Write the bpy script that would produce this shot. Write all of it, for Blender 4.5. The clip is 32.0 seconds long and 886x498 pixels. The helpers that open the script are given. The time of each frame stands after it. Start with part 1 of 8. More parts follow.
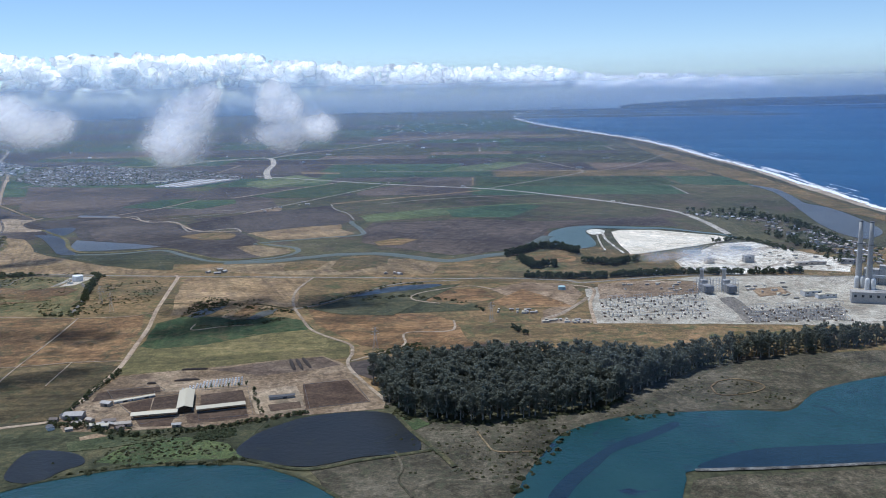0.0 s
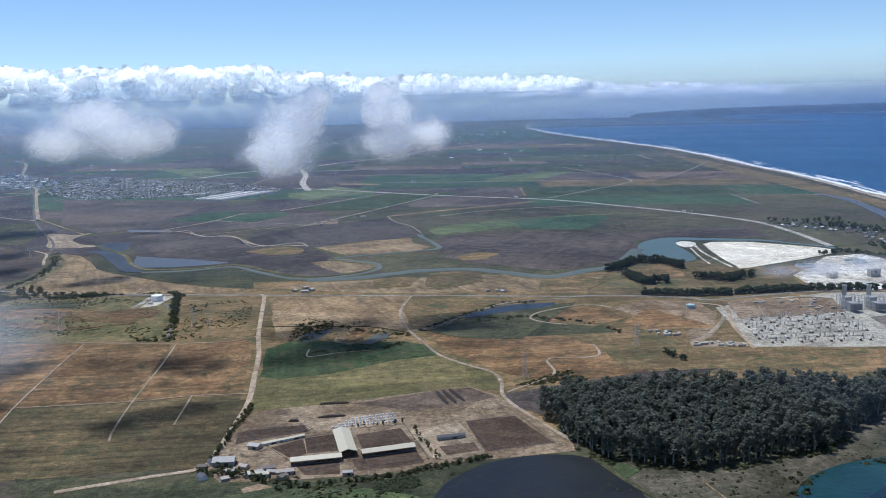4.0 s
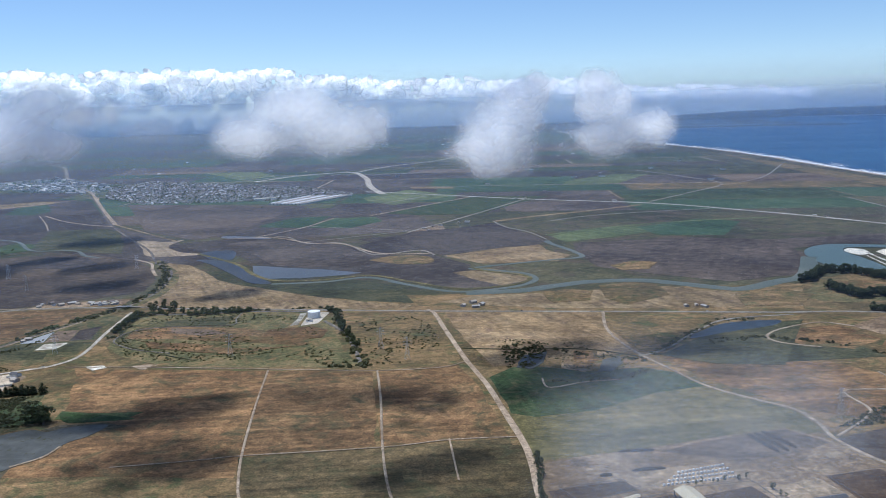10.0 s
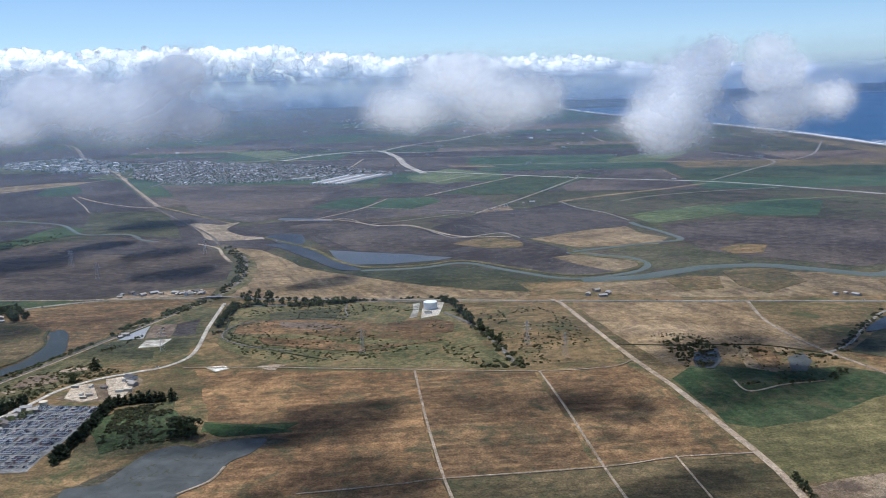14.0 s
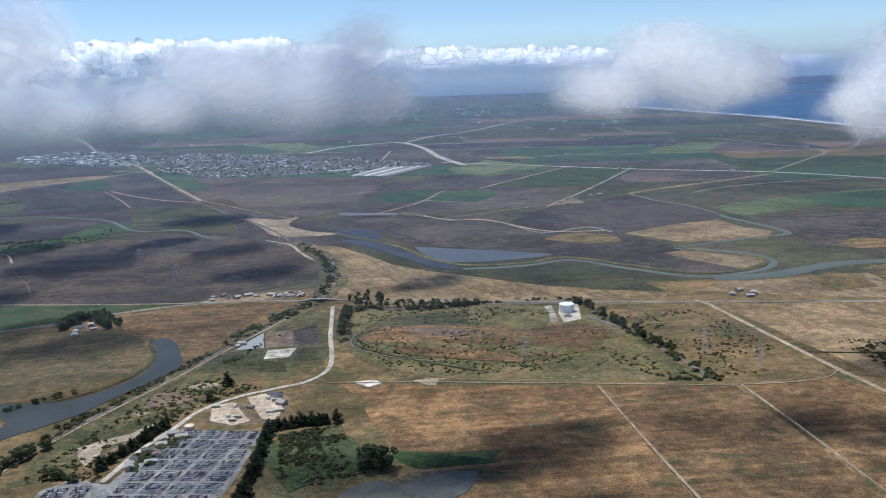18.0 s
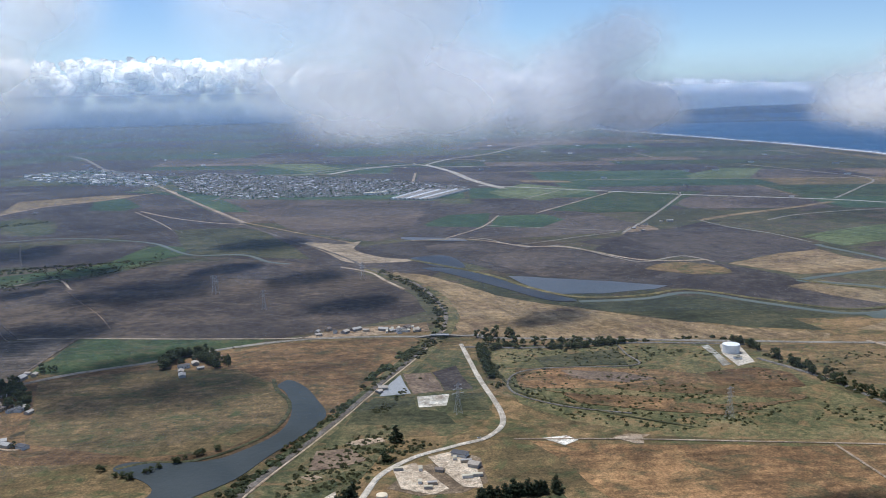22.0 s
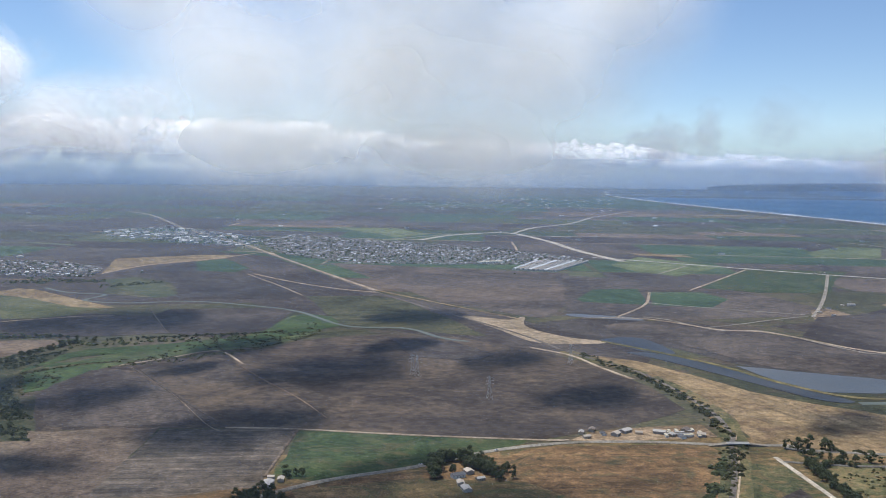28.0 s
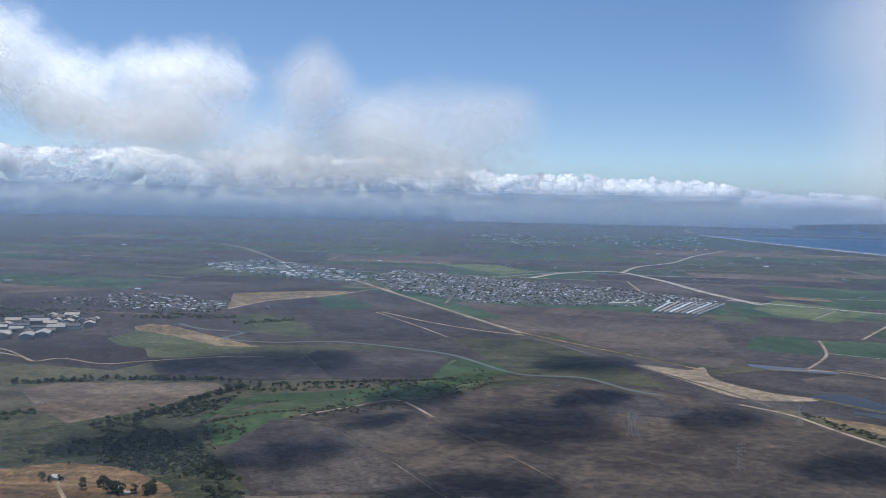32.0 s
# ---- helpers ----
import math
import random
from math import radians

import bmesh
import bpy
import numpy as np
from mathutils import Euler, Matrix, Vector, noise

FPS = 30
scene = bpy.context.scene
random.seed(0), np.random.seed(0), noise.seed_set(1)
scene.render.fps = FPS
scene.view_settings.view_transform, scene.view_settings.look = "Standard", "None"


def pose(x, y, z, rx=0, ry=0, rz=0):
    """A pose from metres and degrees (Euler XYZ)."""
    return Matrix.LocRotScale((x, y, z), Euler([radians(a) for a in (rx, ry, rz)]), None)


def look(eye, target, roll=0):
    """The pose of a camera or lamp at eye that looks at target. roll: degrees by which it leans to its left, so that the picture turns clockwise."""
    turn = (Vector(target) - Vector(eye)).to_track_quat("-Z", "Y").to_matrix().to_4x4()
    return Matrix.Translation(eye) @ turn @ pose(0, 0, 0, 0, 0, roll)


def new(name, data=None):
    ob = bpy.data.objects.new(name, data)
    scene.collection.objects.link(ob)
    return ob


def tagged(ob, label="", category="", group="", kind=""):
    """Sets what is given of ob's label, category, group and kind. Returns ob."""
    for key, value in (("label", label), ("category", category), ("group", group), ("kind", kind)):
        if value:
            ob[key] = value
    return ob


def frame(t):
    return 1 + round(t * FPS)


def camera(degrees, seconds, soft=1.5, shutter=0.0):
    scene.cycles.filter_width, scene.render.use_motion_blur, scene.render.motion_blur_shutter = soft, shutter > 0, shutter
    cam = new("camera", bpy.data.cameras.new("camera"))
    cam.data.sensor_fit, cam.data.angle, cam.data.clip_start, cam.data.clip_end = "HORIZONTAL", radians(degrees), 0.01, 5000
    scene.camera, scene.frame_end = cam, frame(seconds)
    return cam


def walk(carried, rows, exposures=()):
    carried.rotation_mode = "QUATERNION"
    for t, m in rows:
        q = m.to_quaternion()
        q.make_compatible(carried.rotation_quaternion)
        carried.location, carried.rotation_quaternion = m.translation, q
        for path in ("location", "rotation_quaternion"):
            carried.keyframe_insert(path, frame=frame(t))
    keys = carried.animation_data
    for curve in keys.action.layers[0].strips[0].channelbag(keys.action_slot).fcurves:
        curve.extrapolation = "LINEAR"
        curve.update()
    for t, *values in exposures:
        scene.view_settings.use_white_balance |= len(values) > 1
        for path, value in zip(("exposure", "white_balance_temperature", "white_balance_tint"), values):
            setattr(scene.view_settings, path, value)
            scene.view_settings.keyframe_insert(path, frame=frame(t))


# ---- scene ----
import collections

cam = camera(52.2, 32.0, 0.95)
PATH = [
    (0, (-1.727, 2.281, 98.532), (-1.729, 4.253, 98.199), -1.2),
    (0.5, (-8.597, 6.725, 98.489), (-8.598, 8.698, 98.156), -1.1),
    (1, (-15.702, 10.891, 98.462), (-15.701, 12.864, 98.132), -1.2),
    (1.5, (-22.883, 14.836, 98.204), (-22.884, 16.809, 97.874), -1.2),
    (2, (-29.58, 19.65, 97.523), (-29.582, 21.622, 97.192), -1.3),
    (2.5, (-36.663, 24.602, 97.058), (-36.664, 26.574, 96.727), -1.3),
    (3, (-43.657, 29.111, 96.859), (-43.657, 31.085, 96.536), -1.4),
    (3.5, (-50.705, 33.179, 96.803), (-50.706, 35.154, 96.489), -1.5),
    (5.5, (-78.773, 51.357, 95.934), (-78.773, 53.333, 95.627), -1.6),
    (6, (-86.007, 55.824, 95.771), (-86.006, 57.8, 95.462), -1.6),
    (6.5, (-93.107, 60.374, 95.871), (-93.109, 62.35, 95.563), -1.6),
    (7, (-100.406, 64.989, 95.449), (-100.408, 66.967, 95.15), -1.6),
    (7.5, (-108.027, 69.456, 95.166), (-108.028, 71.434, 94.871), -1.7),
    (8, (-114.944, 73.96, 95.097), (-114.949, 75.939, 94.806), -1.8),
    (8.5, (-121.681, 78.019, 94.586), (-121.69, 79.998, 94.303), -1.7),
    (9, (-129.147, 81.733, 94.166), (-129.157, 83.713, 93.886), -1.4),
    (9.5, (-136.835, 86.283, 93.792), (-136.848, 88.262, 93.505), -1.4),
    (10, (-144.515, 91.035, 93.188), (-144.531, 93.012, 92.888), -1.7),
    (10.5, (-151.996, 96.174, 92.938), (-152.01, 98.149, 92.628), -1.8),
    (11, (-159.283, 100.272, 92.782), (-159.291, 102.248, 92.471), -1.7),
    (11.5, (-166.596, 104.223, 92.628), (-166.604, 106.199, 92.319), -1.6),
    (12, (-173.942, 108.499, 92.41), (-173.95, 110.474, 92.094), -1.7),
    (12.5, (-181.109, 113.2, 92.336), (-181.118, 115.173, 92.011), -1.6),
    (13, (-188.323, 117.684, 92.27), (-188.33, 119.656, 91.937), -1.5),
    (13.5, (-195.5, 122.326, 92.12), (-195.505, 124.297, 91.779), -1.7),
    (15.5, (-224.805, 140.72, 90.999), (-224.798, 142.688, 90.642), -1.9),
    (16, (-232.021, 144.935, 90.626), (-232.01, 146.902, 90.266), -1.7),
    (16.5, (-239.274, 149.064, 90.247), (-239.26, 151.032, 89.887), -1.8),
    (17, (-246.454, 153.526, 89.987), (-246.438, 155.493, 89.625), -1.9),
    (17.5, (-254.181, 158.136, 89.739), (-254.156, 160.103, 89.376), -1.9),
    (18, (-261.192, 162.796, 89.367), (-261.164, 164.763, 89.004), -2.0),
    (18.5, (-268.751, 167.902, 88.857), (-268.72, 169.869, 88.495), -2.0),
    (19, (-275.939, 172.647, 88.657), (-275.902, 174.614, 88.298), -1.8),
    (19.5, (-283.218, 177.532, 88.349), (-283.175, 179.5, 87.992), -1.3),
    (20, (-290.658, 182.606, 88.003), (-290.613, 184.574, 87.65), -1.4),
    (20.5, (-298.012, 188.044, 87.486), (-297.963, 190.014, 87.141), -1.5),
    (21, (-305.137, 192.833, 87.337), (-305.082, 194.804, 87.0), -1.1),
    (21.5, (-312.57, 197.456, 87.099), (-312.51, 199.427, 86.765), -0.7),
    (22, (-319.715, 202.333, 86.903), (-319.643, 204.307, 86.59), -1.2),
    (22.5, (-326.683, 208.155, 86.419), (-326.588, 210.135, 86.148), -1.1),
    (23, (-333.554, 213.77, 86.212), (-333.485, 215.751, 85.945), -0.6),
    (23.5, (-341.277, 218.678, 85.835), (-341.232, 220.659, 85.563), -0.3),
    (24, (-348.713, 223.441, 85.347), (-348.654, 225.424, 85.097), -0.7),
    (24.5, (-355.254, 228.496, 84.13), (-355.206, 230.484, 83.912), -0.9),
    (25, (-363.65, 233.253, 84.209), (-363.581, 235.24, 83.997), -0.9),
    (25.5, (-370.572, 238.342, 84.209), (-370.497, 240.327, 83.97), -1.3),
    (27.5, (-397.224, 253.988, 84.497), (-397.195, 255.976, 84.284), -0.1),
    (28, (-405.056, 259.096, 84.387), (-405.041, 261.089, 84.221), 0.6),
    (28.5, (-412.907, 264.159, 84.307), (-412.925, 266.156, 84.194), 1.1),
    (29, (-420.056, 269.103, 83.9), (-420.104, 271.101, 83.834), 2.0),
    (29.5, (-427.407, 274.062, 83.821), (-427.497, 276.06, 83.785), 4.2),
    (30, (-434.435, 277.928, 83.795), (-434.533, 279.925, 83.763), 4.5),
    (30.5, (-441.697, 282.302, 83.825), (-441.768, 284.301, 83.778), 2.1),
    (31, (-449.029, 287.539, 83.52), (-449.113, 289.536, 83.465), 0.6),
    (31.5, (-456.94, 292.017, 83.479), (-457.047, 294.013, 83.414), 0.7),
    (32, (-464.811, 294.834, 83.377), (-464.935, 296.828, 83.287), 1.2),
]
walk(cam, [(t, look(eye, target, roll)) for t, eye, target, roll in PATH], exposures=((0, 0.0, 5500, 10), (10, 0.0, 5550, 10), (20, 0.0, 5760, 10), (25, 0.0, 5800, 10), (28, 0.15, 6200, 10), (29.5, 0.06, 6150, 10), (31, -0.18, 5850, 10), (32, -0.18, 5850, 10)))
# Built at a fixed fraction of true size, so that the whole bay fits the lens's range: 1 m here is 4.6 m in the landscape.

# ---- world and sun ----
SUN_DIR = Vector((-0.25, 0.28, 0.93)).normalized()
world = bpy.data.worlds.new("world")
scene.world = world
world.use_nodes = True
wn = world.node_tree.nodes
sky = wn.new("ShaderNodeTexSky")
sky.sky_type, sky.sun_disc = "NISHITA", False
sky.sun_elevation = math.asin(SUN_DIR.z)
sky.sun_rotation = math.atan2(SUN_DIR.x, SUN_DIR.y)
sky.altitude, sky.air_density, sky.dust_density, sky.ozone_density = 1200, 0.85, 0.1, 2.3
world.node_tree.links.new(sky.outputs[0], wn["Background"].inputs[0])
wn["Background"].inputs[1].default_value = 0.110
sun = new("sun", bpy.data.lights.new("sun", "SUN"))
sun.data.energy, sun.data.angle, sun.data.color = 4.1, radians(0.53), (1.0, 0.95, 0.88)
sun.matrix_world = look(SUN_DIR * 1000, (0, 0, 0))
scene.view_settings.exposure = 0.0
scene.cycles.transparent_max_bounces = 160
# ---- materials ----
def nodes_of(name):
    m = bpy.data.materials.new(name)
    m.use_nodes = True
    nt = m.node_tree
    return m, nt.nodes, nt.links, nt.nodes["Principled BSDF"]


def noise_node(n, l, vec, scale, detail=4.0, rough=0.55, distort=0.0):
    t = n.new("ShaderNodeTexNoise")
    t.inputs["Scale"].default_value, t.inputs["Detail"].default_value = scale, detail
    t.inputs["Roughness"].default_value, t.inputs["Distortion"].default_value = rough, distort
    l.new(vec, t.inputs["Vector"])
    return t.outputs["Fac"]


def ramp_node(n, l, fac, stops):
    r = n.new("ShaderNodeValToRGB")
    e = r.color_ramp.elements
    while len(e) < len(stops):
        e.new(0.5)
    for k, (p, c) in enumerate(stops):
        e[k].position, e[k].color = p, (*c, 1) if len(c) == 3 else c
    l.new(fac, r.inputs[0])
    return r.outputs[0]


def mix_node(n, l, kind, fac, a, b):
    m = n.new("ShaderNodeMix")
    m.data_type, m.blend_type, m.clamp_factor = "RGBA", kind, True
    for sock, v in ((m.inputs[0], fac), (m.inputs[6], a), (m.inputs[7], b)):
        if hasattr(v, "links"):
            l.new(v, sock)
        elif isinstance(v, (int, float)):
            sock.default_value = v
        else:
            sock.default_value = (*v, 1)
    return m.outputs[2]


def bump_node(n, l, bsdf, height, strength, dist):
    b = n.new("ShaderNodeBump")
    b.inputs["Strength"].default_value, b.inputs["Distance"].default_value = strength, dist
    l.new(height, b.inputs["Height"])
    l.new(b.outputs[0], bsdf.inputs["Normal"])


def land(name, dark, mid, light, patch=0.02, grain=0.35, furrow=0.0, turn=0.0, pitch=0.5, tint=None, rough=0.95):
    """Open ground: broad stains, tussocks and grain, and furrows or mowing lines where it is worked."""
    m, n, l, b = nodes_of(name)
    co = n.new("ShaderNodeTexCoord").outputs["Object"]
    info = n.new("ShaderNodeObjectInfo")
    shift = n.new("ShaderNodeVectorMath")
    shift.operation = "MULTIPLY_ADD"
    l.new(info.outputs["Random"], shift.inputs[0])
    shift.inputs[1].default_value = (331, 517, 0)
    l.new(co, shift.inputs[2])
    v = shift.outputs[0]
    broad = noise_node(n, l, v, patch, 5, 0.6, 0.8)
    fine = noise_node(n, l, v, grain, 8, 0.7)
    add = n.new("ShaderNodeMath")
    add.operation = "MULTIPLY_ADD"
    l.new(fine, add.inputs[0])
    add.inputs[1].default_value = 0.85
    sub = n.new("ShaderNodeMath")
    sub.operation = "MULTIPLY_ADD"
    l.new(broad, sub.inputs[0])
    sub.inputs[1].default_value, sub.inputs[2].default_value = 0.9, -0.37
    l.new(sub.outputs[0], add.inputs[2])
    col = ramp_node(n, l, add.outputs[0], [(0.36, dark), (0.5, mid), (0.66, light)])
    if tint:
        spots = noise_node(n, l, v, patch * 3.1, 6, 0.65, 1.5)
        mask = ramp_node(n, l, spots, [(0.5, (0, 0, 0)), (0.66, (1, 1, 1))])
        col = mix_node(n, l, "MIX", mask, col, tint)
    if furrow:
        mp = n.new("ShaderNodeMapping")
        mp.inputs["Rotation"].default_value = (0, 0, radians(turn))
        mp.vector_type = "TEXTURE"
        mp.inputs["Scale"].default_value = (1, 40, 1)
        l.new(v, mp.inputs["Vector"])
        lines = noise_node(n, l, mp.outputs[0], pitch, 5, 0.65)
        lr = ramp_node(n, l, lines, [(0.36, (0.58, 0.58, 0.58)), (0.64, (1.34, 1.33, 1.31))])
        col = mix_node(n, l, "MULTIPLY", furrow, col, lr)
        wide = n.new("ShaderNodeMapping")
        wide.inputs["Rotation"].default_value = (0, 0, radians(turn))
        wide.vector_type = "TEXTURE"
        wide.inputs["Scale"].default_value = (1, 7, 1)
        l.new(v, wide.inputs["Vector"])
        swath = noise_node(n, l, wide.outputs[0], pitch * 0.32, 6, 0.7, 0.6)
        col = mix_node(n, l, "MULTIPLY", min(1.0, furrow * 1.6), col, ramp_node(n, l, swath, [(0.36, (0.58, 0.6, 0.62)), (0.64, (1.38, 1.34, 1.28))]))
    mottle = noise_node(n, l, v, patch * 6.5, 7, 0.72, 1.2)
    col = mix_node(n, l, "MULTIPLY", 0.4 if patch < 0.015 else 1.0, col, ramp_node(n, l, mottle, [(0.36, (0.72, 0.74, 0.74)), (0.64, (1.28, 1.25, 1.22))]))
    speck = noise_node(n, l, v, grain * 4.5, 5, 0.75)
    col = mix_node(n, l, "MULTIPLY", 1.0, col, ramp_node(n, l, speck, [(0.37, (0.60, 0.61, 0.62)), (0.63, (1.4, 1.39, 1.37))]))
    tone = ramp_node(n, l, info.outputs["Random"], [(0, (0.86, 0.88, 0.9)), (1, (1.14, 1.1, 1.06))])
    col = mix_node(n, l, "MULTIPLY", 1.0, col, tone)
    l.new(col, b.inputs["Base Color"])
    b.inputs["Roughness"].default_value = rough
    b.inputs["Specular IOR Level"].default_value = 0.15
    bump_node(n, l, b, fine, 0.6, 0.5)
    return m


def liquid(name, deep, shallow, rough=0.22, ripple=0.5, patch=0.02, streak=None, spec=0.35):
    m, n, l, b = nodes_of(name)
    co = n.new("ShaderNodeTexCoord").outputs["Object"]
    f = noise_node(n, l, co, patch, 4, 0.55, 0.6)
    col = ramp_node(n, l, f, [(0.35, deep), (0.7, shallow)])
    if streak:
        s = noise_node(n, l, co, patch * 2.3, 5, 0.6, 2.0)
        mask = ramp_node(n, l, s, [(0.6, (0, 0, 0)), (0.68, (1, 1, 1))])
        col = mix_node(n, l, "MIX", mask, col, streak)
    l.new(col, b.inputs["Base Color"])
    b.inputs["Roughness"].default_value = rough
    b.inputs["Specular IOR Level"].default_value = spec
    b.inputs["IOR"].default_value = 1.33
    bump_node(n, l, b, noise_node(n, l, co, ripple, 6, 0.6), 0.35, 0.3)
    return m


def plain(name, colour, rough=0.7, metal=0.0, vary=0.18, scale=1.5):
    m, n, l, b = nodes_of(name)
    co = n.new("ShaderNodeTexCoord").outputs["Object"]
    f = noise_node(n, l, co, scale, 6, 0.65)
    lo = tuple(c * (1 - vary) for c in colour)
    hi = tuple(min(1, c * (1 + vary)) for c in colour)
    info = n.new("ShaderNodeObjectInfo")
    col = ramp_node(n, l, f, [(0.3, lo), (0.7, hi)])
    tone = ramp_node(n, l, info.outputs["Random"], [(0, (0.85, 0.85, 0.85)), (1, (1.12, 1.12, 1.12))])
    col = mix_node(n, l, "MULTIPLY", 1.0, col, tone)
    l.new(col, b.inputs["Base Color"])
    b.inputs["Roughness"].default_value, b.inputs["Metallic"].default_value = rough, metal
    bump_node(n, l, b, f, 0.25, 0.05)
    return m


DEEP = liquid("deep_water", (0.010, 0.024, 0.038), (0.016, 0.034, 0.046), 0.25)
SOIL_DARK = land("soil_dark", (0.034, 0.028, 0.026), (0.058, 0.048, 0.044), (0.090, 0.076, 0.066), 0.008, 0.12, 0.22, 25, 0.25)
SOIL_BROWN = land("soil_brown", (0.045, 0.036, 0.032), (0.079, 0.064, 0.055), (0.130, 0.103, 0.082), 0.01, 0.15, 0.22, -20, 0.3)
SOIL_WARM = land("soil_warm", (0.074, 0.052, 0.037), (0.128, 0.094, 0.069), (0.197, 0.148, 0.103), 0.012, 0.2, 0.22, 60, 0.3)
SOIL_PALE = land("soil_pale", (0.082, 0.066, 0.052), (0.125, 0.100, 0.079), (0.185, 0.150, 0.116), 0.02, 0.3, 0.7, 95, 0.5)
GREEN_CROP = land("green_crop", (0.031, 0.056, 0.030), (0.047, 0.082, 0.042), (0.077, 0.110, 0.058), 0.012, 0.2, 0.35, 30, 0.3)
GREEN_DEEP = land("green_deep", (0.022, 0.042, 0.018), (0.038, 0.062, 0.027), (0.068, 0.085, 0.040), 0.03, 0.5, 0.3, 10, 0.4, (0.085, 0.078, 0.04))
GREEN_PALE = land("green_pale", (0.083, 0.105, 0.047), (0.116, 0.141, 0.064), (0.165, 0.182, 0.090), 0.02, 0.3, 0.3, 30, 0.3)
GREEN_DULL = land("green_dull", (0.047, 0.059, 0.029), (0.074, 0.083, 0.041), (0.113, 0.113, 0.059), 0.02, 0.3)
GREEN_BRIGHT = land("green_bright", (0.036, 0.052, 0.024), (0.056, 0.080, 0.034), (0.095, 0.118, 0.048), 0.07, 0.6, 0, 0, 0.5, (0.06, 0.058, 0.034))
MEADOW = land("meadow", (0.025, 0.047, 0.017), (0.041, 0.071, 0.025), (0.068, 0.100, 0.038), 0.05, 0.5, 0, 0, 0.5, (0.055, 0.065, 0.032))
YELLOW_GREEN = land("yellow_green", (0.080, 0.077, 0.034), (0.118, 0.106, 0.048), (0.175, 0.146, 0.070), 0.02, 0.3, 0.4, 98, 0.3)
DRY_GRASS = land("dry_grass", (0.095, 0.060, 0.032), (0.170, 0.103, 0.052), (0.270, 0.168, 0.082), 0.025, 0.35, 0.5, 94, 0.3, (0.085, 0.075, 0.04))
DRY_TAN = land("dry_tan", (0.147, 0.104, 0.056), (0.243, 0.176, 0.097), (0.333, 0.251, 0.147), 0.02, 0.3, 0.35, 20, 0.4, (0.15, 0.105, 0.068))
DRY_OLIVE = land("dry_olive", (0.090, 0.070, 0.035), (0.149, 0.108, 0.053), (0.238, 0.157, 0.080), 0.03, 0.4, 0.35, 98, 0.4, (0.075, 0.085, 0.038))
FALLOW = land("fallow_olive", (0.060, 0.050, 0.027), (0.100, 0.078, 0.041), (0.160, 0.118, 0.062), 0.025, 0.35, 0.6, 94, 0.3, (0.065, 0.068, 0.035))
# Tan tint patches paint in the light and shade of rolling ground.
SOIL_HILL = land("soil_hill", (0.036, 0.029, 0.025), (0.054, 0.043, 0.036), (0.088, 0.068, 0.051), 0.009, 0.06, 0.04, -28, 0.25, (0.105, 0.080, 0.057))
RUST = land("rust_grass", (0.088, 0.062, 0.031), (0.165, 0.103, 0.053), (0.264, 0.165, 0.083), 0.04, 0.5, 0.25, 80, 0.4, (0.075, 0.078, 0.036))
SANDY = land("sandy_bank", (0.171, 0.131, 0.086), (0.270, 0.211, 0.144), (0.378, 0.302, 0.211), 0.03, 0.3, 0.3, 25, 0.4)
THICKET = land("thicket_ground", (0.019, 0.026, 0.013), (0.032, 0.040, 0.020), (0.056, 0.061, 0.032), 0.08, 0.7, 0, 0, 0.5, (0.095, 0.082, 0.045))
OLIVE_DARK = land("olive_dark", (0.034, 0.038, 0.021), (0.059, 0.062, 0.034), (0.101, 0.092, 0.049), 0.03, 0.4, 0.35, 96, 0.4)
SCRUB_GREEN = land("scrub_green", (0.050, 0.057, 0.026), (0.094, 0.094, 0.044), (0.187, 0.149, 0.075), 0.04, 0.6, 0, 0, 0.5, (0.19, 0.125, 0.062))
MARSH = land("marsh", (0.047, 0.041, 0.027), (0.085, 0.072, 0.047), (0.162, 0.136, 0.093), 0.06, 0.5, 0, 0, 0.5, (0.075, 0.075, 0.045))
YARD_TAN = land("yard_tan", (0.125, 0.088, 0.053), (0.212, 0.152, 0.095), (0.33, 0.25, 0.165), 0.05, 0.6, 0, 0, 0.5, (0.11, 0.08, 0.056))
PEN = land("pen", (0.045, 0.031, 0.023), (0.070, 0.048, 0.034), (0.100, 0.072, 0.052), 0.05, 0.7)
CONCRETE = land("concrete_yard", (0.235, 0.215, 0.170), (0.362, 0.335, 0.270), (0.480, 0.450, 0.375), 0.06, 0.6, 0, 0, 0.5, (0.24, 0.20, 0.152))
WHITE_FILL = land("white_fill", (0.46, 0.42, 0.335), (0.60, 0.56, 0.465), (0.72, 0.69, 0.60), 0.02, 0.3)
PALE_FILL = land("pale_fill", (0.36, 0.32, 0.255), (0.575, 0.530, 0.435), (0.80, 0.76, 0.655), 0.04, 0.4, 0, 0, 0.5, (0.24, 0.19, 0.14))
ASPHALT_PALE = land("asphalt_pale", (0.28, 0.25, 0.205), (0.39, 0.355, 0.295), (0.50, 0.46, 0.39), 0.06, 0.8)
ASPHALT_GREY = land("asphalt_grey", (0.115, 0.103, 0.088), (0.17, 0.154, 0.132), (0.24, 0.218, 0.185), 0.06, 0.8)
YARD_GRAVEL = land("yard_gravel", (0.15, 0.145, 0.138), (0.22, 0.214, 0.203), (0.31, 0.30, 0.285), 0.06, 0.8)
ROAD_PALE = land("road_pale", (0.17, 0.15, 0.12), (0.24, 0.215, 0.175), (0.32, 0.29, 0.24), 0.05, 0.8)
SALT_GRAVEL = land("pale_gravel", (0.30, 0.24, 0.17), (0.44, 0.36, 0.265), (0.58, 0.49, 0.37), 0.08, 0.7, 0, 0, 0.5, (0.25, 0.19, 0.13))
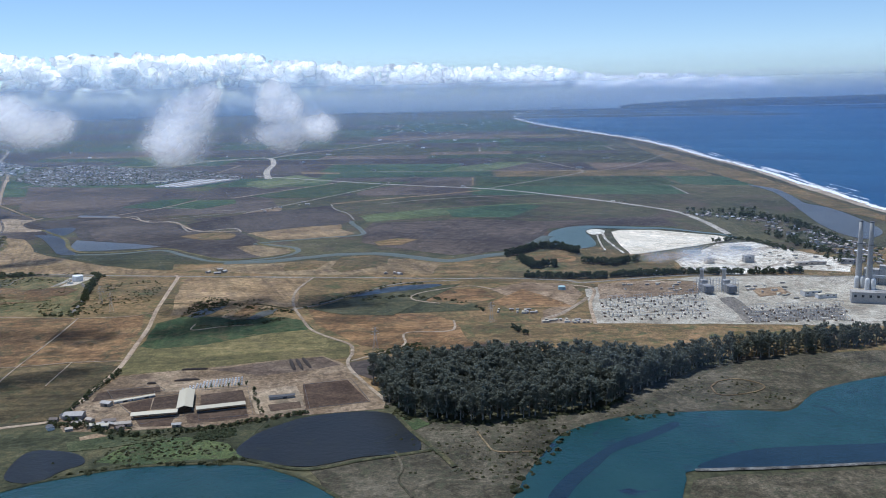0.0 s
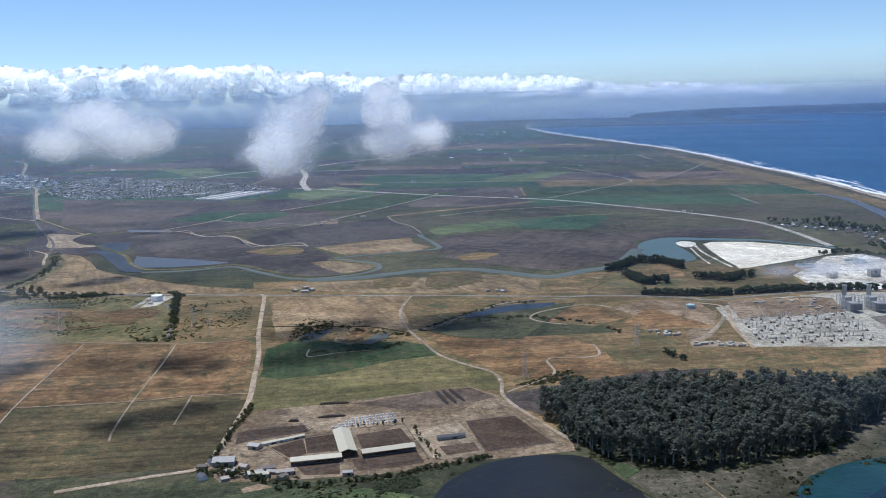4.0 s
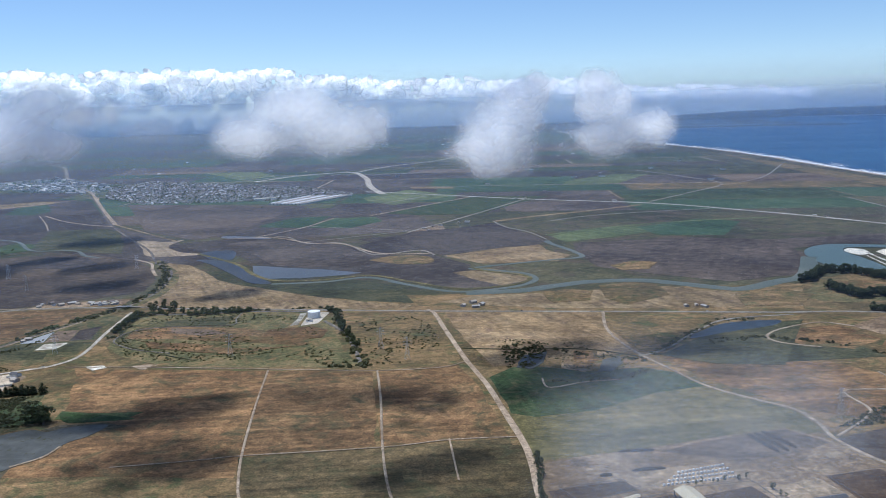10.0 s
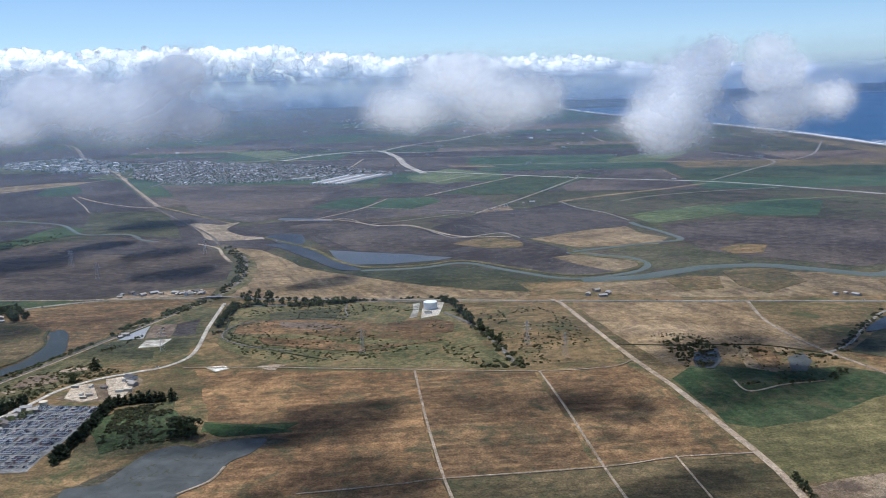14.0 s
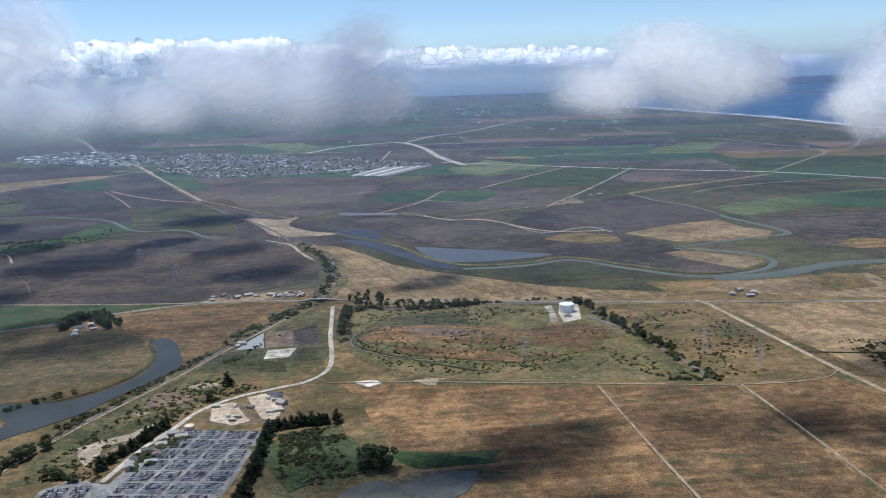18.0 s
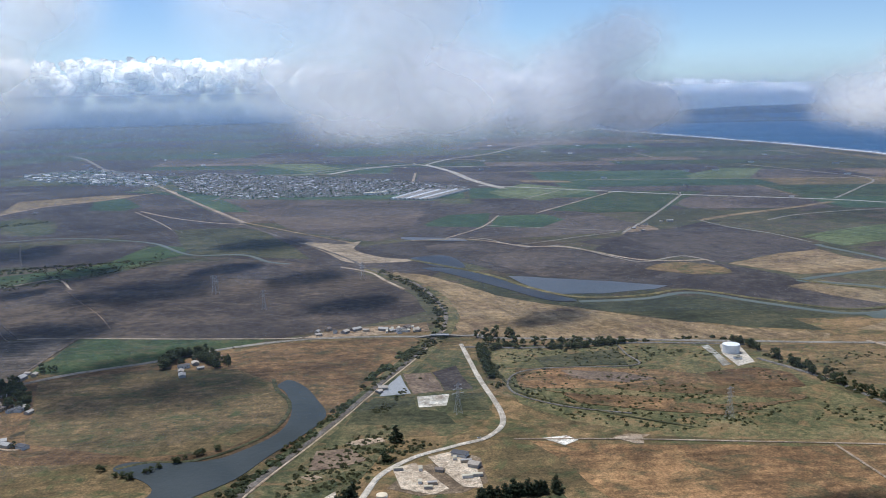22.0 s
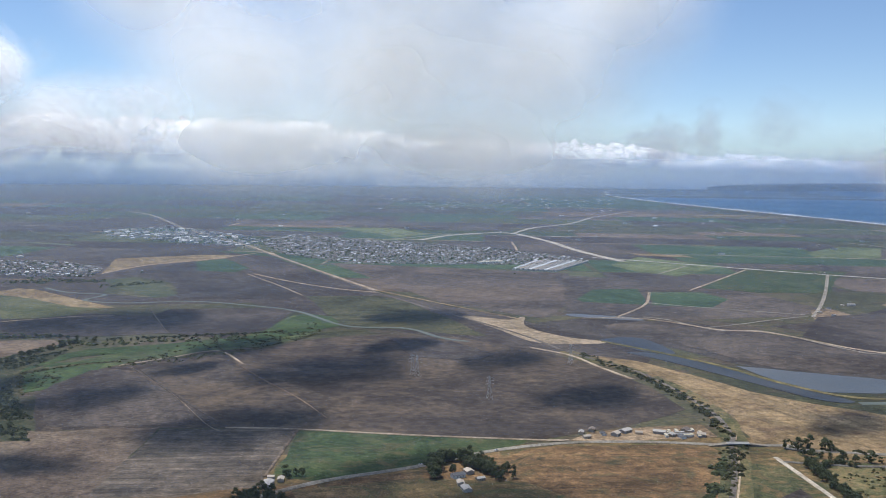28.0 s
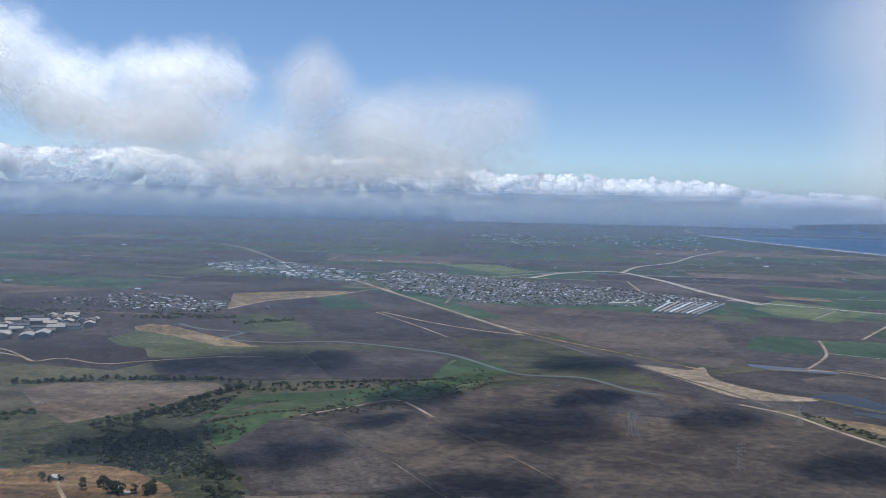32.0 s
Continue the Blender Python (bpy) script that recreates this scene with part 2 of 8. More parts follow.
DIRT_PALE = land("dirt_pale", (0.220, 0.165, 0.112), (0.330, 0.255, 0.178), (0.45, 0.36, 0.26), 0.06, 0.7)
BALLAST = land("ballast", (0.075, 0.065, 0.055), (0.12, 0.105, 0.09), (0.18, 0.16, 0.14), 0.06, 1.2)
ROCK = land("rock", (0.06, 0.055, 0.048), (0.14, 0.13, 0.115), (0.28, 0.27, 0.24), 0.3, 2.0)
SAND = land("sand", (0.28, 0.22, 0.16), (0.38, 0.31, 0.23), (0.48, 0.41, 0.32), 0.01, 0.1)
CANVAS_WHITE = plain("canvas_white", (0.30, 0.305, 0.30), 0.8, 0, 0.3)
FOAM = plain("foam", (0.82, 0.84, 0.85), 0.8)
COUNTRY = land("country", (0.036, 0.040, 0.023), (0.065, 0.065, 0.036), (0.106, 0.097, 0.053), 0.006, 0.09, 0, 0, 0.3, (0.085, 0.062, 0.05))
LAGOON = liquid("lagoon_water", (0.075, 0.110, 0.098), (0.100, 0.136, 0.120), 0.35, 0.5, 0.02, None, 0.2)
POND = liquid("pond_water", (0.018, 0.020, 0.022), (0.027, 0.029, 0.029), 0.3, 0.5, 0.05, (0.03, 0.032, 0.02), 0.12)
TEAL = liquid("teal_water", (0.011, 0.042, 0.045), (0.022, 0.060, 0.058), 0.25, 0.6, 0.02, (0.014, 0.026, 0.045))
RIVER = liquid("river_water", (0.095, 0.112, 0.095), (0.135, 0.146, 0.122), 0.5, 0.5, 0.02, None, 0.06)
PONDGREY = liquid("wet_flat", (0.072, 0.075, 0.070), (0.115, 0.118, 0.110), 0.6, 0.8, 0.16, (0.066, 0.066, 0.036), 0.06)
SLOUGHBLUE = liquid("slough_blue", (0.040, 0.044, 0.052), (0.066, 0.068, 0.072), 0.4, 0.5, 0.03, (0.075, 0.055, 0.038), 0.1)
OCEAN = liquid("ocean_water", (0.010, 0.060, 0.150), (0.018, 0.090, 0.195), 0.4, 0.05, 0.002, None, 0.25)
DARKPOOL = liquid("dark_pool", (0.022, 0.029, 0.036), (0.036, 0.042, 0.046), 0.3, 0.5, 0.06, (0.035, 0.04, 0.022), 0.15)
RIVER_SLATE = liquid("river_slate", (0.046, 0.054, 0.054), (0.064, 0.072, 0.071), 0.45, 0.6, 0.04, None, 0.08)
PONDFLOOD = liquid("flood_water", (0.085, 0.095, 0.105), (0.115, 0.123, 0.13), 0.4, 0.5, 0.02, None, 0.12)
# ---- the land ----
MID = Vector((-235, 150, 92))
NEAR, SPAN = 3700.0, 1150.0


def far(x, y, z=0.0):
    """Country past 3.7 km is drawn in along the sight lines from the middle of the flight, so that all of it stands within the lens's range."""
    d = Vector((x, y, z)) - MID
    r = math.hypot(d.x, d.y)
    if r <= NEAR:
        return Vector((x, y, z))
    k = (NEAR + SPAN * (1 - math.exp(-(r - NEAR) / SPAN))) / r
    return MID + d * k


def mesh_of(name, verts, faces, mat, smooth=False):
    me = bpy.data.meshes.new(name)
    me.from_pydata([tuple(v) for v in verts], [], faces)
    me.materials.append(mat)
    if smooth:
        me.polygons.foreach_set("use_smooth", [True] * len(me.polygons))
    me.update()
    return me


def spline(pts, step=6, closed=False):
    """Points along a smooth curve through pts."""
    n, out = len(pts), []
    for i in range(n if closed else n - 1):
        if closed:
            p = [Vector(pts[(i + k - 1) % n]) for k in range(4)]
        else:
            p = [Vector(pts[min(max(i + k - 1, 0), n - 1)]) for k in range(4)]
        for s in range(step):
            t = s / step
            out.append(0.5 * (2 * p[1] + (p[2] - p[0]) * t + (2 * p[0] - 5 * p[1] + 4 * p[2] - p[3]) * t * t + (3 * p[1] - p[0] - 3 * p[2] + p[3]) * t ** 3))
    if not closed:
        out.append(Vector(pts[-1]))
    return out


def slab(name, mat, ring, z, skirt=0.3):
    """A plot of ground with a sunk rim, cut from the outline ring."""
    bm = bmesh.new()
    vs = [bm.verts.new(far(p[0], p[1], z)) for p in ring]
    f = bm.faces.new(vs)
    if f.normal.z < 0 or sum(a[0] * b[1] - b[0] * a[1] for a, b in zip(ring, ring[1:] + ring[:1])) < 0:
        f.normal_flip()
    ext = bmesh.ops.extrude_face_region(bm, geom=[f])
    low = [v for v in ext["geom"] if isinstance(v, bmesh.types.BMVert)]
    for v in low:
        v.co.z += 0.0
    for v in vs:
        v.co.z -= skirt
    if f.is_valid:
        bm.faces.remove(f)
    bmesh.ops.triangulate(bm, faces=[q for q in bm.faces if len(q.verts) > 4])
    bmesh.ops.recalc_face_normals(bm, faces=bm.faces)
    if max((q.normal.z for q in bm.faces), default=1) < 0.5:
        bmesh.ops.reverse_faces(bm, faces=bm.faces)
    me = bpy.data.meshes.new(name)
    bm.to_mesh(me)
    bm.free()
    me.materials.append(mat)
    return me


layer = [0]


def ragged(ring, amount):
    """The outline with an uneven edge between its corners."""
    out = []
    for a, b in zip(ring, ring[1:] + ring[:1]):
        a, b = Vector(a), Vector(b)
        k = max(1, int((b - a).length / 9))
        side = Vector((-(b - a).y, (b - a).x)).normalized() if k > 1 else Vector((0, 0))
        for i in range(k):
            w = noise.noise((a.x * 0.3 + i * 0.7, a.y * 0.3, 5.0)) * amount * (1 if i else 0.3)
            out.append(a.lerp(b, i / k) + side * w)
    return out


def plot(name, mat, pts, label):
    layer[0] += 1
    ob = new(name, slab(name, mat, ragged([tuple(p) for p in pts], 1.4), 0.04 + 0.0006 * layer[0]))
    return tagged(ob, label, name.replace("_", " "), kind="structure")


def water(name, mat, pts, label):
    layer[0] += 1
    ring = [tuple(p) for p in spline([(*p, 0) for p in pts], 5, True)]
    ob = new(name, slab(name, mat, ring, 0.10 + 0.0006 * layer[0]))
    return tagged(ob, label, name.replace("_", " "), kind="structure")


def patch(name, mat, pts, label):
    """A plot with a rounded natural outline."""
    layer[0] += 1
    ring = ragged([(q.x, q.y) for q in spline([(*q, 0) for q in pts], 6, True)], 0.8)
    ob = new(name, slab(name, mat, ring, 0.04 + 0.0006 * layer[0]))
    return tagged(ob, label, name.replace("_", " "), kind="structure")


def ribbon(name, mat, pts, width, label, z):
    """A road, track, stream or bank along a line: crowned, with uneven edges."""
    layer[0] += 1
    line = spline([(*p, 0) for p in pts], 10)
    n, verts, faces = len(line), [], []
    top = 0.08 + 0.4 * z + 0.0006 * layer[0]
    for i, p in enumerate(line):
        d = line[min(i + 1, n - 1)] - line[max(i - 1, 0)]
        side = Vector((-d.y, d.x, 0)).normalized()
        for s, dz in ((-0.7, -0.16), (-0.5, -0.02), (0, 0.02), (0.5, -0.02), (0.7, -0.16)):
            w = width * s * (1 + 0.16 * noise.noise((p.x * 0.11 + s * 9, p.y * 0.11, 3.3)))
            verts.append(far(p.x + side.x * w, p.y + side.y * w, top + dz))
    for i in range(n - 1):
        for k in range(4):
            a = i * 5 + k
            faces.append((a, a + 5, a + 6, a + 1))
    me = mesh_of(name, verts, faces, mat)
    ob = new(name, me)
    return tagged(ob, label, name.replace("_", " "), kind="structure")


def sheet():
    """The base ground, a polar net to the horizon."""
    radii = [0] + [40 * 1.13 ** k for k in range(48)]
    radii = [r for r in radii if r < 9000] + [9000]
    seg, verts, faces = 120, [], []
    for r in radii:
        for s in range(seg):
            a = 2 * math.pi * s / seg
            verts.append(far(MID.x + r * math.sin(a), MID.y + r * math.cos(a), 0))
    for i in range(len(radii) - 1):
        for s in range(seg):
            t = (s + 1) % seg
            faces.append((i * seg + s, i * seg + t, (i + 1) * seg + t, (i + 1) * seg + s))
    ob = new("ground", mesh_of("ground", verts, faces, COUNTRY))
    tagged(ob, "broad coastal farmland reaching to the horizon", "ground", kind="structure")


# coast line from behind the flight to the head of the bay
COAST = [(330, -4000), (345, -1500), (352, 0), (356, 500), (358, 731), (363, 812), (372, 925), (393, 1155), (400, 1411), (414, 1742), (402, 2042), (352, 2610),
         (315, 3194), (322, 4048), (460, 4999), (617, 5583), (816, 6034), (1500, 6700), (3000, 7200), (8000, 7400)]


def coast_strip(name, mat, inner, outer, z, label, ends=(0, len(COAST)), wobble=0.0):
    line = spline([(*p, 0) for p in COAST[ends[0]:ends[1]]], 14)
    verts, faces, n = [], [], len(line)
    for i, p in enumerate(line):
        d = line[min(i + 1, n - 1)] - line[max(i - 1, 0)]
        side = Vector((d.y, -d.x, 0)).normalized()
        for w in (inner, outer):
            w += wobble * noise.noise((p.x * 0.05, p.y * 0.02, w)) + wobble * 0.6 * noise.noise((p.x * 0.3, p.y * 0.11, w + 3))
            verts.append(far(p.x + side.x * w, p.y + side.y * w, z))
    for i in range(n - 1):
        faces.append((2 * i, 2 * i + 1, 2 * i + 3, 2 * i + 2))
    return tagged(new(name, mesh_of(name, verts, faces, mat)), label, name, kind="structure")


def sea():
    line = spline([(*p, 0) for p in COAST], 14)
    verts, faces, cols = [], [], [0, 15, 60, 200, 500, 1000, 1800, 3000, 4500, 6500, 9000]
    for p in line:
        for c in cols:
            verts.append(far(p.x + c, p.y, 0.25))
    k = len(cols)
    for i in range(len(line) - 1):
        for j in range(k - 1):
            faces.append((i * k + j, i * k + j + 1, (i + 1) * k + j + 1, (i + 1) * k + j))
    tagged(new("ocean", mesh_of("ocean", verts, faces, OCEAN)), "deep blue ocean bay with surf along a long beach", "ocean", kind="structure")


sheet()
sea()
coast_strip("beach", SAND, -9, 4, 0.3, "long pale sand beach", wobble=2)
# surf: broken lines of foam along the beach
def surf(off, width, gap, seed, label):
    rng = random.Random(seed)
    line = spline([(*p, 0) for p in COAST[3:17]], 60)
    verts, faces, n = [], [], len(line)
    prev = False
    for i in range(1, n - 1):
        p = line[i]
        d = line[i + 1] - line[i - 1]
        side = Vector((d.y, -d.x, 0)).normalized()
        v = noise.noise((p.x * 0.02, p.y * 0.012, seed * 3.1)) + 0.5 * noise.noise((p.x * 0.1, p.y * 0.06, seed * 1.7))
        on = v > gap
        o = off + 4 * noise.noise((p.y * 0.01, seed, 0.5)) + 2.5 * noise.noise((p.y * 0.07, seed, 0.9))
        w = width * min(1.0, max(0.15, (v - gap) * 3)) * rng.uniform(0.7, 1.3)
        for q in (o - w / 2, o + w / 2):
            verts.append(far(p.x + side.x * q, p.y + side.y * q, 0.45))
        if on and prev:
            k = len(verts) - 4
            faces.append((k, k + 1, k + 3, k + 2))
        prev = on
    tagged(new("surf", mesh_of("surf", verts, faces, FOAM)), label, "surf", kind="stuff")


surf(3, 7, -0.9, 1, "white foam washing up the beach")
surf(11, 4.5, -0.15, 2, "broken white breakers off the beach")
surf(19, 4, 0.0, 3, "broken white breakers off the beach")
surf(30, 3, 0.15, 4, "broken white breakers off the beach")
# ---- far valley: patchwork of crop fields beyond the town ----
def patchwork():
    """Crop fields laid out square to the railway, with dirt lanes along some of their headlands."""
    rng = random.Random(31)
    mats = [SOIL_DARK] * 9 + [SOIL_BROWN] * 5 + [SOIL_WARM] * 2 + [GREEN_CROP] * 8 + [GREEN_DULL] * 3 + [OLIVE_DARK] * 4 + [GREEN_DEEP] * 2 + [GREEN_PALE] * 2 + [DRY_OLIVE]
    words = {SOIL_DARK: "dark ploughed", SOIL_BROWN: "brown ploughed", SOIL_WARM: "warm brown tilled", GREEN_CROP: "green", GREEN_DULL: "dull green", OLIVE_DARK: "dark olive", GREEN_DEEP: "deep green", GREEN_PALE: "pale green", DRY_OLIVE: "dry olive"}
    ca, sa = math.cos(radians(9)), math.sin(radians(9))

    def place(u, v):
        x, y = -300 + u * ca + v * sa, 1500 - u * sa + v * ca
        return min(x, 330 if y < 3300 else 290), y

    layer[0] = -60
    v = -760.0
    while v < 3600:
        deep = rng.uniform(40, 120) * (1 + (v + 600) / 1400 if v > -600 else 1)
        u = -3000 - (v + 800) * 0.6 + rng.uniform(0, 200)
        while u < 1500:
            wide = rng.uniform(70, 240) * (1 + max(0, v + 600) / 2500)
            skew = 0.12 * deep
            ring = [place(u, v), place(u + wide, v + rng.uniform(-6, 6)), place(u + wide - skew, v + deep), place(u - skew, v + deep)]
            m = rng.choice(mats)
            if m is GREEN_PALE and (v < -100 or wide > 260):
                m = SOIL_BROWN
            xs = [q[0] for q in ring]
            if max(xs) - min(xs) > 45 and sum(q[1] for q in ring) / 4 > 900 + 90 * noise.noise((ring[0][0] * 0.01, 0, 7)):
                plot("field", m, ring, words[m] + " field of the wide far valley")
                if rng.random() < 0.28:
                    e = ring[:2] if rng.random() < 0.65 else ring[1:3]
                    mid = (e[0][0] * 0.5 + e[1][0] * 0.5, e[0][1] * 0.5 + e[1][1] * 0.5 + rng.uniform(-3, 3))
                    ribbon("track", rng.choice((DIRT_PALE, ROAD_PALE, DRY_TAN)), [e[0], mid, e[1]], 1.5 * (1 + max(0, v + 600) / 900), "pale dirt lane along a field of the far valley", 0.25)
            u += wide + rng.uniform(2, 6)
        layer[0] = max(-62, layer[0] - 20)
        v += deep + rng.uniform(2, 6)


def strips():
    """Long thin pale strips: lanes, plastic sheeting and stubble of the far valley."""
    rng = random.Random(77)
    for k in range(46):
        y = rng.uniform(1250, 4200)
        x = rng.uniform(-1500 - y * 0.4, 230)
        w, d = rng.uniform(40, 260), rng.uniform(5, 16) * (y / 1500)
        ribbon("track", rng.choice((DIRT_PALE, ROAD_PALE, DRY_TAN, GREEN_PALE, SOIL_PALE)), [(x, y), (x + w * 0.5, y + rng.uniform(-15, 15)), (min(x + w, 290), y + rng.uniform(-30, 30))], d * 0.6, "long pale strip among the far fields", 0.3)


patchwork()
strips()
layer[0] = 0

# ---- plan of fields, waters and roads ----
plot("field", SOIL_BROWN, [(-505.8, 1103.5), (-290.3, 1032.8), (-320.9, 839.4), (-342.5, 787.1), (-401.2, 848.4)], "brown tilled field beside the railway")
plot("field", SOIL_BROWN, [(-297.9, 1015.4), (-188.5, 972.9), (-153.9, 831.2), (-182.2, 803.4), (-269.9, 781.8), (-325.5, 803.4)], "brown tilled field round two green plots")
plot("field", SOIL_DARK, [(-163.3, 794.9), (-95.0, 745.2), (-121.9, 694.5), (-162.7, 697.3), (-215.0, 765.5)], "dark ploughed field below the white farmstead")
plot("pasture", DRY_OLIVE, [(-700, 330), (-330, 250), (-60, 285), (60, 330), (340, 330), (352, 560), (-330, 545), (-700, 480)], "dry rolling pasture round the fields")
plot("field", SOIL_DARK, [(-311, 658), (-374, 698), (-436, 747), (-526, 839), (-619, 820), (-654, 728), (-719, 741), (-903, 1064), (-697, 1254), (-569, 1160), (-450, 900), (-356, 782), (-300, 684)], "dark ploughed soil of the wide valley floor")
plot("field", SOIL_HILL, [(-559, 602), (-553, 637), (-538, 655), (-509, 680), (-488, 695), (-466, 714), (-432, 729), (-396, 724), (-356, 690), (-332, 655), (-318, 611), (-314, 581), (-331, 565), (-361, 547), (-370, 542), (-410, 546), (-451, 551), (-496, 552), (-534, 546)], "brown ploughed field on a low rise beside the railway")
plot("field", SOIL_WARM, [(-534, 546), (-496, 552), (-494, 487), (-517, 486), (-545, 486), (-590, 561)], "warm brown tilled field with worn pale strips")
plot("field", SOIL_PALE, [(-495, 550), (-450, 551), (-452, 502), (-453, 488), (-495, 487)], "pale grey-brown furrowed field beside the road")
plot("field", GREEN_DEEP, [(-449, 550), (-410, 545), (-371, 541), (-387, 530), (-410, 515), (-437, 501), (-450, 504)], "dark green crop field beside the county road")
plot("field", DRY_GRASS, [(-463, 493), (-439, 499), (-410, 510), (-391, 524), (-369, 535), (-319, 537), (-316, 528), (-339, 466), (-347, 440), (-352, 417), (-405, 421), (-446, 423), (-477, 485)], "dry golden pasture round the river bend")
plot("field", DRY_OLIVE, [(-443, 494), (-408, 504), (-380, 502), (-364, 483), (-357, 462), (-359, 442), (-369, 428), (-389, 424), (-424, 437)], "olive and brown marsh pasture by the river")
plot("field", DRY_TAN, [(-334, 680), (-313, 666), (-296, 639), (-281, 609), (-264, 591), (-241, 573), (-219, 555), (-193, 538), (-164, 525), (-168, 517), (-219, 524), (-260, 524), (-287, 530), (-303, 539), (-303, 575), (-310, 627)], "golden mown hay field between the railway and the slough")
plot("field", OLIVE_DARK, [(-255, 587), (-204, 602), (-176, 578), (-167, 546), (-163, 529), (-192, 539), (-228, 563)], "dull green meadow inside the slough bend")
plot("field", SOIL_DARK, [(-348, 770), (-319, 788), (-258, 777), (-215, 728), (-184, 687), (-156, 682), (-132, 637), (-146, 591), (-179, 608), (-217, 627), (-258, 641), (-292, 704), (-322, 721)], "dark wet ploughed field behind the levee")
plot("field", SOIL_BROWN, [(-204, 624), (-157, 661), (-133, 634), (-132, 615), (-105, 606), (-101, 584), (-117, 565), (-140, 563), (-168, 584)], "brown wet ploughed field behind the levee")
patch("sand_bank", SANDY, [(-389.2, 791.1), (-375.3, 787.7), (-362.5, 780.1), (-352.3, 791.2), (-354.3, 757.1), (-337.2, 726.5), (-316.3, 711.6), (-340.1, 705.8), (-356.4, 712.7), (-369.9, 745.3)], "bare sandy bank of the slough")
plot("field", DRY_TAN, [(-149, 675), (-110, 703), (-83, 713), (-78, 681), (-67, 664), (-78, 643), (-125, 640)], "tan fallow plot inside the slough meander")
plot("field", DRY_TAN, [(-144, 612), (-121, 623), (-105, 605), (-101, 584), (-117, 568), (-132, 589)], "tan fallow plot inside the slough meander")
plot("field", SOIL_DARK, [(-200, 766), (-149, 803), (-103, 828), (-99, 784), (-76, 730), (-83, 713), (-110, 703), (-149, 677), (-173, 709)], "near-black ploughed field by the farmstead")
plot("field", GREEN_PALE, [(-70, 753), (-43, 783), (1, 799), (26, 779), (-13, 748), (-63, 721)], "light green strip of crop")
plot("field", GREEN_CROP, [(1, 791), (59, 832), (88, 809), (52, 734), (6, 745)], "deep green crop field")
plot("field", SOIL_BROWN, [(-63, 672), (-58, 717), (28, 727), (76, 707), (173, 722), (173, 667), (107, 677), (76, 667), (55, 581), (3, 562), (-34, 592), (-58, 619)], "brown marsh pasture beyond the slough")
plot("field", DRY_TAN, [(-151, 530), (-134, 542), (-85, 548), (-32, 554), (3, 531), (37, 538), (34, 499), (-29, 501), (-94, 508)], "dry tan slough bank with sparse grass")
plot("field", DRY_OLIVE, [(-210, 516), (-151, 504), (-138, 450), (-134, 411), (-170, 415), (-213, 420), (-270, 425), (-330, 525)], "olive scrub pasture beside the county road")
plot("field", SCRUB_GREEN, [(-296, 517), (-276, 518), (-244, 520), (-211, 518), (-199, 495), (-189, 445), (-178, 417), (-205, 420), (-237, 423), (-256, 427), (-276, 441), (-289, 457)], "green and brown rolling scrub pasture with trails")
plot("field", DRY_OLIVE, [(-199, 512), (-153, 509), (-145, 476), (-142, 425), (-145, 418), (-174, 414), (-178, 422), (-187, 464)], "olive pasture with bushes beside the farm road")
plot("field", DRY_GRASS, [(-290, 427), (-264, 422), (-214, 416), (-210, 380), (-207, 345), (-203, 316), (-242, 319), (-269, 320), (-259, 348), (-251, 351), (-272, 375), (-282, 408)], "reddish-brown fallow field with cart tracks")
plot("field", DRY_GRASS, [(-214, 416), (-174, 411), (-170, 372), (-167, 336), (-205, 331), (-209, 361)], "orange-brown fallow field between dirt tracks")
plot("field", DRY_GRASS, [(-173, 411), (-143, 418), (-135, 385), (-129, 341), (-166, 336), (-170, 372)], "olive-brown fallow field between dirt tracks")
plot("field", FALLOW, [(-205, 330), (-167, 335), (-129, 340), (-127, 307), (-131, 294), (-198, 297)], "olive-brown fallow field below the cross track")
plot("field", FALLOW, [(-157, 305), (-159, 335), (-124, 334), (-124, 300), (-126, 275), (-142, 274), (-185, 271), (-207, 305)], "olive-brown fallow field corner by the farm road")
plot("field", DRY_TAN, [(-148, 506), (-75, 498), (-78, 464), (-73, 429), (-130, 413), (-140, 456)], "tan fallow field between the farm road and a track")
plot("field", GREEN_DEEP, [(-127, 361), (-132, 400), (-123, 412), (-112, 411), (-96, 404), (-76, 407), (-65, 399), (-59, 384), (-79, 376), (-100, 362), (-120, 357)], "deep green irrigated pasture")
plot("field", YELLOW_GREEN, [(-125, 322), (-126.5, 360), (-120, 357), (-100, 362), (-79, 377), (-59, 384), (-50, 369), (-41, 357), (-39, 340), (-60, 336), (-84, 331), (-105, 326)], "yellow-green hay meadow")
plot("field", DRY_GRASS, [(-67, 421), (-40, 410), (-9, 407), (2, 393), (10, 367), (24, 360), (1, 346), (-13, 346), (-24, 348), (-36, 356), (-59, 392)], "reddish-brown pasture crossed by a pale track")
plot("field", DRY_OLIVE, [(2, 393), (41, 386), (79, 379), (182, 369), (171, 346), (136, 353), (63, 327), (48, 349), (30, 357), (8, 358)], "dry olive pasture by the power station")
plot("field", OLIVE_DARK, [(-63, 424), (-43, 441), (-21, 452), (10, 436), (15, 412), (-25, 409), (-46, 410)], "dark marshy hollow")
plot("field", DRY_GRASS, [(-17, 445), (-4, 457), (17, 462), (24, 437), (7, 424), (-9, 432)], "rusty dry grass knoll ringed by a track")
plot("field", DRY_OLIVE, [(23, 429), (40, 457), (60, 438), (51, 409), (28, 413)], "dry verge beside the switchyard")
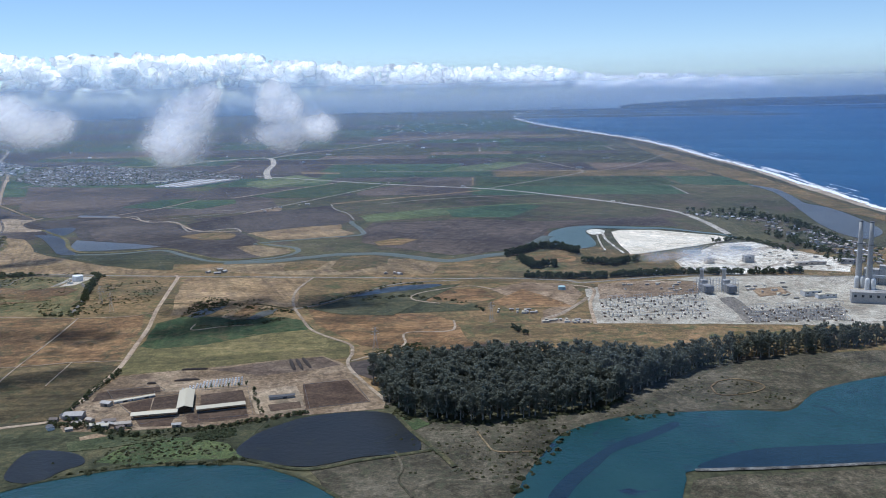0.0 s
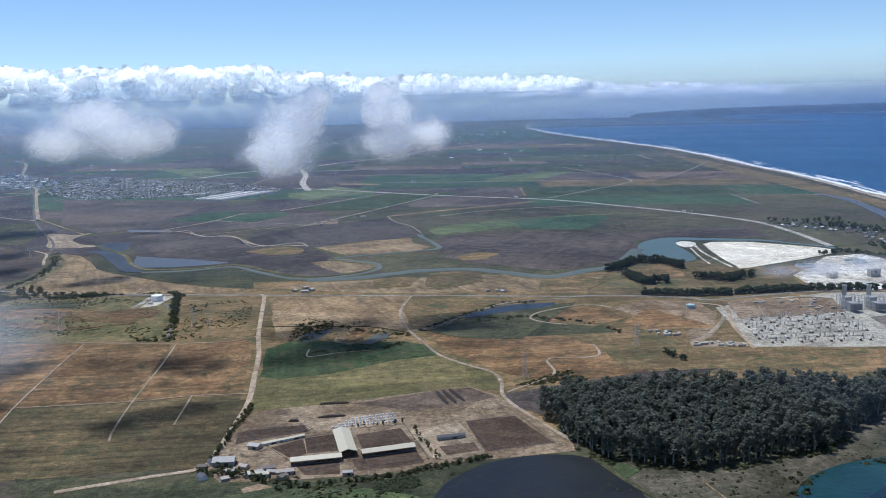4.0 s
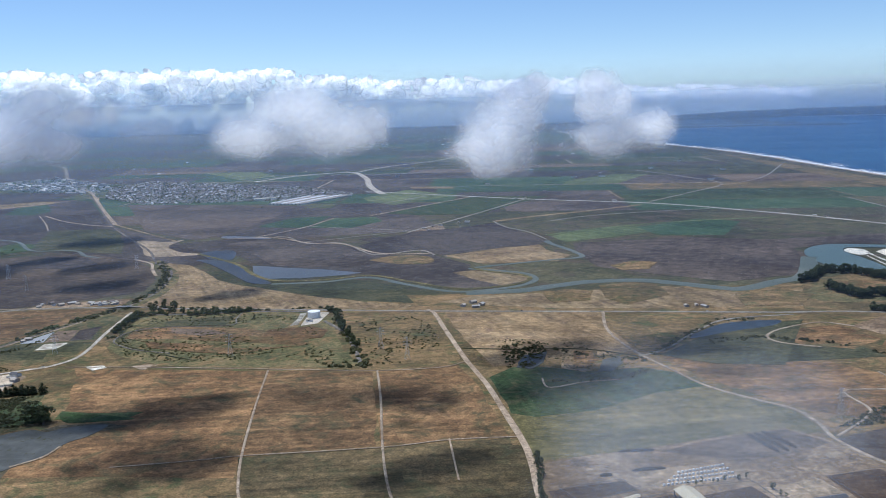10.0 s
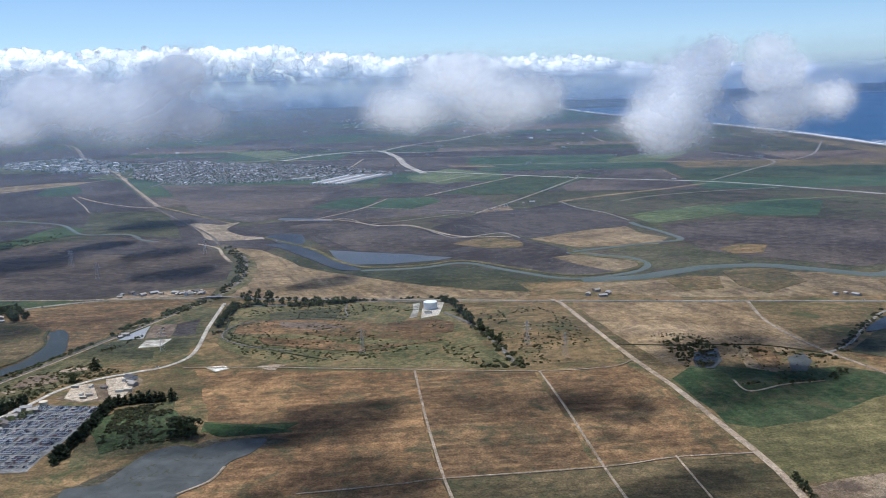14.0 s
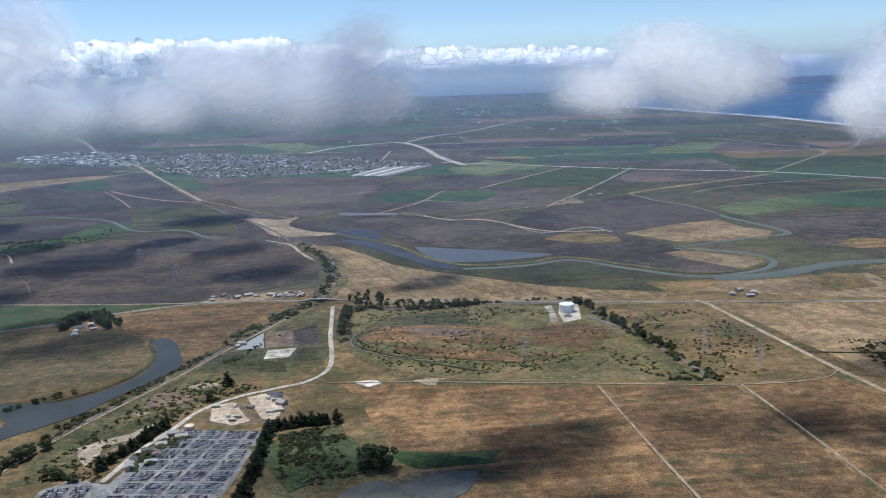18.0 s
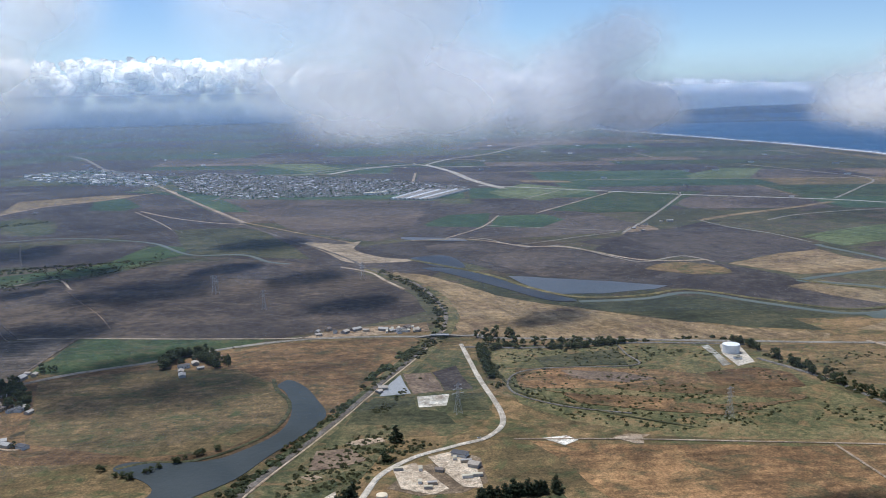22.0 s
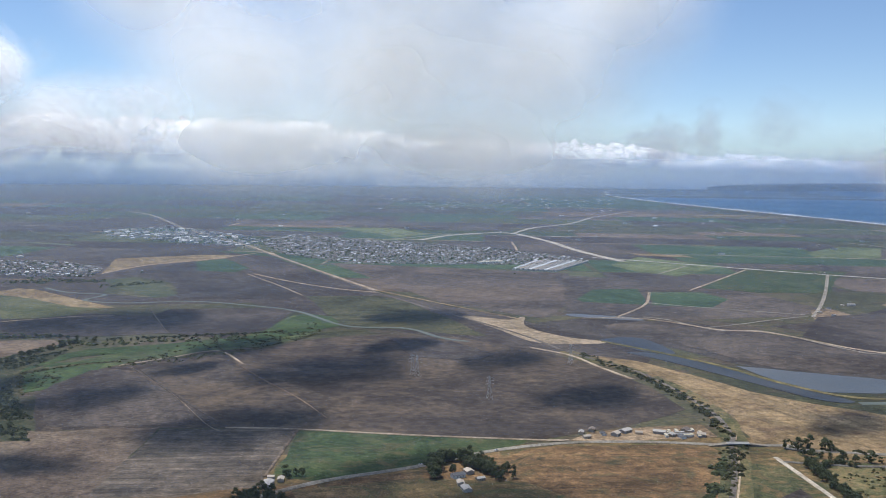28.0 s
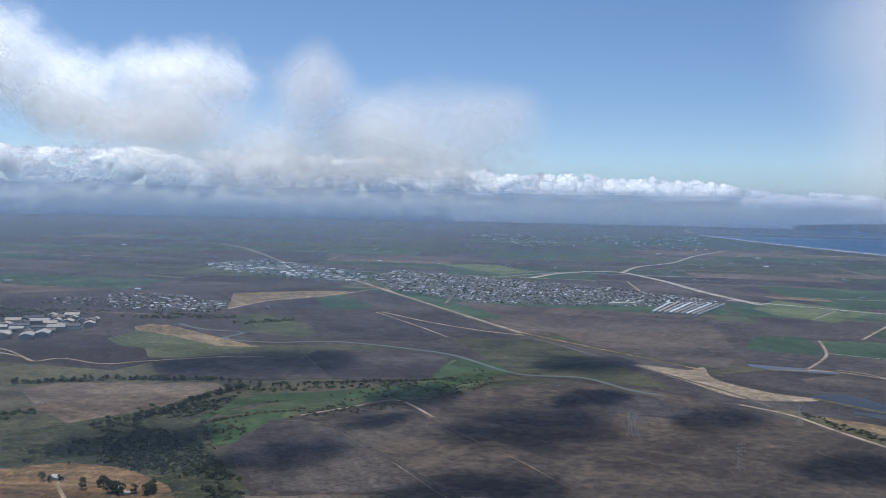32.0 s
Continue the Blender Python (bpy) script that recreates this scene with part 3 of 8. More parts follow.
plot("field", MARSH, [(-20, 274), (10, 265), (28, 270), (46, 276), (62, 293), (93, 319), (128, 331), (165, 334), (151, 304), (122, 290), (105, 272), (70, 272), (50, 268), (33, 257), (26, 243), (18, 225), (14, 213), (7, 199), (-25, 200), (-40, 234), (-26, 240), (-9, 245)], "brown salt marsh beside the tidal channel")
plot("field", MARSH, [(55, 205), (61, 221), (72, 224), (113, 226), (163, 227), (128, 176), (46, 179)], "salt marsh spit behind the jetty")
plot("field", OLIVE_DARK, [(-140, 269), (-124, 273), (-94, 260), (-69, 265), (-58, 271), (-62, 247), (-57, 240), (-87, 239), (-108, 230), (-119, 225), (-142, 214), (-176, 271)], "dark green reed bed along the dyke")
plot("field", GREEN_BRIGHT, [(-100, 241), (-95, 256), (-80, 259), (-66, 253), (-59, 242), (-75, 241), (-88, 238)], "bright green marsh grass")
plot("farmyard", YARD_TAN, [(-120.9, 320.6), (-98.6, 327.3), (-49.4, 341.5), (-40.5, 331.3), (-34.2, 312.1), (-22.0, 290.6), (-21.9, 280.2), (-59.3, 273.2), (-66.4, 269.1), (-87.2, 266.5), (-101.0, 264.8), (-118.6, 264.9), (-125.6, 274.2), (-123.4, 300.9)], "bare tan dirt yard of the dairy farm")
plot("farmyard", SOIL_WARM, [(-89.1, 326.5), (-62.1, 338.0), (-49.5, 340.7), (-41.4, 329.6), (-51.8, 323.4), (-68.5, 318.0)], "bare reddish-brown ground above the pens")
plot("farmyard", SANDY, [(-69.7, 301.1), (-54.1, 305.9), (-47.4, 280.7), (-58.9, 276.7), (-62.6, 277.6)], "pale sandy yard beside the tree row")
plot("farmyard", SANDY, [(-102.9, 308.1), (-93.6, 315.2), (-73.1, 316.8), (-70.7, 310.2), (-86.9, 302.4), (-99.3, 301.4)], "pale sandy working yard by the calf rows")
plot("cattle_pen", PEN, [(-122.0, 302.2), (-102.3, 307.5), (-100.4, 301.4), (-120.7, 292.4)], "dark churned cattle pen of the dairy farm")
plot("cattle_pen", PEN, [(-100.6, 295.8), (-92.3, 298.5), (-89.0, 285.4), (-98.1, 283.5)], "dark churned cattle pen of the dairy farm")
plot("cattle_pen", PEN, [(-85.4, 297.5), (-72.3, 302.2), (-68.4, 290.7), (-82.5, 285.7)], "dark churned cattle pen of the dairy farm")
plot("cattle_pen", PEN, [(-109.5, 289.0), (-101.1, 295.3), (-98.3, 283.6), (-101.9, 279.6)], "dark churned cattle pen of the dairy farm")
plot("cattle_pen", PEN, [(-100.7, 275.5), (-88.5, 278.5), (-87.1, 268.2), (-96.5, 268.0)], "dark churned cattle pen of the dairy farm")
plot("cattle_pen", PEN, [(-85.1, 278.2), (-67.0, 283.1), (-64.4, 274.7), (-82.4, 270.2)], "dark churned cattle pen of the dairy farm")
plot("cattle_pen", PEN, [(-52.2, 307.2), (-36.7, 310.7), (-27.1, 286.9), (-47.3, 281.5)], "dark churned cattle pen of the dairy farm")
plot("cattle_pen", PEN, [(-60.5, 286.2), (-50.3, 288.9), (-48.9, 282.3), (-58.3, 279.5)], "dark churned cattle pen of the dairy farm")
plot("field", SOIL_BROWN, [(-38.6, 332.2), (-18.6, 340.7), (14.3, 354.1), (42.2, 355.9), (11.5, 338.1), (-16.2, 325.7), (-28.7, 311.6), (-35.2, 318.7)], "bare brown strip between the wood and the pasture")
plot("yard", CONCRETE, [(69.8, 453.8), (100.8, 470.6), (133.1, 479.4), (183.9, 477.1), (267.9, 465.2), (213.4, 368.9), (182.6, 369.6), (121.7, 377.5), (62.4, 383.4)], "pale gravel and concrete yard of the power station")
plot("yard", YARD_TAN, [(21, 459), (41, 474), (64, 467), (67, 443), (53, 402), (41, 386), (43, 409), (56, 426), (30, 440)], "gravel yard beside the county road")
patch("works_ground", YARD_TAN, [(123.6, 545.9), (139.1, 550.9), (143.3, 542.8), (132.4, 530.3), (120.4, 532.1)], "brown bare ground of the mineral works")
plot("salt_flat", WHITE_FILL, [(118.7, 644.6), (127.3, 652.6), (150.6, 649.3), (169.9, 632.8), (187, 617), (193.9, 603.8), (179.2, 589.9), (159.6, 577.2), (134.2, 562.3), (120.2, 553.7), (113.1, 551.2), (114.6, 602.3)], "glaring white mineral settling bed")
patch("salt_flat", WHITE_FILL, [(101.6, 650.7), (108.7, 659.4), (115.1, 652.0), (110.9, 637.6), (103.2, 634.4)], "small white settling bed by the lagoon")
plot("yard", PALE_FILL, [(134.5, 526.7), (176.6, 583.4), (200.8, 589.5), (219.6, 543.6), (234.3, 515.1), (218.3, 482.9), (191.0, 495.6), (155.1, 481.7), (133.7, 498.6)], "pale mineral works yard")
plot("field", DRY_OLIVE, [(41, 561), (80, 578), (100, 582), (112, 552), (132, 521), (129, 488), (72, 478), (15, 492), (26, 524)], "olive rough ground by the lagoon")
patch("field", SCRUB_GREEN, [(30, 530), (48, 548), (66, 536), (70, 512), (44, 504), (28, 512)], "weedy green hollow among the windbreaks")
patch("field", RUST, [(52, 546), (66, 556), (78, 547), (74, 530), (58, 532)], "rust-brown bare ground among the windbreaks")
plot("field", DRY_GRASS, [(18.4, 426.0), (38.0, 457.1), (49.4, 436.3), (58.5, 415.6), (33.1, 416.0)], "red-brown bare lot beside the switchyard")
plot("yard", DIRT_PALE, [(41.0, 394.6), (63.4, 391.0), (62.0, 384.5), (40.1, 385.5)], "pale dirt lot with site trailers")
ribbon("road", DIRT_PALE, [(67.7, 434.6), (63.5, 424.8), (50.7, 402.5), (42.0, 394.5)], 1.6, "pale lane into the site lot", 0.36)
plot("wrecking_yard", YARD_GRAVEL, [(-329.5, 394.5), (-307.4, 391), (-308.5, 362.5), (-310, 343), (-352, 343), (-353, 359), (-347.7, 365), (-338, 361), (-336.5, 371)], "pale gravel wrecking yard packed with scrap cars")
plot("yard", YARD_TAN, [(-353, 382), (-347, 386), (-339, 394), (-338, 399), (-338, 388), (-344, 377), (-349, 373)], "bare sandy lot beside the winding road")
plot("yard", YARD_TAN, [(-326.7, 400.0), (-320.4, 411.7), (-314.5, 414.2), (-309.0, 420.9), (-303.7, 416.6), (-303.0, 401.5), (-309.1, 396.2), (-319.2, 395.3)], "bare sandy lot of a contractor's yard")
plot("yard", YARD_TAN, [(-267.3, 427.9), (-263.0, 429.4), (-257.7, 428.3), (-263.4, 422.5)], "small sandy patch beside the track")
plot("field", SCRUB_GREEN, [(-303, 388), (-287, 394), (-282, 376), (-280, 357), (-300, 344), (-304, 359)], "bright weedy scrub behind the hedge")
plot("field", GREEN_BRIGHT, [(-273, 375), (-261, 372), (-245, 372), (-248, 367), (-265, 365), (-272, 367)], "strip of bright wet grass in the fallow field")
plot("field", MARSH, [(-261, 352), (-251, 355), (-245, 359), (-255, 362), (-268, 361), (-275, 353), (-289, 342), (-299, 326), (-305, 311), (-263, 303), (-267, 327), (-259, 342)], "grey salt marsh flat")
plot("field", SCRUB_GREEN, [(-311, 519), (-302, 516), (-297, 471), (-298, 446), (-310, 432), (-324, 433), (-334, 403), (-342, 388), (-354, 364), (-364, 360), (-361, 401), (-349, 431), (-335, 469)], "weedy bank between the railway and the road")
plot("nursery_plot", OLIVE_DARK, [(-334.3, 465.6), (-320.1, 465.5), (-318.8, 454.4), (-311.0, 451.3), (-308.3, 440.9), (-338.9, 443.6)], "olive nursery bed under netting")
plot("nursery_plot", SOIL_WARM, [(-323.3, 489.9), (-314.0, 490.6), (-310.5, 470.8), (-320.2, 468.6)], "reddish bare nursery bed")
plot("nursery_plot", SOIL_DARK, [(-313.7, 490.6), (-305.3, 497.8), (-301.3, 472.2), (-310.2, 470.8)], "dark ploughed nursery bed")
plot("shade_tent", CANVAS_WHITE, [(-324.4, 490.1), (-320.7, 469.1), (-330.4, 467.4), (-327.5, 479.4)], "white sheet of nursery shade cloth")
plot("nursery_plot", PALE_FILL, [(-318.9, 465.9), (-309.0, 467.5), (-310.3, 456.8), (-318.5, 455.9)], "rows of pale pots on a nursery bed")
plot("nursery_plot", OLIVE_DARK, [(-308.7, 467.5), (-298.1, 468.3), (-298.1, 451.7), (-310.5, 452.1)], "dark green nursery bed under netting")
plot("yard", YARD_TAN, [(-362, 541), (-353, 551), (-330, 558), (-314, 561), (-313, 546), (-340, 541)], "bare dirt yard of the roadside farm")
plot("yard", YARD_TAN, [(-179.1, 792.7), (-165.0, 829.8), (-151.1, 837.7), (-148.1, 812.7), (-162.2, 789.5)], "bare yard of the valley farmstead")
plot("pavement", ASPHALT_PALE, [(-212.6, 503.2), (-209.2, 514.9), (-202.8, 514.0), (-205.5, 491.5), (-212.6, 487.1)], "paved apron round the white tank")
plot("field", GREEN_CROP, [(-309, 870), (-289, 923), (-254, 929), (-266, 846), (-307, 857)], "green crop field")
plot("field", GREEN_CROP, [(-250, 910), (-212, 912), (-203, 877), (-228, 834), (-263, 846)], "green crop field")
plot("field", GREEN_DEEP, [(-204, 939), (-120, 1086), (-35, 1065), (-72, 1005), (-117, 913), (-170, 915)], "green row-crop field with tracks")
plot("field", GREEN_PALE, [(-241, 1105), (-194, 1197), (-135, 1105), (-201, 1015), (-230, 1057)], "light green crop strip")
plot("field", GREEN_PALE, [(9, 1267), (82, 1354), (132, 1343), (64, 1205), (-4, 1198)], "pale yellow-green crop field")
plot("field", GREEN_PALE, [(-574, 1664), (-468, 1652), (-415, 1517), (-459, 1454), (-513, 1563)], "pale green crop field near the town")
plot("field", GREEN_CROP, [(-636, 1093), (-609, 1135), (-569, 1049), (-577, 995), (-604, 1001)], "green crop field beside the dirt lane")
plot("field", DRY_TAN, [(-678, 995), (-712, 1124), (-645, 1168), (-606, 1172), (-609, 1135), (-663, 1065)], "tan bare ground below the town")
plot("field", SOIL_DARK, [(-658, 996), (-632, 1110), (-600, 997), (-515, 957), (-457, 889), (-485, 863), (-540, 868), (-586, 910)], "dark ploughed field below the town")
plot("field", OLIVE_DARK, [(-644, 977), (-607, 943), (-581, 880), (-589, 856), (-634, 876), (-649, 939)], "dark green meadow by the creek")
plot("field", DRY_TAN, [(-708, 885), (-689, 896), (-604, 812), (-621, 811), (-699, 865)], "tan stubble strip by the creek")
plot("field", GREEN_DULL, [(-695, 857), (-618, 804), (-613, 774), (-651, 766)], "green meadow by the creek")
plot("field", GREEN_BRIGHT, [(-563, 602), (-576, 631), (-557, 667), (-553, 678), (-509, 704), (-494, 746), (-489, 790), (-464, 777), (-466, 739), (-485, 695), (-509, 680), (-538, 655), (-551, 632), (-559, 602)], "bright green wet meadow along the creek")
plot("field", MEADOW, [(-578, 631), (-568, 664), (-542, 676), (-500, 690), (-480, 722), (-458, 755), (-464, 785), (-483, 796), (-493, 766), (-497, 722), (-534, 698), (-568, 682), (-584, 656)], "green wet meadow along the creek")
plot("field", MEADOW, [(-562, 596), (-577, 627), (-572, 650), (-549, 657), (-548, 622), (-556, 601)], "bright green corner of the wet meadow")
plot("field", SOIL_DARK, [(-570, 781), (-568, 808), (-508, 818), (-491, 803), (-496, 737), (-511, 712), (-544, 726)], "dark ploughed field across the creek")
plot("field", SOIL_BROWN, [(-646, 757), (-609, 789), (-570, 781), (-544, 726), (-570, 717), (-624, 709)], "brown field across the creek")
plot("field", SOIL_WARM, [(-672, 676), (-665, 693), (-595, 705), (-586, 693), (-597, 671), (-603, 638), (-616, 613), (-648, 641)], "warm brown bare field behind a tree belt")
plot("thicket", THICKET, [(-639, 601), (-620, 626), (-598, 654), (-577, 680), (-575, 657), (-581, 632), (-563, 597), (-549, 571), (-532, 536), (-580, 530), (-617, 562)], "dark scrubby creek bottom")
plot("field", DRY_GRASS, [(-617, 562), (-600, 571), (-578, 567), (-560, 552), (-545, 521), (-604, 514), (-634, 560)], "golden grassy knoll with houses")
plot("field", GREEN_DULL, [(-701, 827), (-699, 865), (-626, 823), (-608, 805), (-637, 785), (-683, 803)], "green field of the far valley")
plot("field", DRY_TAN, [(-708, 883), (-701, 900), (-632, 841), (-603, 812), (-630, 813)], "tan stubble strip by the creek")
# lanes, plots and pools of the valley floor
# Dark soil colour stands in for part of the cloud shadow on this flank.
plot("field", SOIL_DARK, [(-551.5, 585.3), (-555.5, 608.8), (-550.1, 637.1), (-539.0, 638.6), (-522.8, 622.1), (-500.9, 594.4), (-476.0, 556.3), (-530.9, 550.9)], "ploughed flank of the hill field, darkened for cloud shade")
plot("field", SOIL_DARK, [(-600.7, 938), (-622.4, 1029.7), (-568.2, 1013.2), (-549, 976.8), (-523.2, 928), (-496.3, 875.2), (-505.7, 855.6), (-576, 855.3)], "dark slate-brown ploughed field")
plot("field", OLIVE_DARK, [(-493.5, 871.8), (-446, 878.4), (-427.2, 857.9), (-397.2, 783.7), (-378, 725), (-406.1, 735.8), (-433.9, 748.6), (-455.2, 757), (-469, 791.7)], "dark green field between creek and railway")
plot("field", GREEN_DULL, [(-661.9, 953.1), (-645.3, 973.8), (-603.3, 920.8), (-581.3, 870.4), (-592.3, 857.3), (-629.5, 900.9)], "olive meadow in the creek bend")
plot("field", SOIL_BROWN, [(-282.2, 782.7), (-259.4, 759.6), (-246.7, 745.3), (-228.3, 745.4), (-216.7, 725.9), (-207.4, 702.4), (-193.5, 683.7), (-183.4, 658.9), (-204.2, 639.4), (-237.3, 646.6), (-254.8, 653.9), (-271.5, 686.4), (-285.5, 715.8), (-309.3, 731.6), (-310.3, 762.9)], "grey-brown muddy field behind the levee")
plot("field", SOIL_DARK, [(-173.3, 800.2), (-141.2, 812.4), (-108.6, 843), (-97.8, 807.2), (-86.4, 775.1), (-75.7, 735.3), (-89.7, 708.7), (-150.1, 691.3), (-165.2, 703.5), (-189.9, 691.8), (-202.2, 714.7), (-210.4, 731.2)], "near-black ploughed field by the farmstead")
patch("field", DRY_OLIVE, [(-195.9, 667.8), (-177.1, 683.7), (-158.1, 672), (-156.6, 649), (-174.3, 646.4), (-191.6, 659.7)], "olive weeds along the wet field")
plot("field", DRY_TAN, [(-194.5, 1240), (-139.4, 1216), (-137, 1196), (-190, 1214)], "pale stubble strip beside the highway")
patch("salt_pond", PONDFLOOD, [(-324.6, 804.8), (-307.6, 800.3), (-288.2, 793.1), (-284, 781), (-308.5, 788.1), (-323.2, 794.6)], "long pale pool in the muddy field")
ribbon("track", ROAD_PALE, [(-280.8, 794.7), (-269.3, 786.1), (-258.7, 763.9), (-247.6, 749.6), (-227.4, 749.6), (-215.2, 731.7), (-205.8, 707.6), (-192.4, 686.9), (-165.8, 701.7), (-154.8, 679.8)], 1.2, "pale track on the field levee", 0.3)
ribbon("track", ROAD_PALE, [(-178, 803.3), (-208.1, 786.5), (-229.3, 772.1), (-256.4, 757.1)], 0.9, "thin pale field track", 0.3)
ribbon("track", ROAD_PALE, [(-107.2, 852), (-99.2, 812.9), (-84.2, 779.7), (-74.7, 737.3)], 1.1, "thin pale field track", 0.3)
ribbon("track", ROAD_PALE, [(-178.3, 808.7), (-227.6, 833.9), (-249.1, 845.2), (-264.7, 856.1)], 0.9, "thin pale field track", 0.3)
ribbon("track", DRY_TAN, [(-107.2, 852), (-71.1, 880.1), (-11.5, 915.8), (36.8, 949.7)], 5, "tan fallow strip between fields", 0.25)
ribbon("track", ROAD_PALE, [(-214.1, 1032.5), (-168.1, 1107.4)], 1.4, "pale track across the crops", 0.3)
ribbon("track", ROAD_PALE, [(-60, 844.6), (-28.2, 869.7), (19.9, 887.8), (89.7, 901)], 1.4, "pale track between dark fields", 0.3)
ribbon("track", GREEN_PALE, [(-72.9, 758.1), (-37.8, 783.1), (11.1, 807), (60.6, 821.2), (124, 828.6)], 4, "pale grassy field edge", 0.25)
ribbon("track", DIRT_PALE, [(-560.8, 1003.4), (-521, 927.7), (-496.3, 875.2)], 0.9, "thin lane across the dark field", 0.3)
ribbon("track", SOIL_WARM, [(-492.1, 650.8), (-473.3, 619.4), (-455.5, 591.1), (-442, 564.5)], 0.45, "faint wheel track over the hill field", 0.3)
ribbon("road", ROAD_PALE, [(-469.2, 1409), (-423.5, 1467.9), (-373.6, 1532.1), (-331, 1552.4), (-303.4, 1553.3)], 3.4, "pale road from the town to the highway", 0.35)
ribbon("road", ROAD_PALE, [(-1044, 2134), (-944, 1976), (-772, 1584), (-667, 1380), (-606, 1265)], 4.5, "pale road out of the town along the railway", 0.35)
water("lagoon", LAGOON, [(70.3, 598.2), (72.0, 633.1), (79.6, 657.1), (92.4, 672.2), (105.9, 677.7), (124.5, 672.4), (144.0, 664.6), (163.1, 657.0), (178.5, 638.5), (191.5, 625.0), (198.0, 608.0), (194.8, 607.0), (189.0, 621.0), (176.0, 634.5), (161.2, 650.1), (141.2, 655.0), (121.6, 660.2), (108.0, 662.2), (100.4, 647.0), (100.5, 620.7), (99.3, 594.4), (94.7, 581.7), (84.4, 575.7), (74.8, 582.4)], "still grey-green lagoon curling round the white settling bed")
water("farm_pond", POND, [(-62.0, 246.5), (-60.4, 255.9), (-56.1, 263.9), (-43.0, 275.0), (-19.9, 275.1), (-9.3, 245.8), (-25.8, 240.6), (-40.6, 234.7), (-55.6, 240.1)], "dark slate farm pond behind a dyke")
water("farm_pond", POND, [(-120.2, 230.2), (-123.0, 241.6), (-121.2, 250.1), (-108.8, 247.8), (-102.8, 240.6), (-106.8, 235.0), (-111.2, 227.6)], "small dark pond beside the dyke")
water("tidal_channel", TEAL, [(13.5, 210.4), (18.3, 225.1), (25.4, 241.9), (32.9, 256.1), (49.9, 267.0), (70.0, 270.8), (91.3, 271.6), (105.1, 270.7), (121.3, 288.8), (150.1, 302.8), (204.1, 316.5), (149.4, 229.5), (114.2, 228.7), (88.7, 227.8), (63.1, 226.9), (59.2, 220.7), (53.8, 205.5), (45.1, 179.3), (1.0, 181.1)], "blue-green tidal channel with eelgrass beds")
water("tidal_channel", TEAL, [(-150.4, 205.7), (-117.7, 222.4), (-107.4, 229.2), (-85.9, 237.0), (-58.0, 236.7), (-46.3, 231.6), (-35.9, 222.6), (-25.8, 209.1), (-6.2, 181.4), (-137.7, 186.6)], "blue-green tidal channel below the dyke")
water("river", RIVER_SLATE, [(-363, 481), (-360, 487), (-354, 479), (-349, 466), (-345, 451), (-350, 436), (-357, 422), (-363, 408), (-374, 395), (-384, 382), (-398, 362), (-408, 372), (-394, 385), (-385, 393), (-381, 402), (-385, 409), (-394, 416), (-391, 421), (-373, 420), (-364, 427), (-356.5, 440), (-355.5, 457), (-359.5, 474)], "slate-blue river bend through the pasture")
patch("salt_pond", SLOUGHBLUE, [(-319.8, 718.0), (-304.9, 726.7), (-295.3, 717.8), (-290.2, 684.8), (-302.9, 686.6), (-312.6, 701.2)], "blue flooded corner of the ploughed field")
plot("salt_pond", PONDFLOOD, [(-270.3, 656.5), (-249.2, 646.6), (-221.5, 634.8), (-197.9, 620.3), (-205.5, 614.1), (-231.5, 607.1), (-251.6, 608.6), (-261.4, 621.5)], "grey-blue shallow flood along the levee")
water("slough", SLOUGHBLUE, [(-314.0, 685.3), (-299.2, 683.0), (-281.0, 659.5), (-261.8, 619.5), (-246.2, 594.3), (-258.5, 596.0), (-275.4, 624.9), (-299.5, 666.3)], "blue slough behind the yellow levee")
water("marsh_pool", DARKPOOL, [(-49, 446), (-40, 459), (-26, 470.5), (-4, 473), (-9, 464), (-30, 455)], "dark blue marsh pool")
water("marsh_pool", PONDGREY, [(-296, 331), (-288.6, 333.8), (-285.3, 342.9), (-282.9, 351.7), (-279, 355.6), (-275, 357.5), (-269.3, 354.9), (-265.6, 357.9), (-260.6, 359.7), (-256, 360.4), (-252.1, 359.4), (-254.6, 350.6), (-258.9, 344.9), (-261.4, 334.6), (-266.4, 327), (-270.5, 321.5), (-275, 317.6), (-290, 318)], "grey mud pool in the salt marsh")
patch("field", MEADOW, [(-272.5, 373), (-264.3, 371.5), (-252.5, 368.2), (-246, 365.3), (-255.3, 363.8), (-266.7, 363.5)], "bright green weeds above the mud pool")
water("marsh_pool", POND, [(-119.9, 419.7), (-113.6, 429.6), (-109.6, 425.7), (-114.7, 412.6), (-120.0, 410.5)], "small dark pool in green pasture")
ribbon("slough", RIVER, [(-137, 550), (-109, 553), (-88, 564), (-69, 572), (-40, 571), (-11, 549), (3, 542), (28, 559), (47, 573), (72, 631)], 7, "pale grey-green tidal slough winding through fields", 0.20)
ribbon("slough", RIVER, [(-245.8, 591.2), (-215.8, 593.5), (-191.5, 603.1), (-168.0, 578.0), (-141.3, 554.5), (-111.9, 563.4), (-98.6, 581.0), (-102.2, 602.5), (-121.7, 617.4), (-130.3, 625.8), (-84.4, 645.8), (-62.3, 654.7), (-63.8, 678.8), (-74.4, 716.7), (-75.7, 730.1)], 3, "narrow slough meander between levees", 0.21)
ribbon("levee", YELLOW_GREEN, [(-319.9, 713.4), (-281.7, 663.6), (-262.3, 623.1), (-243.8, 600.4), (-216.1, 599.9), (-191.6, 609.8), (-167.6, 587.1), (-140.4, 562.7), (-114.0, 568.0), (-101.2, 582.9), (-104.5, 597.8), (-122.4, 612.2), (-131.9, 626.1)], 2.2, "low levee topped with yellow-green grass", 0.5)
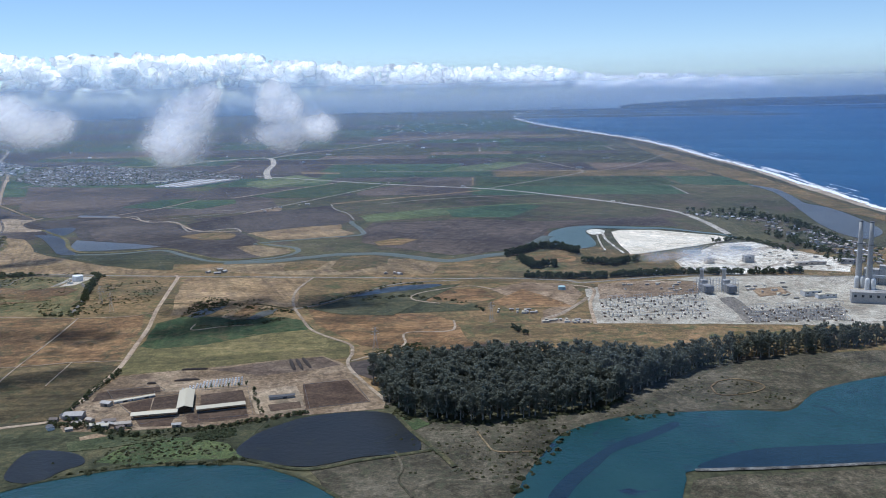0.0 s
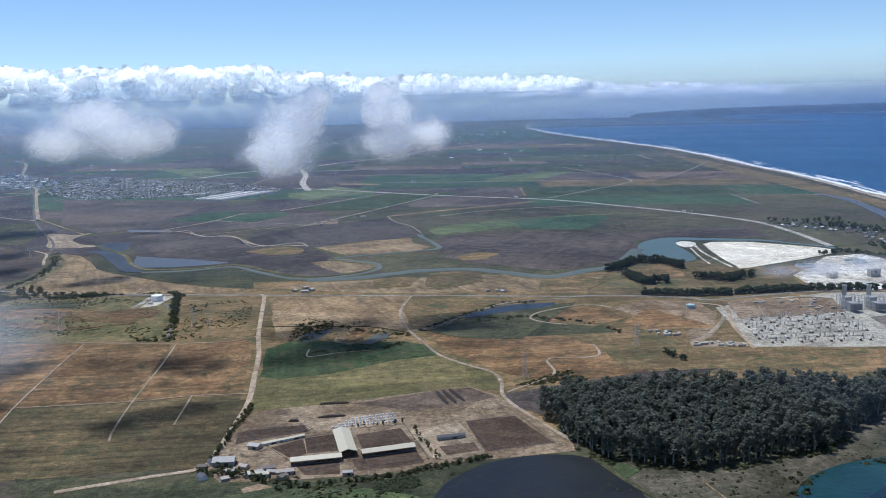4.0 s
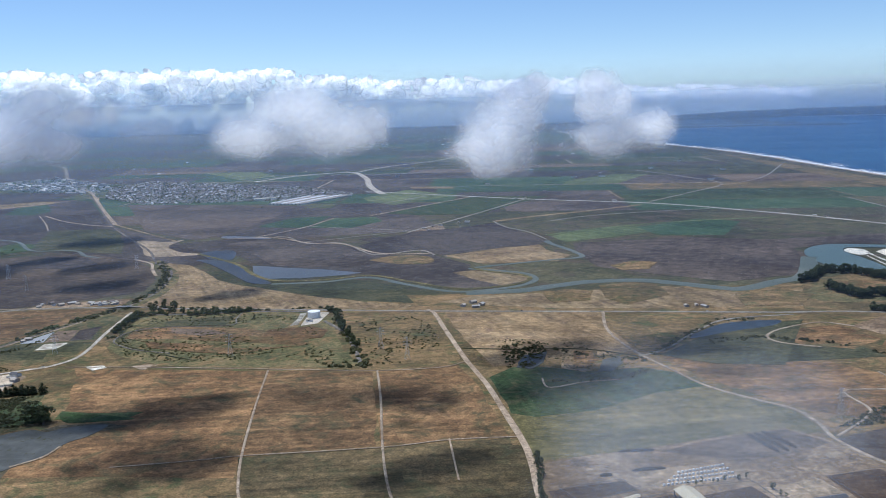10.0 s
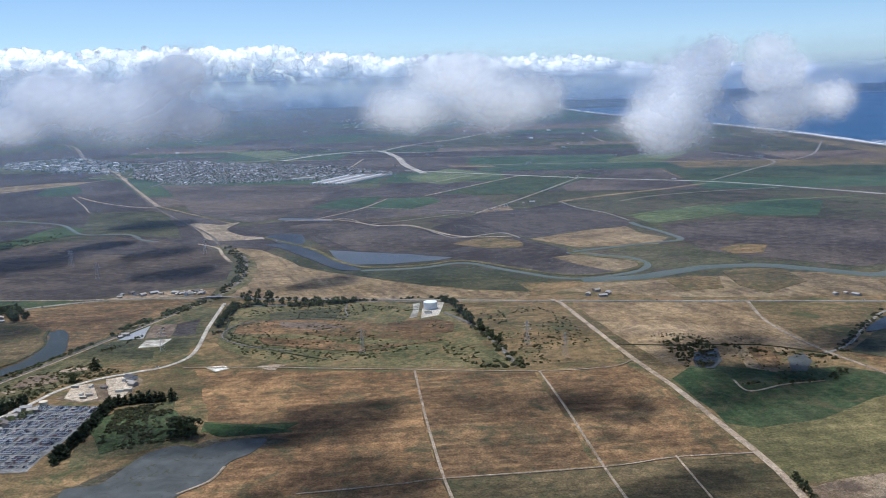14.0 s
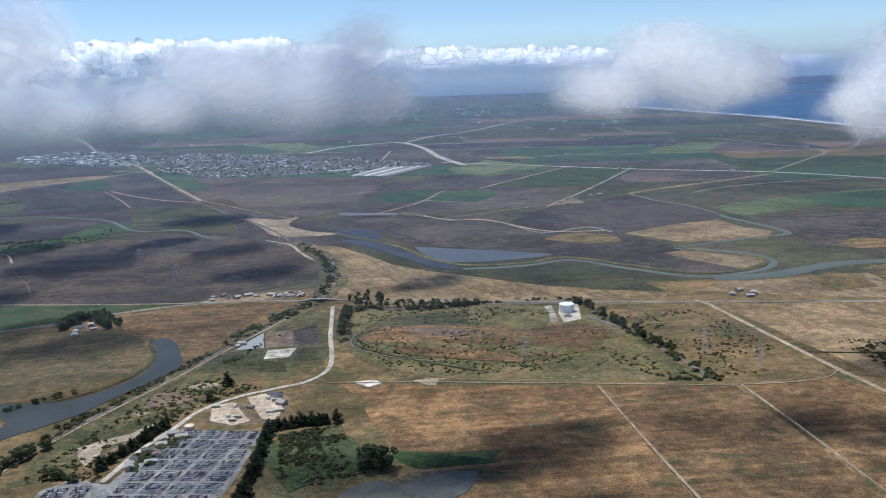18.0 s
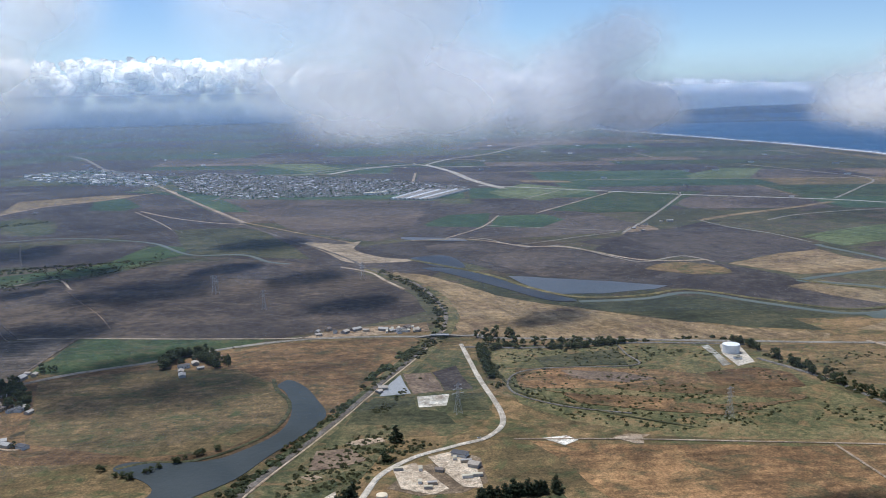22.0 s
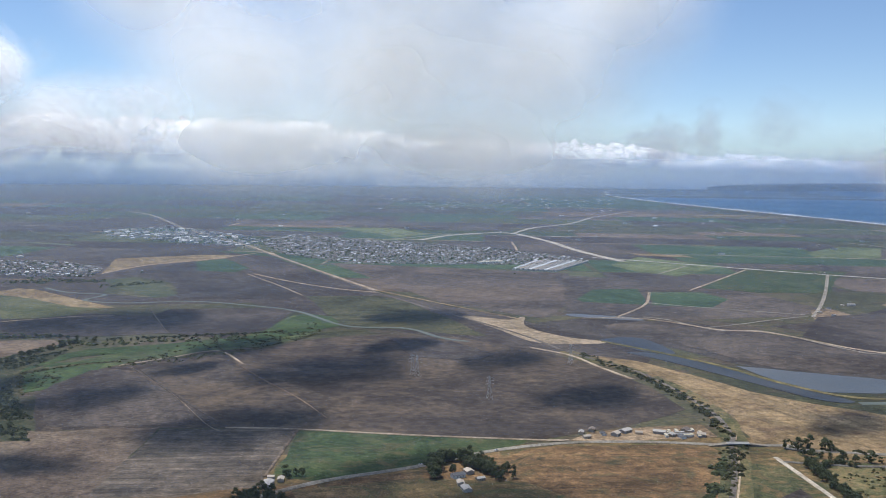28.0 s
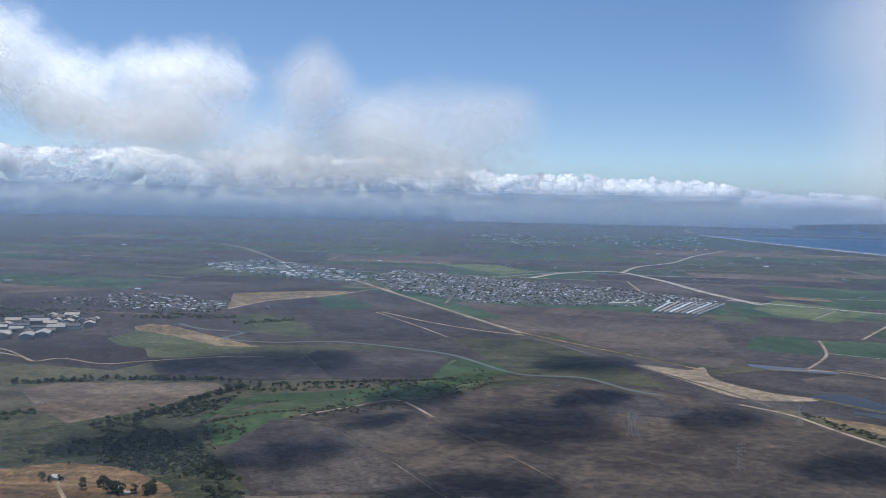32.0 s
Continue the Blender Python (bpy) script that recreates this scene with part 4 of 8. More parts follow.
ribbon("creek", RIVER, [(-684, 903), (-659, 880), (-630, 870), (-633, 843), (-603, 832), (-563, 842), (-519, 825), (-488, 803), (-455, 754), (-421, 747), (-402, 720), (-388, 710)], 2.3, "narrow silver creek through dark fields", 0.2)
ribbon("creek", OLIVE_DARK, [(-560.5, 593.1), (-576.2, 628.9), (-557.7, 648.6), (-518.3, 666.2), (-486.9, 690.6), (-464.7, 730.5), (-441.6, 738.6)], 2.5, "ditch along the green meadow", 0.2)
ribbon("embankment", SCRUB_GREEN, [(-342.7, 687.4), (-314.7, 632.9), (-305.1, 585.1), (-307.5, 549.0), (-325.1, 490.5)], 6, "weedy railway embankment", 0.14)
ribbon("embankment", SCRUB_GREEN, [(-313.5, 530), (-332.5, 474), (-342, 446), (-352, 420)], 4.5, "weedy railway embankment", 0.14)
ribbon("railway", BALLAST, [(-1031.0, 2139.0), (-786.8, 1623.7), (-570.5, 1171.4), (-447.8, 898.0), (-364.8, 741.6), (-342.7, 687.4), (-326.5, 658.4), (-314.7, 632.9), (-305.9, 580), (-307.9, 548), (-311.5, 537), (-319, 511), (-332.5, 474), (-342, 446), (-349.5, 426), (-358.2, 404), (-365.5, 381), (-370, 362)], 1.5, "single railway track on a dark ballast bed", 0.32)
ribbon("track", DIRT_PALE, [(-306.6, 547.6), (-310.2, 536.6), (-317.7, 510.6), (-331.2, 473.6), (-340.7, 445.6), (-348.2, 425.6), (-356.9, 403.6), (-364.2, 380.6), (-368.7, 361.6)], 0.5, "pale service path beside the railway", 0.3)
ribbon("road", ROAD_PALE, [(-455, 484), (-437, 500), (-410, 514), (-388, 529), (-364, 538), (-337, 540), (-311, 537), (-293, 537), (-292, 533), (-249, 526), (-209, 519), (-156, 510), (-78, 499), (-42, 494), (-4, 488), (2, 487), (33, 485), (63, 476), (74, 470), (125, 483), (169, 479), (229, 466)], 1.8, "pale county road across the pasture", 0.34)
ribbon("road", DIRT_PALE, [(-156, 513), (-152.5, 503), (-147, 468), (-140, 425), (-133, 390), (-129, 362), (-126.5, 345), (-124.5, 326), (-124.5, 305), (-124.6, 289), (-126, 275), (-140, 269), (-161, 261)], 1.45, "pale unpaved farm road", 0.36)
ribbon("road", DIRT_PALE, [(-75, 499), (-79, 467), (-77, 440), (-73, 422), (-66, 400), (-60, 383), (-51, 370), (-41, 358), (-38.5, 346), (-39, 333), (-36.5, 322), (-30, 306), (-22, 288)], 1.05, "pale winding dirt road", 0.36)
ribbon("track", DIRT_PALE, [(-37.7, 333.8), (-21.8, 349.7), (-18.2, 357.8), (-18.2, 373.7), (0.5, 376.0), (2.0, 393.5)], 0.79, "thin pale dirt track", 0.35)
ribbon("track", DIRT_PALE, [(22.4, 458.5), (11.0, 466.6), (-8.2, 457.3), (-18.0, 446.2), (-16.3, 435.9), (-3.8, 427.4)], 0.86, "pale dirt track round a knoll", 0.35)
ribbon("track", DIRT_PALE, [(-213.5, 416.6), (-209.5, 375), (-204.5, 333), (-200, 308), (-197, 299)], 0.55, "straight thin dirt track between fields", 0.35)
ribbon("track", DIRT_PALE, [(-172.5, 411.5), (-169, 380), (-165, 333), (-162, 308), (-159.7, 297)], 0.55, "straight thin dirt track between fields", 0.35)
ribbon("track", DIRT_PALE, [(-239, 325), (-216, 328.5), (-204, 331), (-165, 334.8), (-146.5, 339.2), (-127, 340.3)], 0.42, "thin dirt cross track", 0.35)
ribbon("track", DIRT_PALE, [(-146.3, 340.0), (-144, 310.2)], 0.4, "faint dirt track", 0.35)
ribbon("track", DIRT_PALE, [(-294, 428), (-263, 425), (-216, 418), (-174, 412), (-149, 414), (-140, 421)], 0.5, "dirt track along the head of the fields", 0.35)
ribbon("track", DIRT_PALE, [(-267.4, 327.0), (-261.2, 334.0), (-259.6, 342.2)], 0.65, "pale curved track on the marsh", 0.35)
ribbon("road", ASPHALT_PALE, [(-302, 525), (-299, 485), (-295, 446), (-300, 431), (-309, 425), (-320, 418), (-328, 408), (-332, 395), (-336, 383), (-340, 362)], 1.2, "pale winding paved lane", 0.35)
ribbon("road", ASPHALT_GREY, [(-302, 521), (-276, 517), (-244, 520), (-209, 515)], 1.2, "grey access lane to the white tank", 0.35)
ribbon("road", ASPHALT_GREY, [(-203, 495), (-191, 471), (-184, 444), (-179, 418)], 1.3, "tree-lined access lane", 0.35)
ribbon("track", OLIVE_DARK, [(-292.5, 492.7), (-289.1, 470.0), (-281.3, 459.5), (-269.4, 449.4), (-256.8, 440.0), (-244.7, 432.4)], 0.72, "grassy trail", 0.33)
ribbon("road", DIRT_PALE, [(-474, 552), (-451, 551), (-410, 545), (-371, 541), (-362, 541)], 1, "dirt lane along the green field", 0.35)
ribbon("track", DIRT_PALE, [(-444.3, 449.9), (-436.0, 437.5), (-426.9, 432.5), (-423.0, 432.9)], 0.72, "pale lane to a homestead", 0.35)
ribbon("track", DIRT_PALE, [(-542.0, 645.8), (-525.2, 663.4), (-507.5, 679.9), (-489.5, 651.5)], 0.94, "pale track along the meadow", 0.35)
ribbon("track", SOIL_DARK, [(-530, 638), (-503, 595), (-474, 553)], 0.72, "dark track between ploughed fields", 0.35)
ribbon("track", DIRT_PALE, [(-358.2, 695.2), (-341.6, 676.7), (-332.7, 652.2), (-322.8, 628.4)], 1.4, "pale dirt bank by the railway", 0.36)
ribbon("road", DIRT_PALE, [(-615, 1281), (-572, 1183), (-513, 1049), (-448, 906)], 2.8, "pale lane beside the railway", 0.30)
ribbon("track", DRY_TAN, [(-447.6, 906.3), (-402.9, 845.6), (-355.9, 782.3)], 1.7, "bare tan strip beside the railway", 0.30)
ribbon("track", DIRT_PALE, [(-556, 1005), (-514, 950), (-475, 912), (-446, 895)], 1.4, "winding field lane", 0.3)
ribbon("track", DIRT_PALE, [(-677.9, 994.7), (-663.3, 1064.5), (-611.8, 1146.5), (-584.4, 1207.2), (-567.0, 1176.1)], 1.4, "dirt lane from the town", 0.3)
ribbon("highway", ASPHALT_PALE, [(-244, 1183), (-197, 1148), (-62, 1037), (50, 962), (117, 878), (159, 814), (190, 752), (197, 695), (196, 622)], 3.6, "pale highway across the fields", 0.4)
ribbon("highway", ASPHALT_PALE, [(-221, 1142), (-247, 1268), (-266, 1424), (-306, 1563), (-383, 1502), (-426, 1404)], 6.1, "broad pale highway curving to an interchange", 0.4)
ribbon("highway", ASPHALT_PALE, [(-299.0, 1533.8), (-252.1, 1690.2), (-172.2, 1833.5), (-84.0, 2086.3), (61.1, 2407.0)], 3.9, "highway towards the dunes", 0.41)
ribbon("road", ROAD_PALE, [(-177, 799), (-151, 849), (-116, 923), (-66, 1035)], 1.8, "pale farm lane", 0.4)
ribbon("road", ROAD_PALE, [(51, 974), (115, 1060), (177, 1157), (163, 1277), (130, 1430)], 1.9, "pale farm lane", 0.4)
ribbon("road", ROAD_PALE, [(199, 1161), (261, 1250), (361, 1466)], 1.9, "pale field lane", 0.4)
ribbon("track", DIRT_PALE, [(-319, 788), (-281, 787), (-248, 752), (-223, 743), (-192, 693), (-156, 687)], 1.6, "pale field track", 0.3)
ribbon("track", DIRT_PALE, [(-297, 793), (-268, 846), (-250, 910)], 1.4, "pale field track", 0.3)
ribbon("track", DIRT_PALE, [(-218, 921), (-123, 1076)], 1.4, "pale field track", 0.3)
ribbon("road", PALE_FILL, [(111.8, 641.0), (108.9, 613.2), (109.0, 583.6), (110.2, 554.9)], 1.3, "white levee road beside the settling bed", 0.4)
ribbon("road", PALE_FILL, [(106.0, 628.5), (102.2, 594.2), (100.7, 566.7)], 0.9, "white levee road beside the lagoon", 0.4)
ribbon("road", DIRT_PALE, [(64, 464), (74, 453), (67, 419), (63, 381)], 1.2, "paved road through the power station", 0.4)
ribbon("dyke", OLIVE_DARK, [(-57.2, 240.2), (-40.4, 232.8), (-25.6, 238.2), (-8.6, 243.7), (-5.4, 244.8), (-0.0, 232.3)], 1.3, "low grassy dyke along the pond", 0.5)
ribbon("dyke", OLIVE_DARK, [(-5.4, 244.8), (-12.2, 259.1), (-18.0, 274.0)], 1.1, "low grassy dyke", 0.5)
ribbon("dyke", OLIVE_DARK, [(-117.7, 222.4), (-107.4, 229.2), (-85.9, 237.0), (-58.1, 237.1), (-46.3, 231.6), (-35.9, 222.6), (-26.0, 210.6)], 1.1, "low dyke along the tidal channel", 0.5)
ribbon("jetty", ROCK, [(63.1, 226.9), (73.5, 227.1), (88.5, 227.4), (114.4, 229.1), (150.1, 230.6)], 1.2, "low rock jetty in the tidal channel", 0.6)
water("harbour_channel", PONDFLOOD, [(320, 954.6), (320.3, 881.6), (302.3, 786.1), (288.4, 723.4), (274.7, 657.6), (270.9, 612.2), (277.7, 590.8), (303.3, 623.4), (316.9, 698.7), (320.2, 755.3), (313.9, 784), (320.2, 819.8), (331.8, 901.9)], "blue harbour channel behind the dunes")
plot("dune", DRY_OLIVE, [(368.5, 1874.0), (370.5, 1306.5), (365.9, 1076.6), (351.6, 873.3), (345.1, 772.3), (342.1, 698.3), (327.6, 668.4), (320.4, 737.4), (327.3, 852.5), (325.0, 1012.0), (330.6, 1342.4)], "brown scrubby dune strip behind the beach")
plot("field", GREEN_BRIGHT, [(-18, 272), (-11, 271), (-7, 265), (-12, 260), (-16, 265)], "yellow-green marsh grass by the pond corner")
plot("field", YARD_TAN, [(-112, 260), (-108, 263), (-104, 261), (-101, 251), (-108, 251)], "bare brown garden plot by the farmhouses")
water("eelgrass_bed", DEEP, [(22.8, 212.5), (28.6, 224.6), (36.2, 235.4), (46.1, 247.0), (55.7, 253.9), (66.2, 262.6), (66.9, 258.8), (54.4, 247.9), (44.9, 240.9), (38.6, 231.4), (30.7, 218.7), (24.8, 206.8)], "dark ragged eelgrass bed under the water")
water("deep_water", DEEP, [(65.0, 228.2), (71.4, 234.7), (84.1, 240.4), (102.0, 241.9), (120.9, 242.6), (141.6, 242.3), (135.0, 230.6), (114.7, 229.8), (89.0, 228.5)], "dark deeper water behind the jetty")
ribbon("track", DRY_TAN, [(87.4, 295.2), (92.4, 301.0), (99.6, 302.4), (105.1, 295.8), (102.2, 290.1), (92.4, 286.1), (87.3, 287.5), (87.4, 295.2)], 0.5, "faint ring track on the salt marsh", 0.3)
ribbon("creek", MARSH, [(-16.5, 244.1), (-14.1, 232.2), (-14.9, 225.0), (-10.8, 214.1)], 0.6, "narrow tidal creek in the salt marsh", 0.3)
ribbon("track", DRY_TAN, [(7.1, 258.0), (9.2, 249.0), (12.0, 242.6), (21.5, 242.1)], 0.5, "pale path across the salt marsh", 0.3)
plot("field", RUST, [(-286, 492), (-268, 492), (-240, 486), (-206, 470), (-204, 453), (-233, 441), (-254, 447), (-275, 465), (-287, 473)], "rust-brown heart of the rolling pasture")
plot("field", SCRUB_GREEN, [(-284, 470), (-262, 468), (-232, 459), (-208, 452), (-233, 450), (-262, 460)], "weedy green swale through the rolling pasture")
plot("field", DRY_GRASS, [(-287, 478), (-280, 490), (-268, 491), (-247, 487), (-248, 473), (-263, 469), (-282, 470)], "rust-red bare patch in the scrub pasture")
plot("field", DRY_GRASS, [(-275, 464), (-257, 461), (-243, 456), (-248, 447), (-260, 450), (-271, 455)], "rust-red bare patch in the scrub pasture")
plot("field", DRY_GRASS, [(-226, 481), (-207, 485), (-199, 478), (-200, 464), (-220, 460), (-226, 467)], "rust-red bare patch in the scrub pasture")
plot("field", OLIVE_DARK, [(-278, 504), (-247, 512), (-248, 492), (-276, 493)], "dark green mown strip beside the road")
ribbon("track", ASPHALT_GREY, [(-246.2, 523.1), (-245.6, 505.3), (-245.9, 491.6), (-275.8, 491.1), (-288.0, 483.8), (-289.4, 466.7), (-276.2, 452.6), (-258.5, 444.6)], 0.58, "narrow grey service lane", 0.3)
plot("yard", CONCRETE, [(-216.8, 512.4), (-213.9, 513.8), (-214.3, 488.8), (-217.6, 487.7)], "gravel bay beside the tank lane")
plot("yard", PALE_FILL, [(-286.5, 428.1), (-279.8, 429.3), (-277.3, 426.0), (-281.4, 422.6)], "grey mud patch beside the track")
plot("yard", DRY_OLIVE, [(93.8, 465.5), (116.1, 472.0), (128.4, 467.8), (121.0, 451.5), (95.4, 445.9)], "weedy brown ground in the power station yard")
plot("yard", ASPHALT_GREY, [(130, 427), (138, 429), (136, 378), (127, 378)], "grey paved road through the power station")
plot("yard", ASPHALT_GREY, [(128.8, 399.5), (155.0, 401.5), (178.2, 401.7), (171.6, 381.2), (130.1, 380.7)], "dark gravel bay of the switchyard")
plot("field", SOIL_DARK, [(-428, 716), (-397, 711), (-376, 678), (-387, 662), (-416, 671)], "darker patch in the brown field")
ribbon("track", SOIL_PALE, [(-450, 551), (-451, 527), (-452, 504)], 0.72, "pale field edge track", 0.3)
ribbon("track", DIRT_PALE, [(-733, 766), (-716, 756), (-703, 744), (-693, 755), (-666, 743), (-648, 755), (-612, 776), (-591, 780)], 1, "pale lane through brown fields", 0.3)
ribbon("track", DIRT_PALE, [(-703, 744), (-731, 772), (-741, 779)], 0.86, "pale lane through brown fields", 0.3)
ribbon("track", DIRT_PALE, [(-582.3, 534.2), (-590.4, 545.8), (-594.1, 553.5)], 0.86, "pale drive on the golden knoll", 0.3)
ribbon("track", SOIL_PALE, [(-579, 807), (-552, 743), (-544, 726)], 0.72, "pale field track", 0.3)
plot("knoll", DRY_TAN, [(-101.8, 433.7), (-98.6, 434.1), (-101.0, 409.0), (-96.2, 406.6), (-97.7, 402.8), (-105.5, 408.8)], "bare tan earth bank beside the pools")
plot("pasture", DRY_GRASS, [(-97.9, 432.5), (-89.1, 430.0), (-90.8, 418.4), (-95.9, 407.9), (-100.3, 409.6)], "dry grass islet among the pools")
plot("pool", PONDGREY, [(-117.7, 427.0), (-108.0, 432.0), (-111.1, 416.9), (-116.1, 408.5), (-121.6, 411.1)], "shallow reedy pool")
plot("pool", PONDGREY, [(-88.8, 418.2), (-81.8, 423.2), (-82.1, 414.0), (-88.3, 403.2), (-92.8, 403.6)], "shallow reedy pool")
plot("wetland", OLIVE_DARK, [(-66, 423), (-37, 456), (7, 473), (-26, 405), (-49, 409), (-58, 415)], "dark green wetland beside the canal road")
ribbon("track", ROAD_PALE, [(-74.7, 421.5), (-62, 431.5), (-41, 460.5), (-24, 477), (6, 482.3)], 1.0, "straight pale canal road", 0.3)
ribbon("track", DIRT_PALE, [(-113.7, 396.8), (-112.3, 385.9), (-100.3, 390.7), (-86.8, 393.0)], 0.5, "thin pale path in the pasture", 0.3)
ribbon("track", OLIVE_DARK, [(-140.9, 440.2), (-122.3, 436.6), (-93.4, 433.6), (-74.3, 421.0)], 0.6, "dark ditch across the pasture", 0.3)
plot("weedy_field", GREEN_BRIGHT, [(-309, 380), (-296, 385), (-284, 385), (-278, 373), (-277, 364), (-287, 360), (-295, 353)], "weedy green field beside the wrecking yard")
plot("gravel_yard", SALT_GRAVEL, [(-325.5, 411.2), (-320.0, 414.4), (-312.3, 398.5), (-316.1, 395.4), (-323.3, 399.3)], "pale gravel truck yard beside the lane")
plot("gravel_yard", SALT_GRAVEL, [(-316.8, 417.9), (-310.2, 421.2), (-305.2, 412.0), (-304.4, 397.9), (-309.0, 399.3)], "pale gravel truck yard beside the lane")
plot("gravel_yard", DIRT_PALE, [(-268, 427), (-260, 428), (-261, 422), (-263, 422)], "pale bare patch at the head of the fields")
plot("bare_patch", DIRT_PALE, [(-338.0, 429.0), (-334.0, 431.9), (-328.8, 432.2), (-327.6, 429.7), (-333.7, 427.0)], "pale bare earth beside the railway")
plot("bare_patch", DIRT_PALE, [(-347.6, 408.0), (-345.1, 409.4), (-341.9, 407.5), (-344.6, 405.4)], "pale bare earth beside the railway")
plot("bare_patch", SOIL_WARM, [(-345.2, 424.2), (-336.6, 425.3), (-331.9, 417.4), (-338.5, 412.6), (-346.0, 411.6)], "reddish bare earth beside the railway")
ribbon("mud_bank", OLIVE_DARK, [(-393.6, 416.8), (-386.8, 420.5), (-377.2, 420.4), (-370.9, 423.5), (-364.9, 429.9), (-359.0, 439.8), (-356.4, 453.2), (-357.3, 464.9), (-362.7, 477.5), (-365.4, 488.5)], 1.0, "dark mud bank of the river", 0.2)
ribbon("field_line", SOIL_PALE, [(-536, 643), (-506, 599), (-482, 557), (-475, 548)], 0.35, "thin pale line between ploughed fields", 0.3)
ribbon("track", DIRT_PALE, [(-455.5, 486.8), (-448.7, 476.0), (-442.8, 466.9), (-448.1, 463.2), (-450.1, 458.7)], 0.6, "pale lane through the homesteads", 0.35)
ribbon("track", DIRT_PALE, [(-475.9, 473.8), (-469.0, 479.0), (-461.2, 483.0), (-455.5, 486.8)], 0.7, "pale lane along the pasture edge", 0.35)
plot("dirt_yard", SALT_GRAVEL, [(-353.6, 383.3), (-349.1, 388.4), (-343.1, 392.1), (-338.4, 399.2), (-337.8, 395.3), (-341.9, 387.7), (-347.0, 383.7), (-345.9, 377.0), (-347.7, 372.4), (-351.2, 377.5)], "pale dirt turning area beside the railway")
plot("pasture", DRY_OLIVE, [(-66.6, 560.4), (-50.3, 567.5), (-36.7, 560.6), (-36.2, 532.3), (-61.3, 511.7), (-68.6, 528.4)], "olive-brown trampled patch on the slough bank")
plot("pasture", DRY_OLIVE, [(-98.1, 543.8), (-85.3, 553.8), (-71.7, 547.4), (-76.8, 524.2), (-95.0, 521.3)], "olive weedy patch on the slough bank")
plot("pasture", DRY_OLIVE, [(-4.5, 530.6), (20.7, 538.5), (32.4, 525.4), (17.5, 501.2), (-8.2, 502.2)], "olive weedy patch on the slough bank")
plot("pasture", DRY_OLIVE, [(-50, 621), (-34, 635), (-20, 628), (-30, 606), (-46, 605)], "olive weedy patch in the brown field")
plot("bare_gravel", YARD_TAN, [(78.4, 465.6), (103.7, 470.3), (130.4, 467.6), (123.8, 437.9), (98.1, 432.7), (72.9, 430.0)], "brown bare gravel inside the power station")
plot("bare_gravel", YARD_TAN, [(152.1, 445.7), (167.7, 449.6), (167.3, 433.7), (150.1, 427.7)], "brown bare gravel inside the power station")
plot("pasture", SOIL_WARM, [(-271.5, 488.7), (-251.7, 483.9), (-242.2, 476.0), (-253.3, 473.0), (-268.4, 479.2)], "reddish bare patch in the rolling pasture")
plot("marsh_edge", GREEN_DULL, [(-114.2, 255.7), (-103.2, 260.7), (-89.2, 262.3), (-85.0, 257.2), (-100.5, 251.1), (-110.4, 248.7)], "dull green reedy edge of the wet meadow")
# ---- far hills, haze and clouds ----
HILL = plain("far_hill", (0.10, 0.11, 0.10), 0.95, 0, 0.2, 0.01)


def ridge(name, label, x0, x1, y, h, seed):
    """A long far ridge with an uneven crest."""
    verts, faces, n = [], [], 90
    for i in range(n + 1):
        x = x0 + (x1 - x0) * i / n
        e = math.sin(math.pi * i / n) ** 0.5
        top = h * e * (0.8 + 0.16 * noise.noise((i * 0.06, seed, 0)) + 0.06 * noise.noise((i * 0.25, seed, 4)))
        for dy, z in ((-500, -20), (-200, 0.45 * top), (0, top), (500, 0.3 * top)):
            d = far(x, y + dy * 0.1 + 60 * noise.noise((i * 0.2, dy * 0.01, seed)), max(z, -20)) - MID
            verts.append(MID + d * ((4640 + dy * 0.04) / math.hypot(d.x, d.y)))
    for i in range(n):
        for k in range(3):
            a = i * 4 + k
            faces.append((a, a + 4, a + 5, a + 1))
    tagged(new(name, mesh_of(name, verts, faces, HILL, True)), label, "hills", kind="structure")


ridge("backdrop_hills", "low blue hills of the far peninsula", 1500, 7500, 7000, 66, 1.0)


def scatterer(n, l, colour, fac):
    """Light is thrown back and goes through, as in a deep bright cloud."""
    dif, tra, both, clear, out = (n.new("ShaderNode" + k) for k in ("BsdfDiffuse", "BsdfTranslucent", "AddShader", "BsdfTransparent", "MixShader"))
    for k in (dif, tra):
        k.inputs["Color"].default_value = (*colour, 1)
    l.new(dif.outputs[0], both.inputs[0])
    l.new(tra.outputs[0], both.inputs[1])
    l.new(fac, out.inputs[0])
    l.new(clear.outputs[0], out.inputs[1])
    l.new(both.outputs[0], out.inputs[2])
    l.new(out.outputs[0], n["Material Output"].inputs["Surface"])


FACE = Vector((-0.10, -0.76, 0.64)).normalized()
WHITE, GREY = (0.68, 0.69, 0.70), (0.48, 0.49, 0.505)


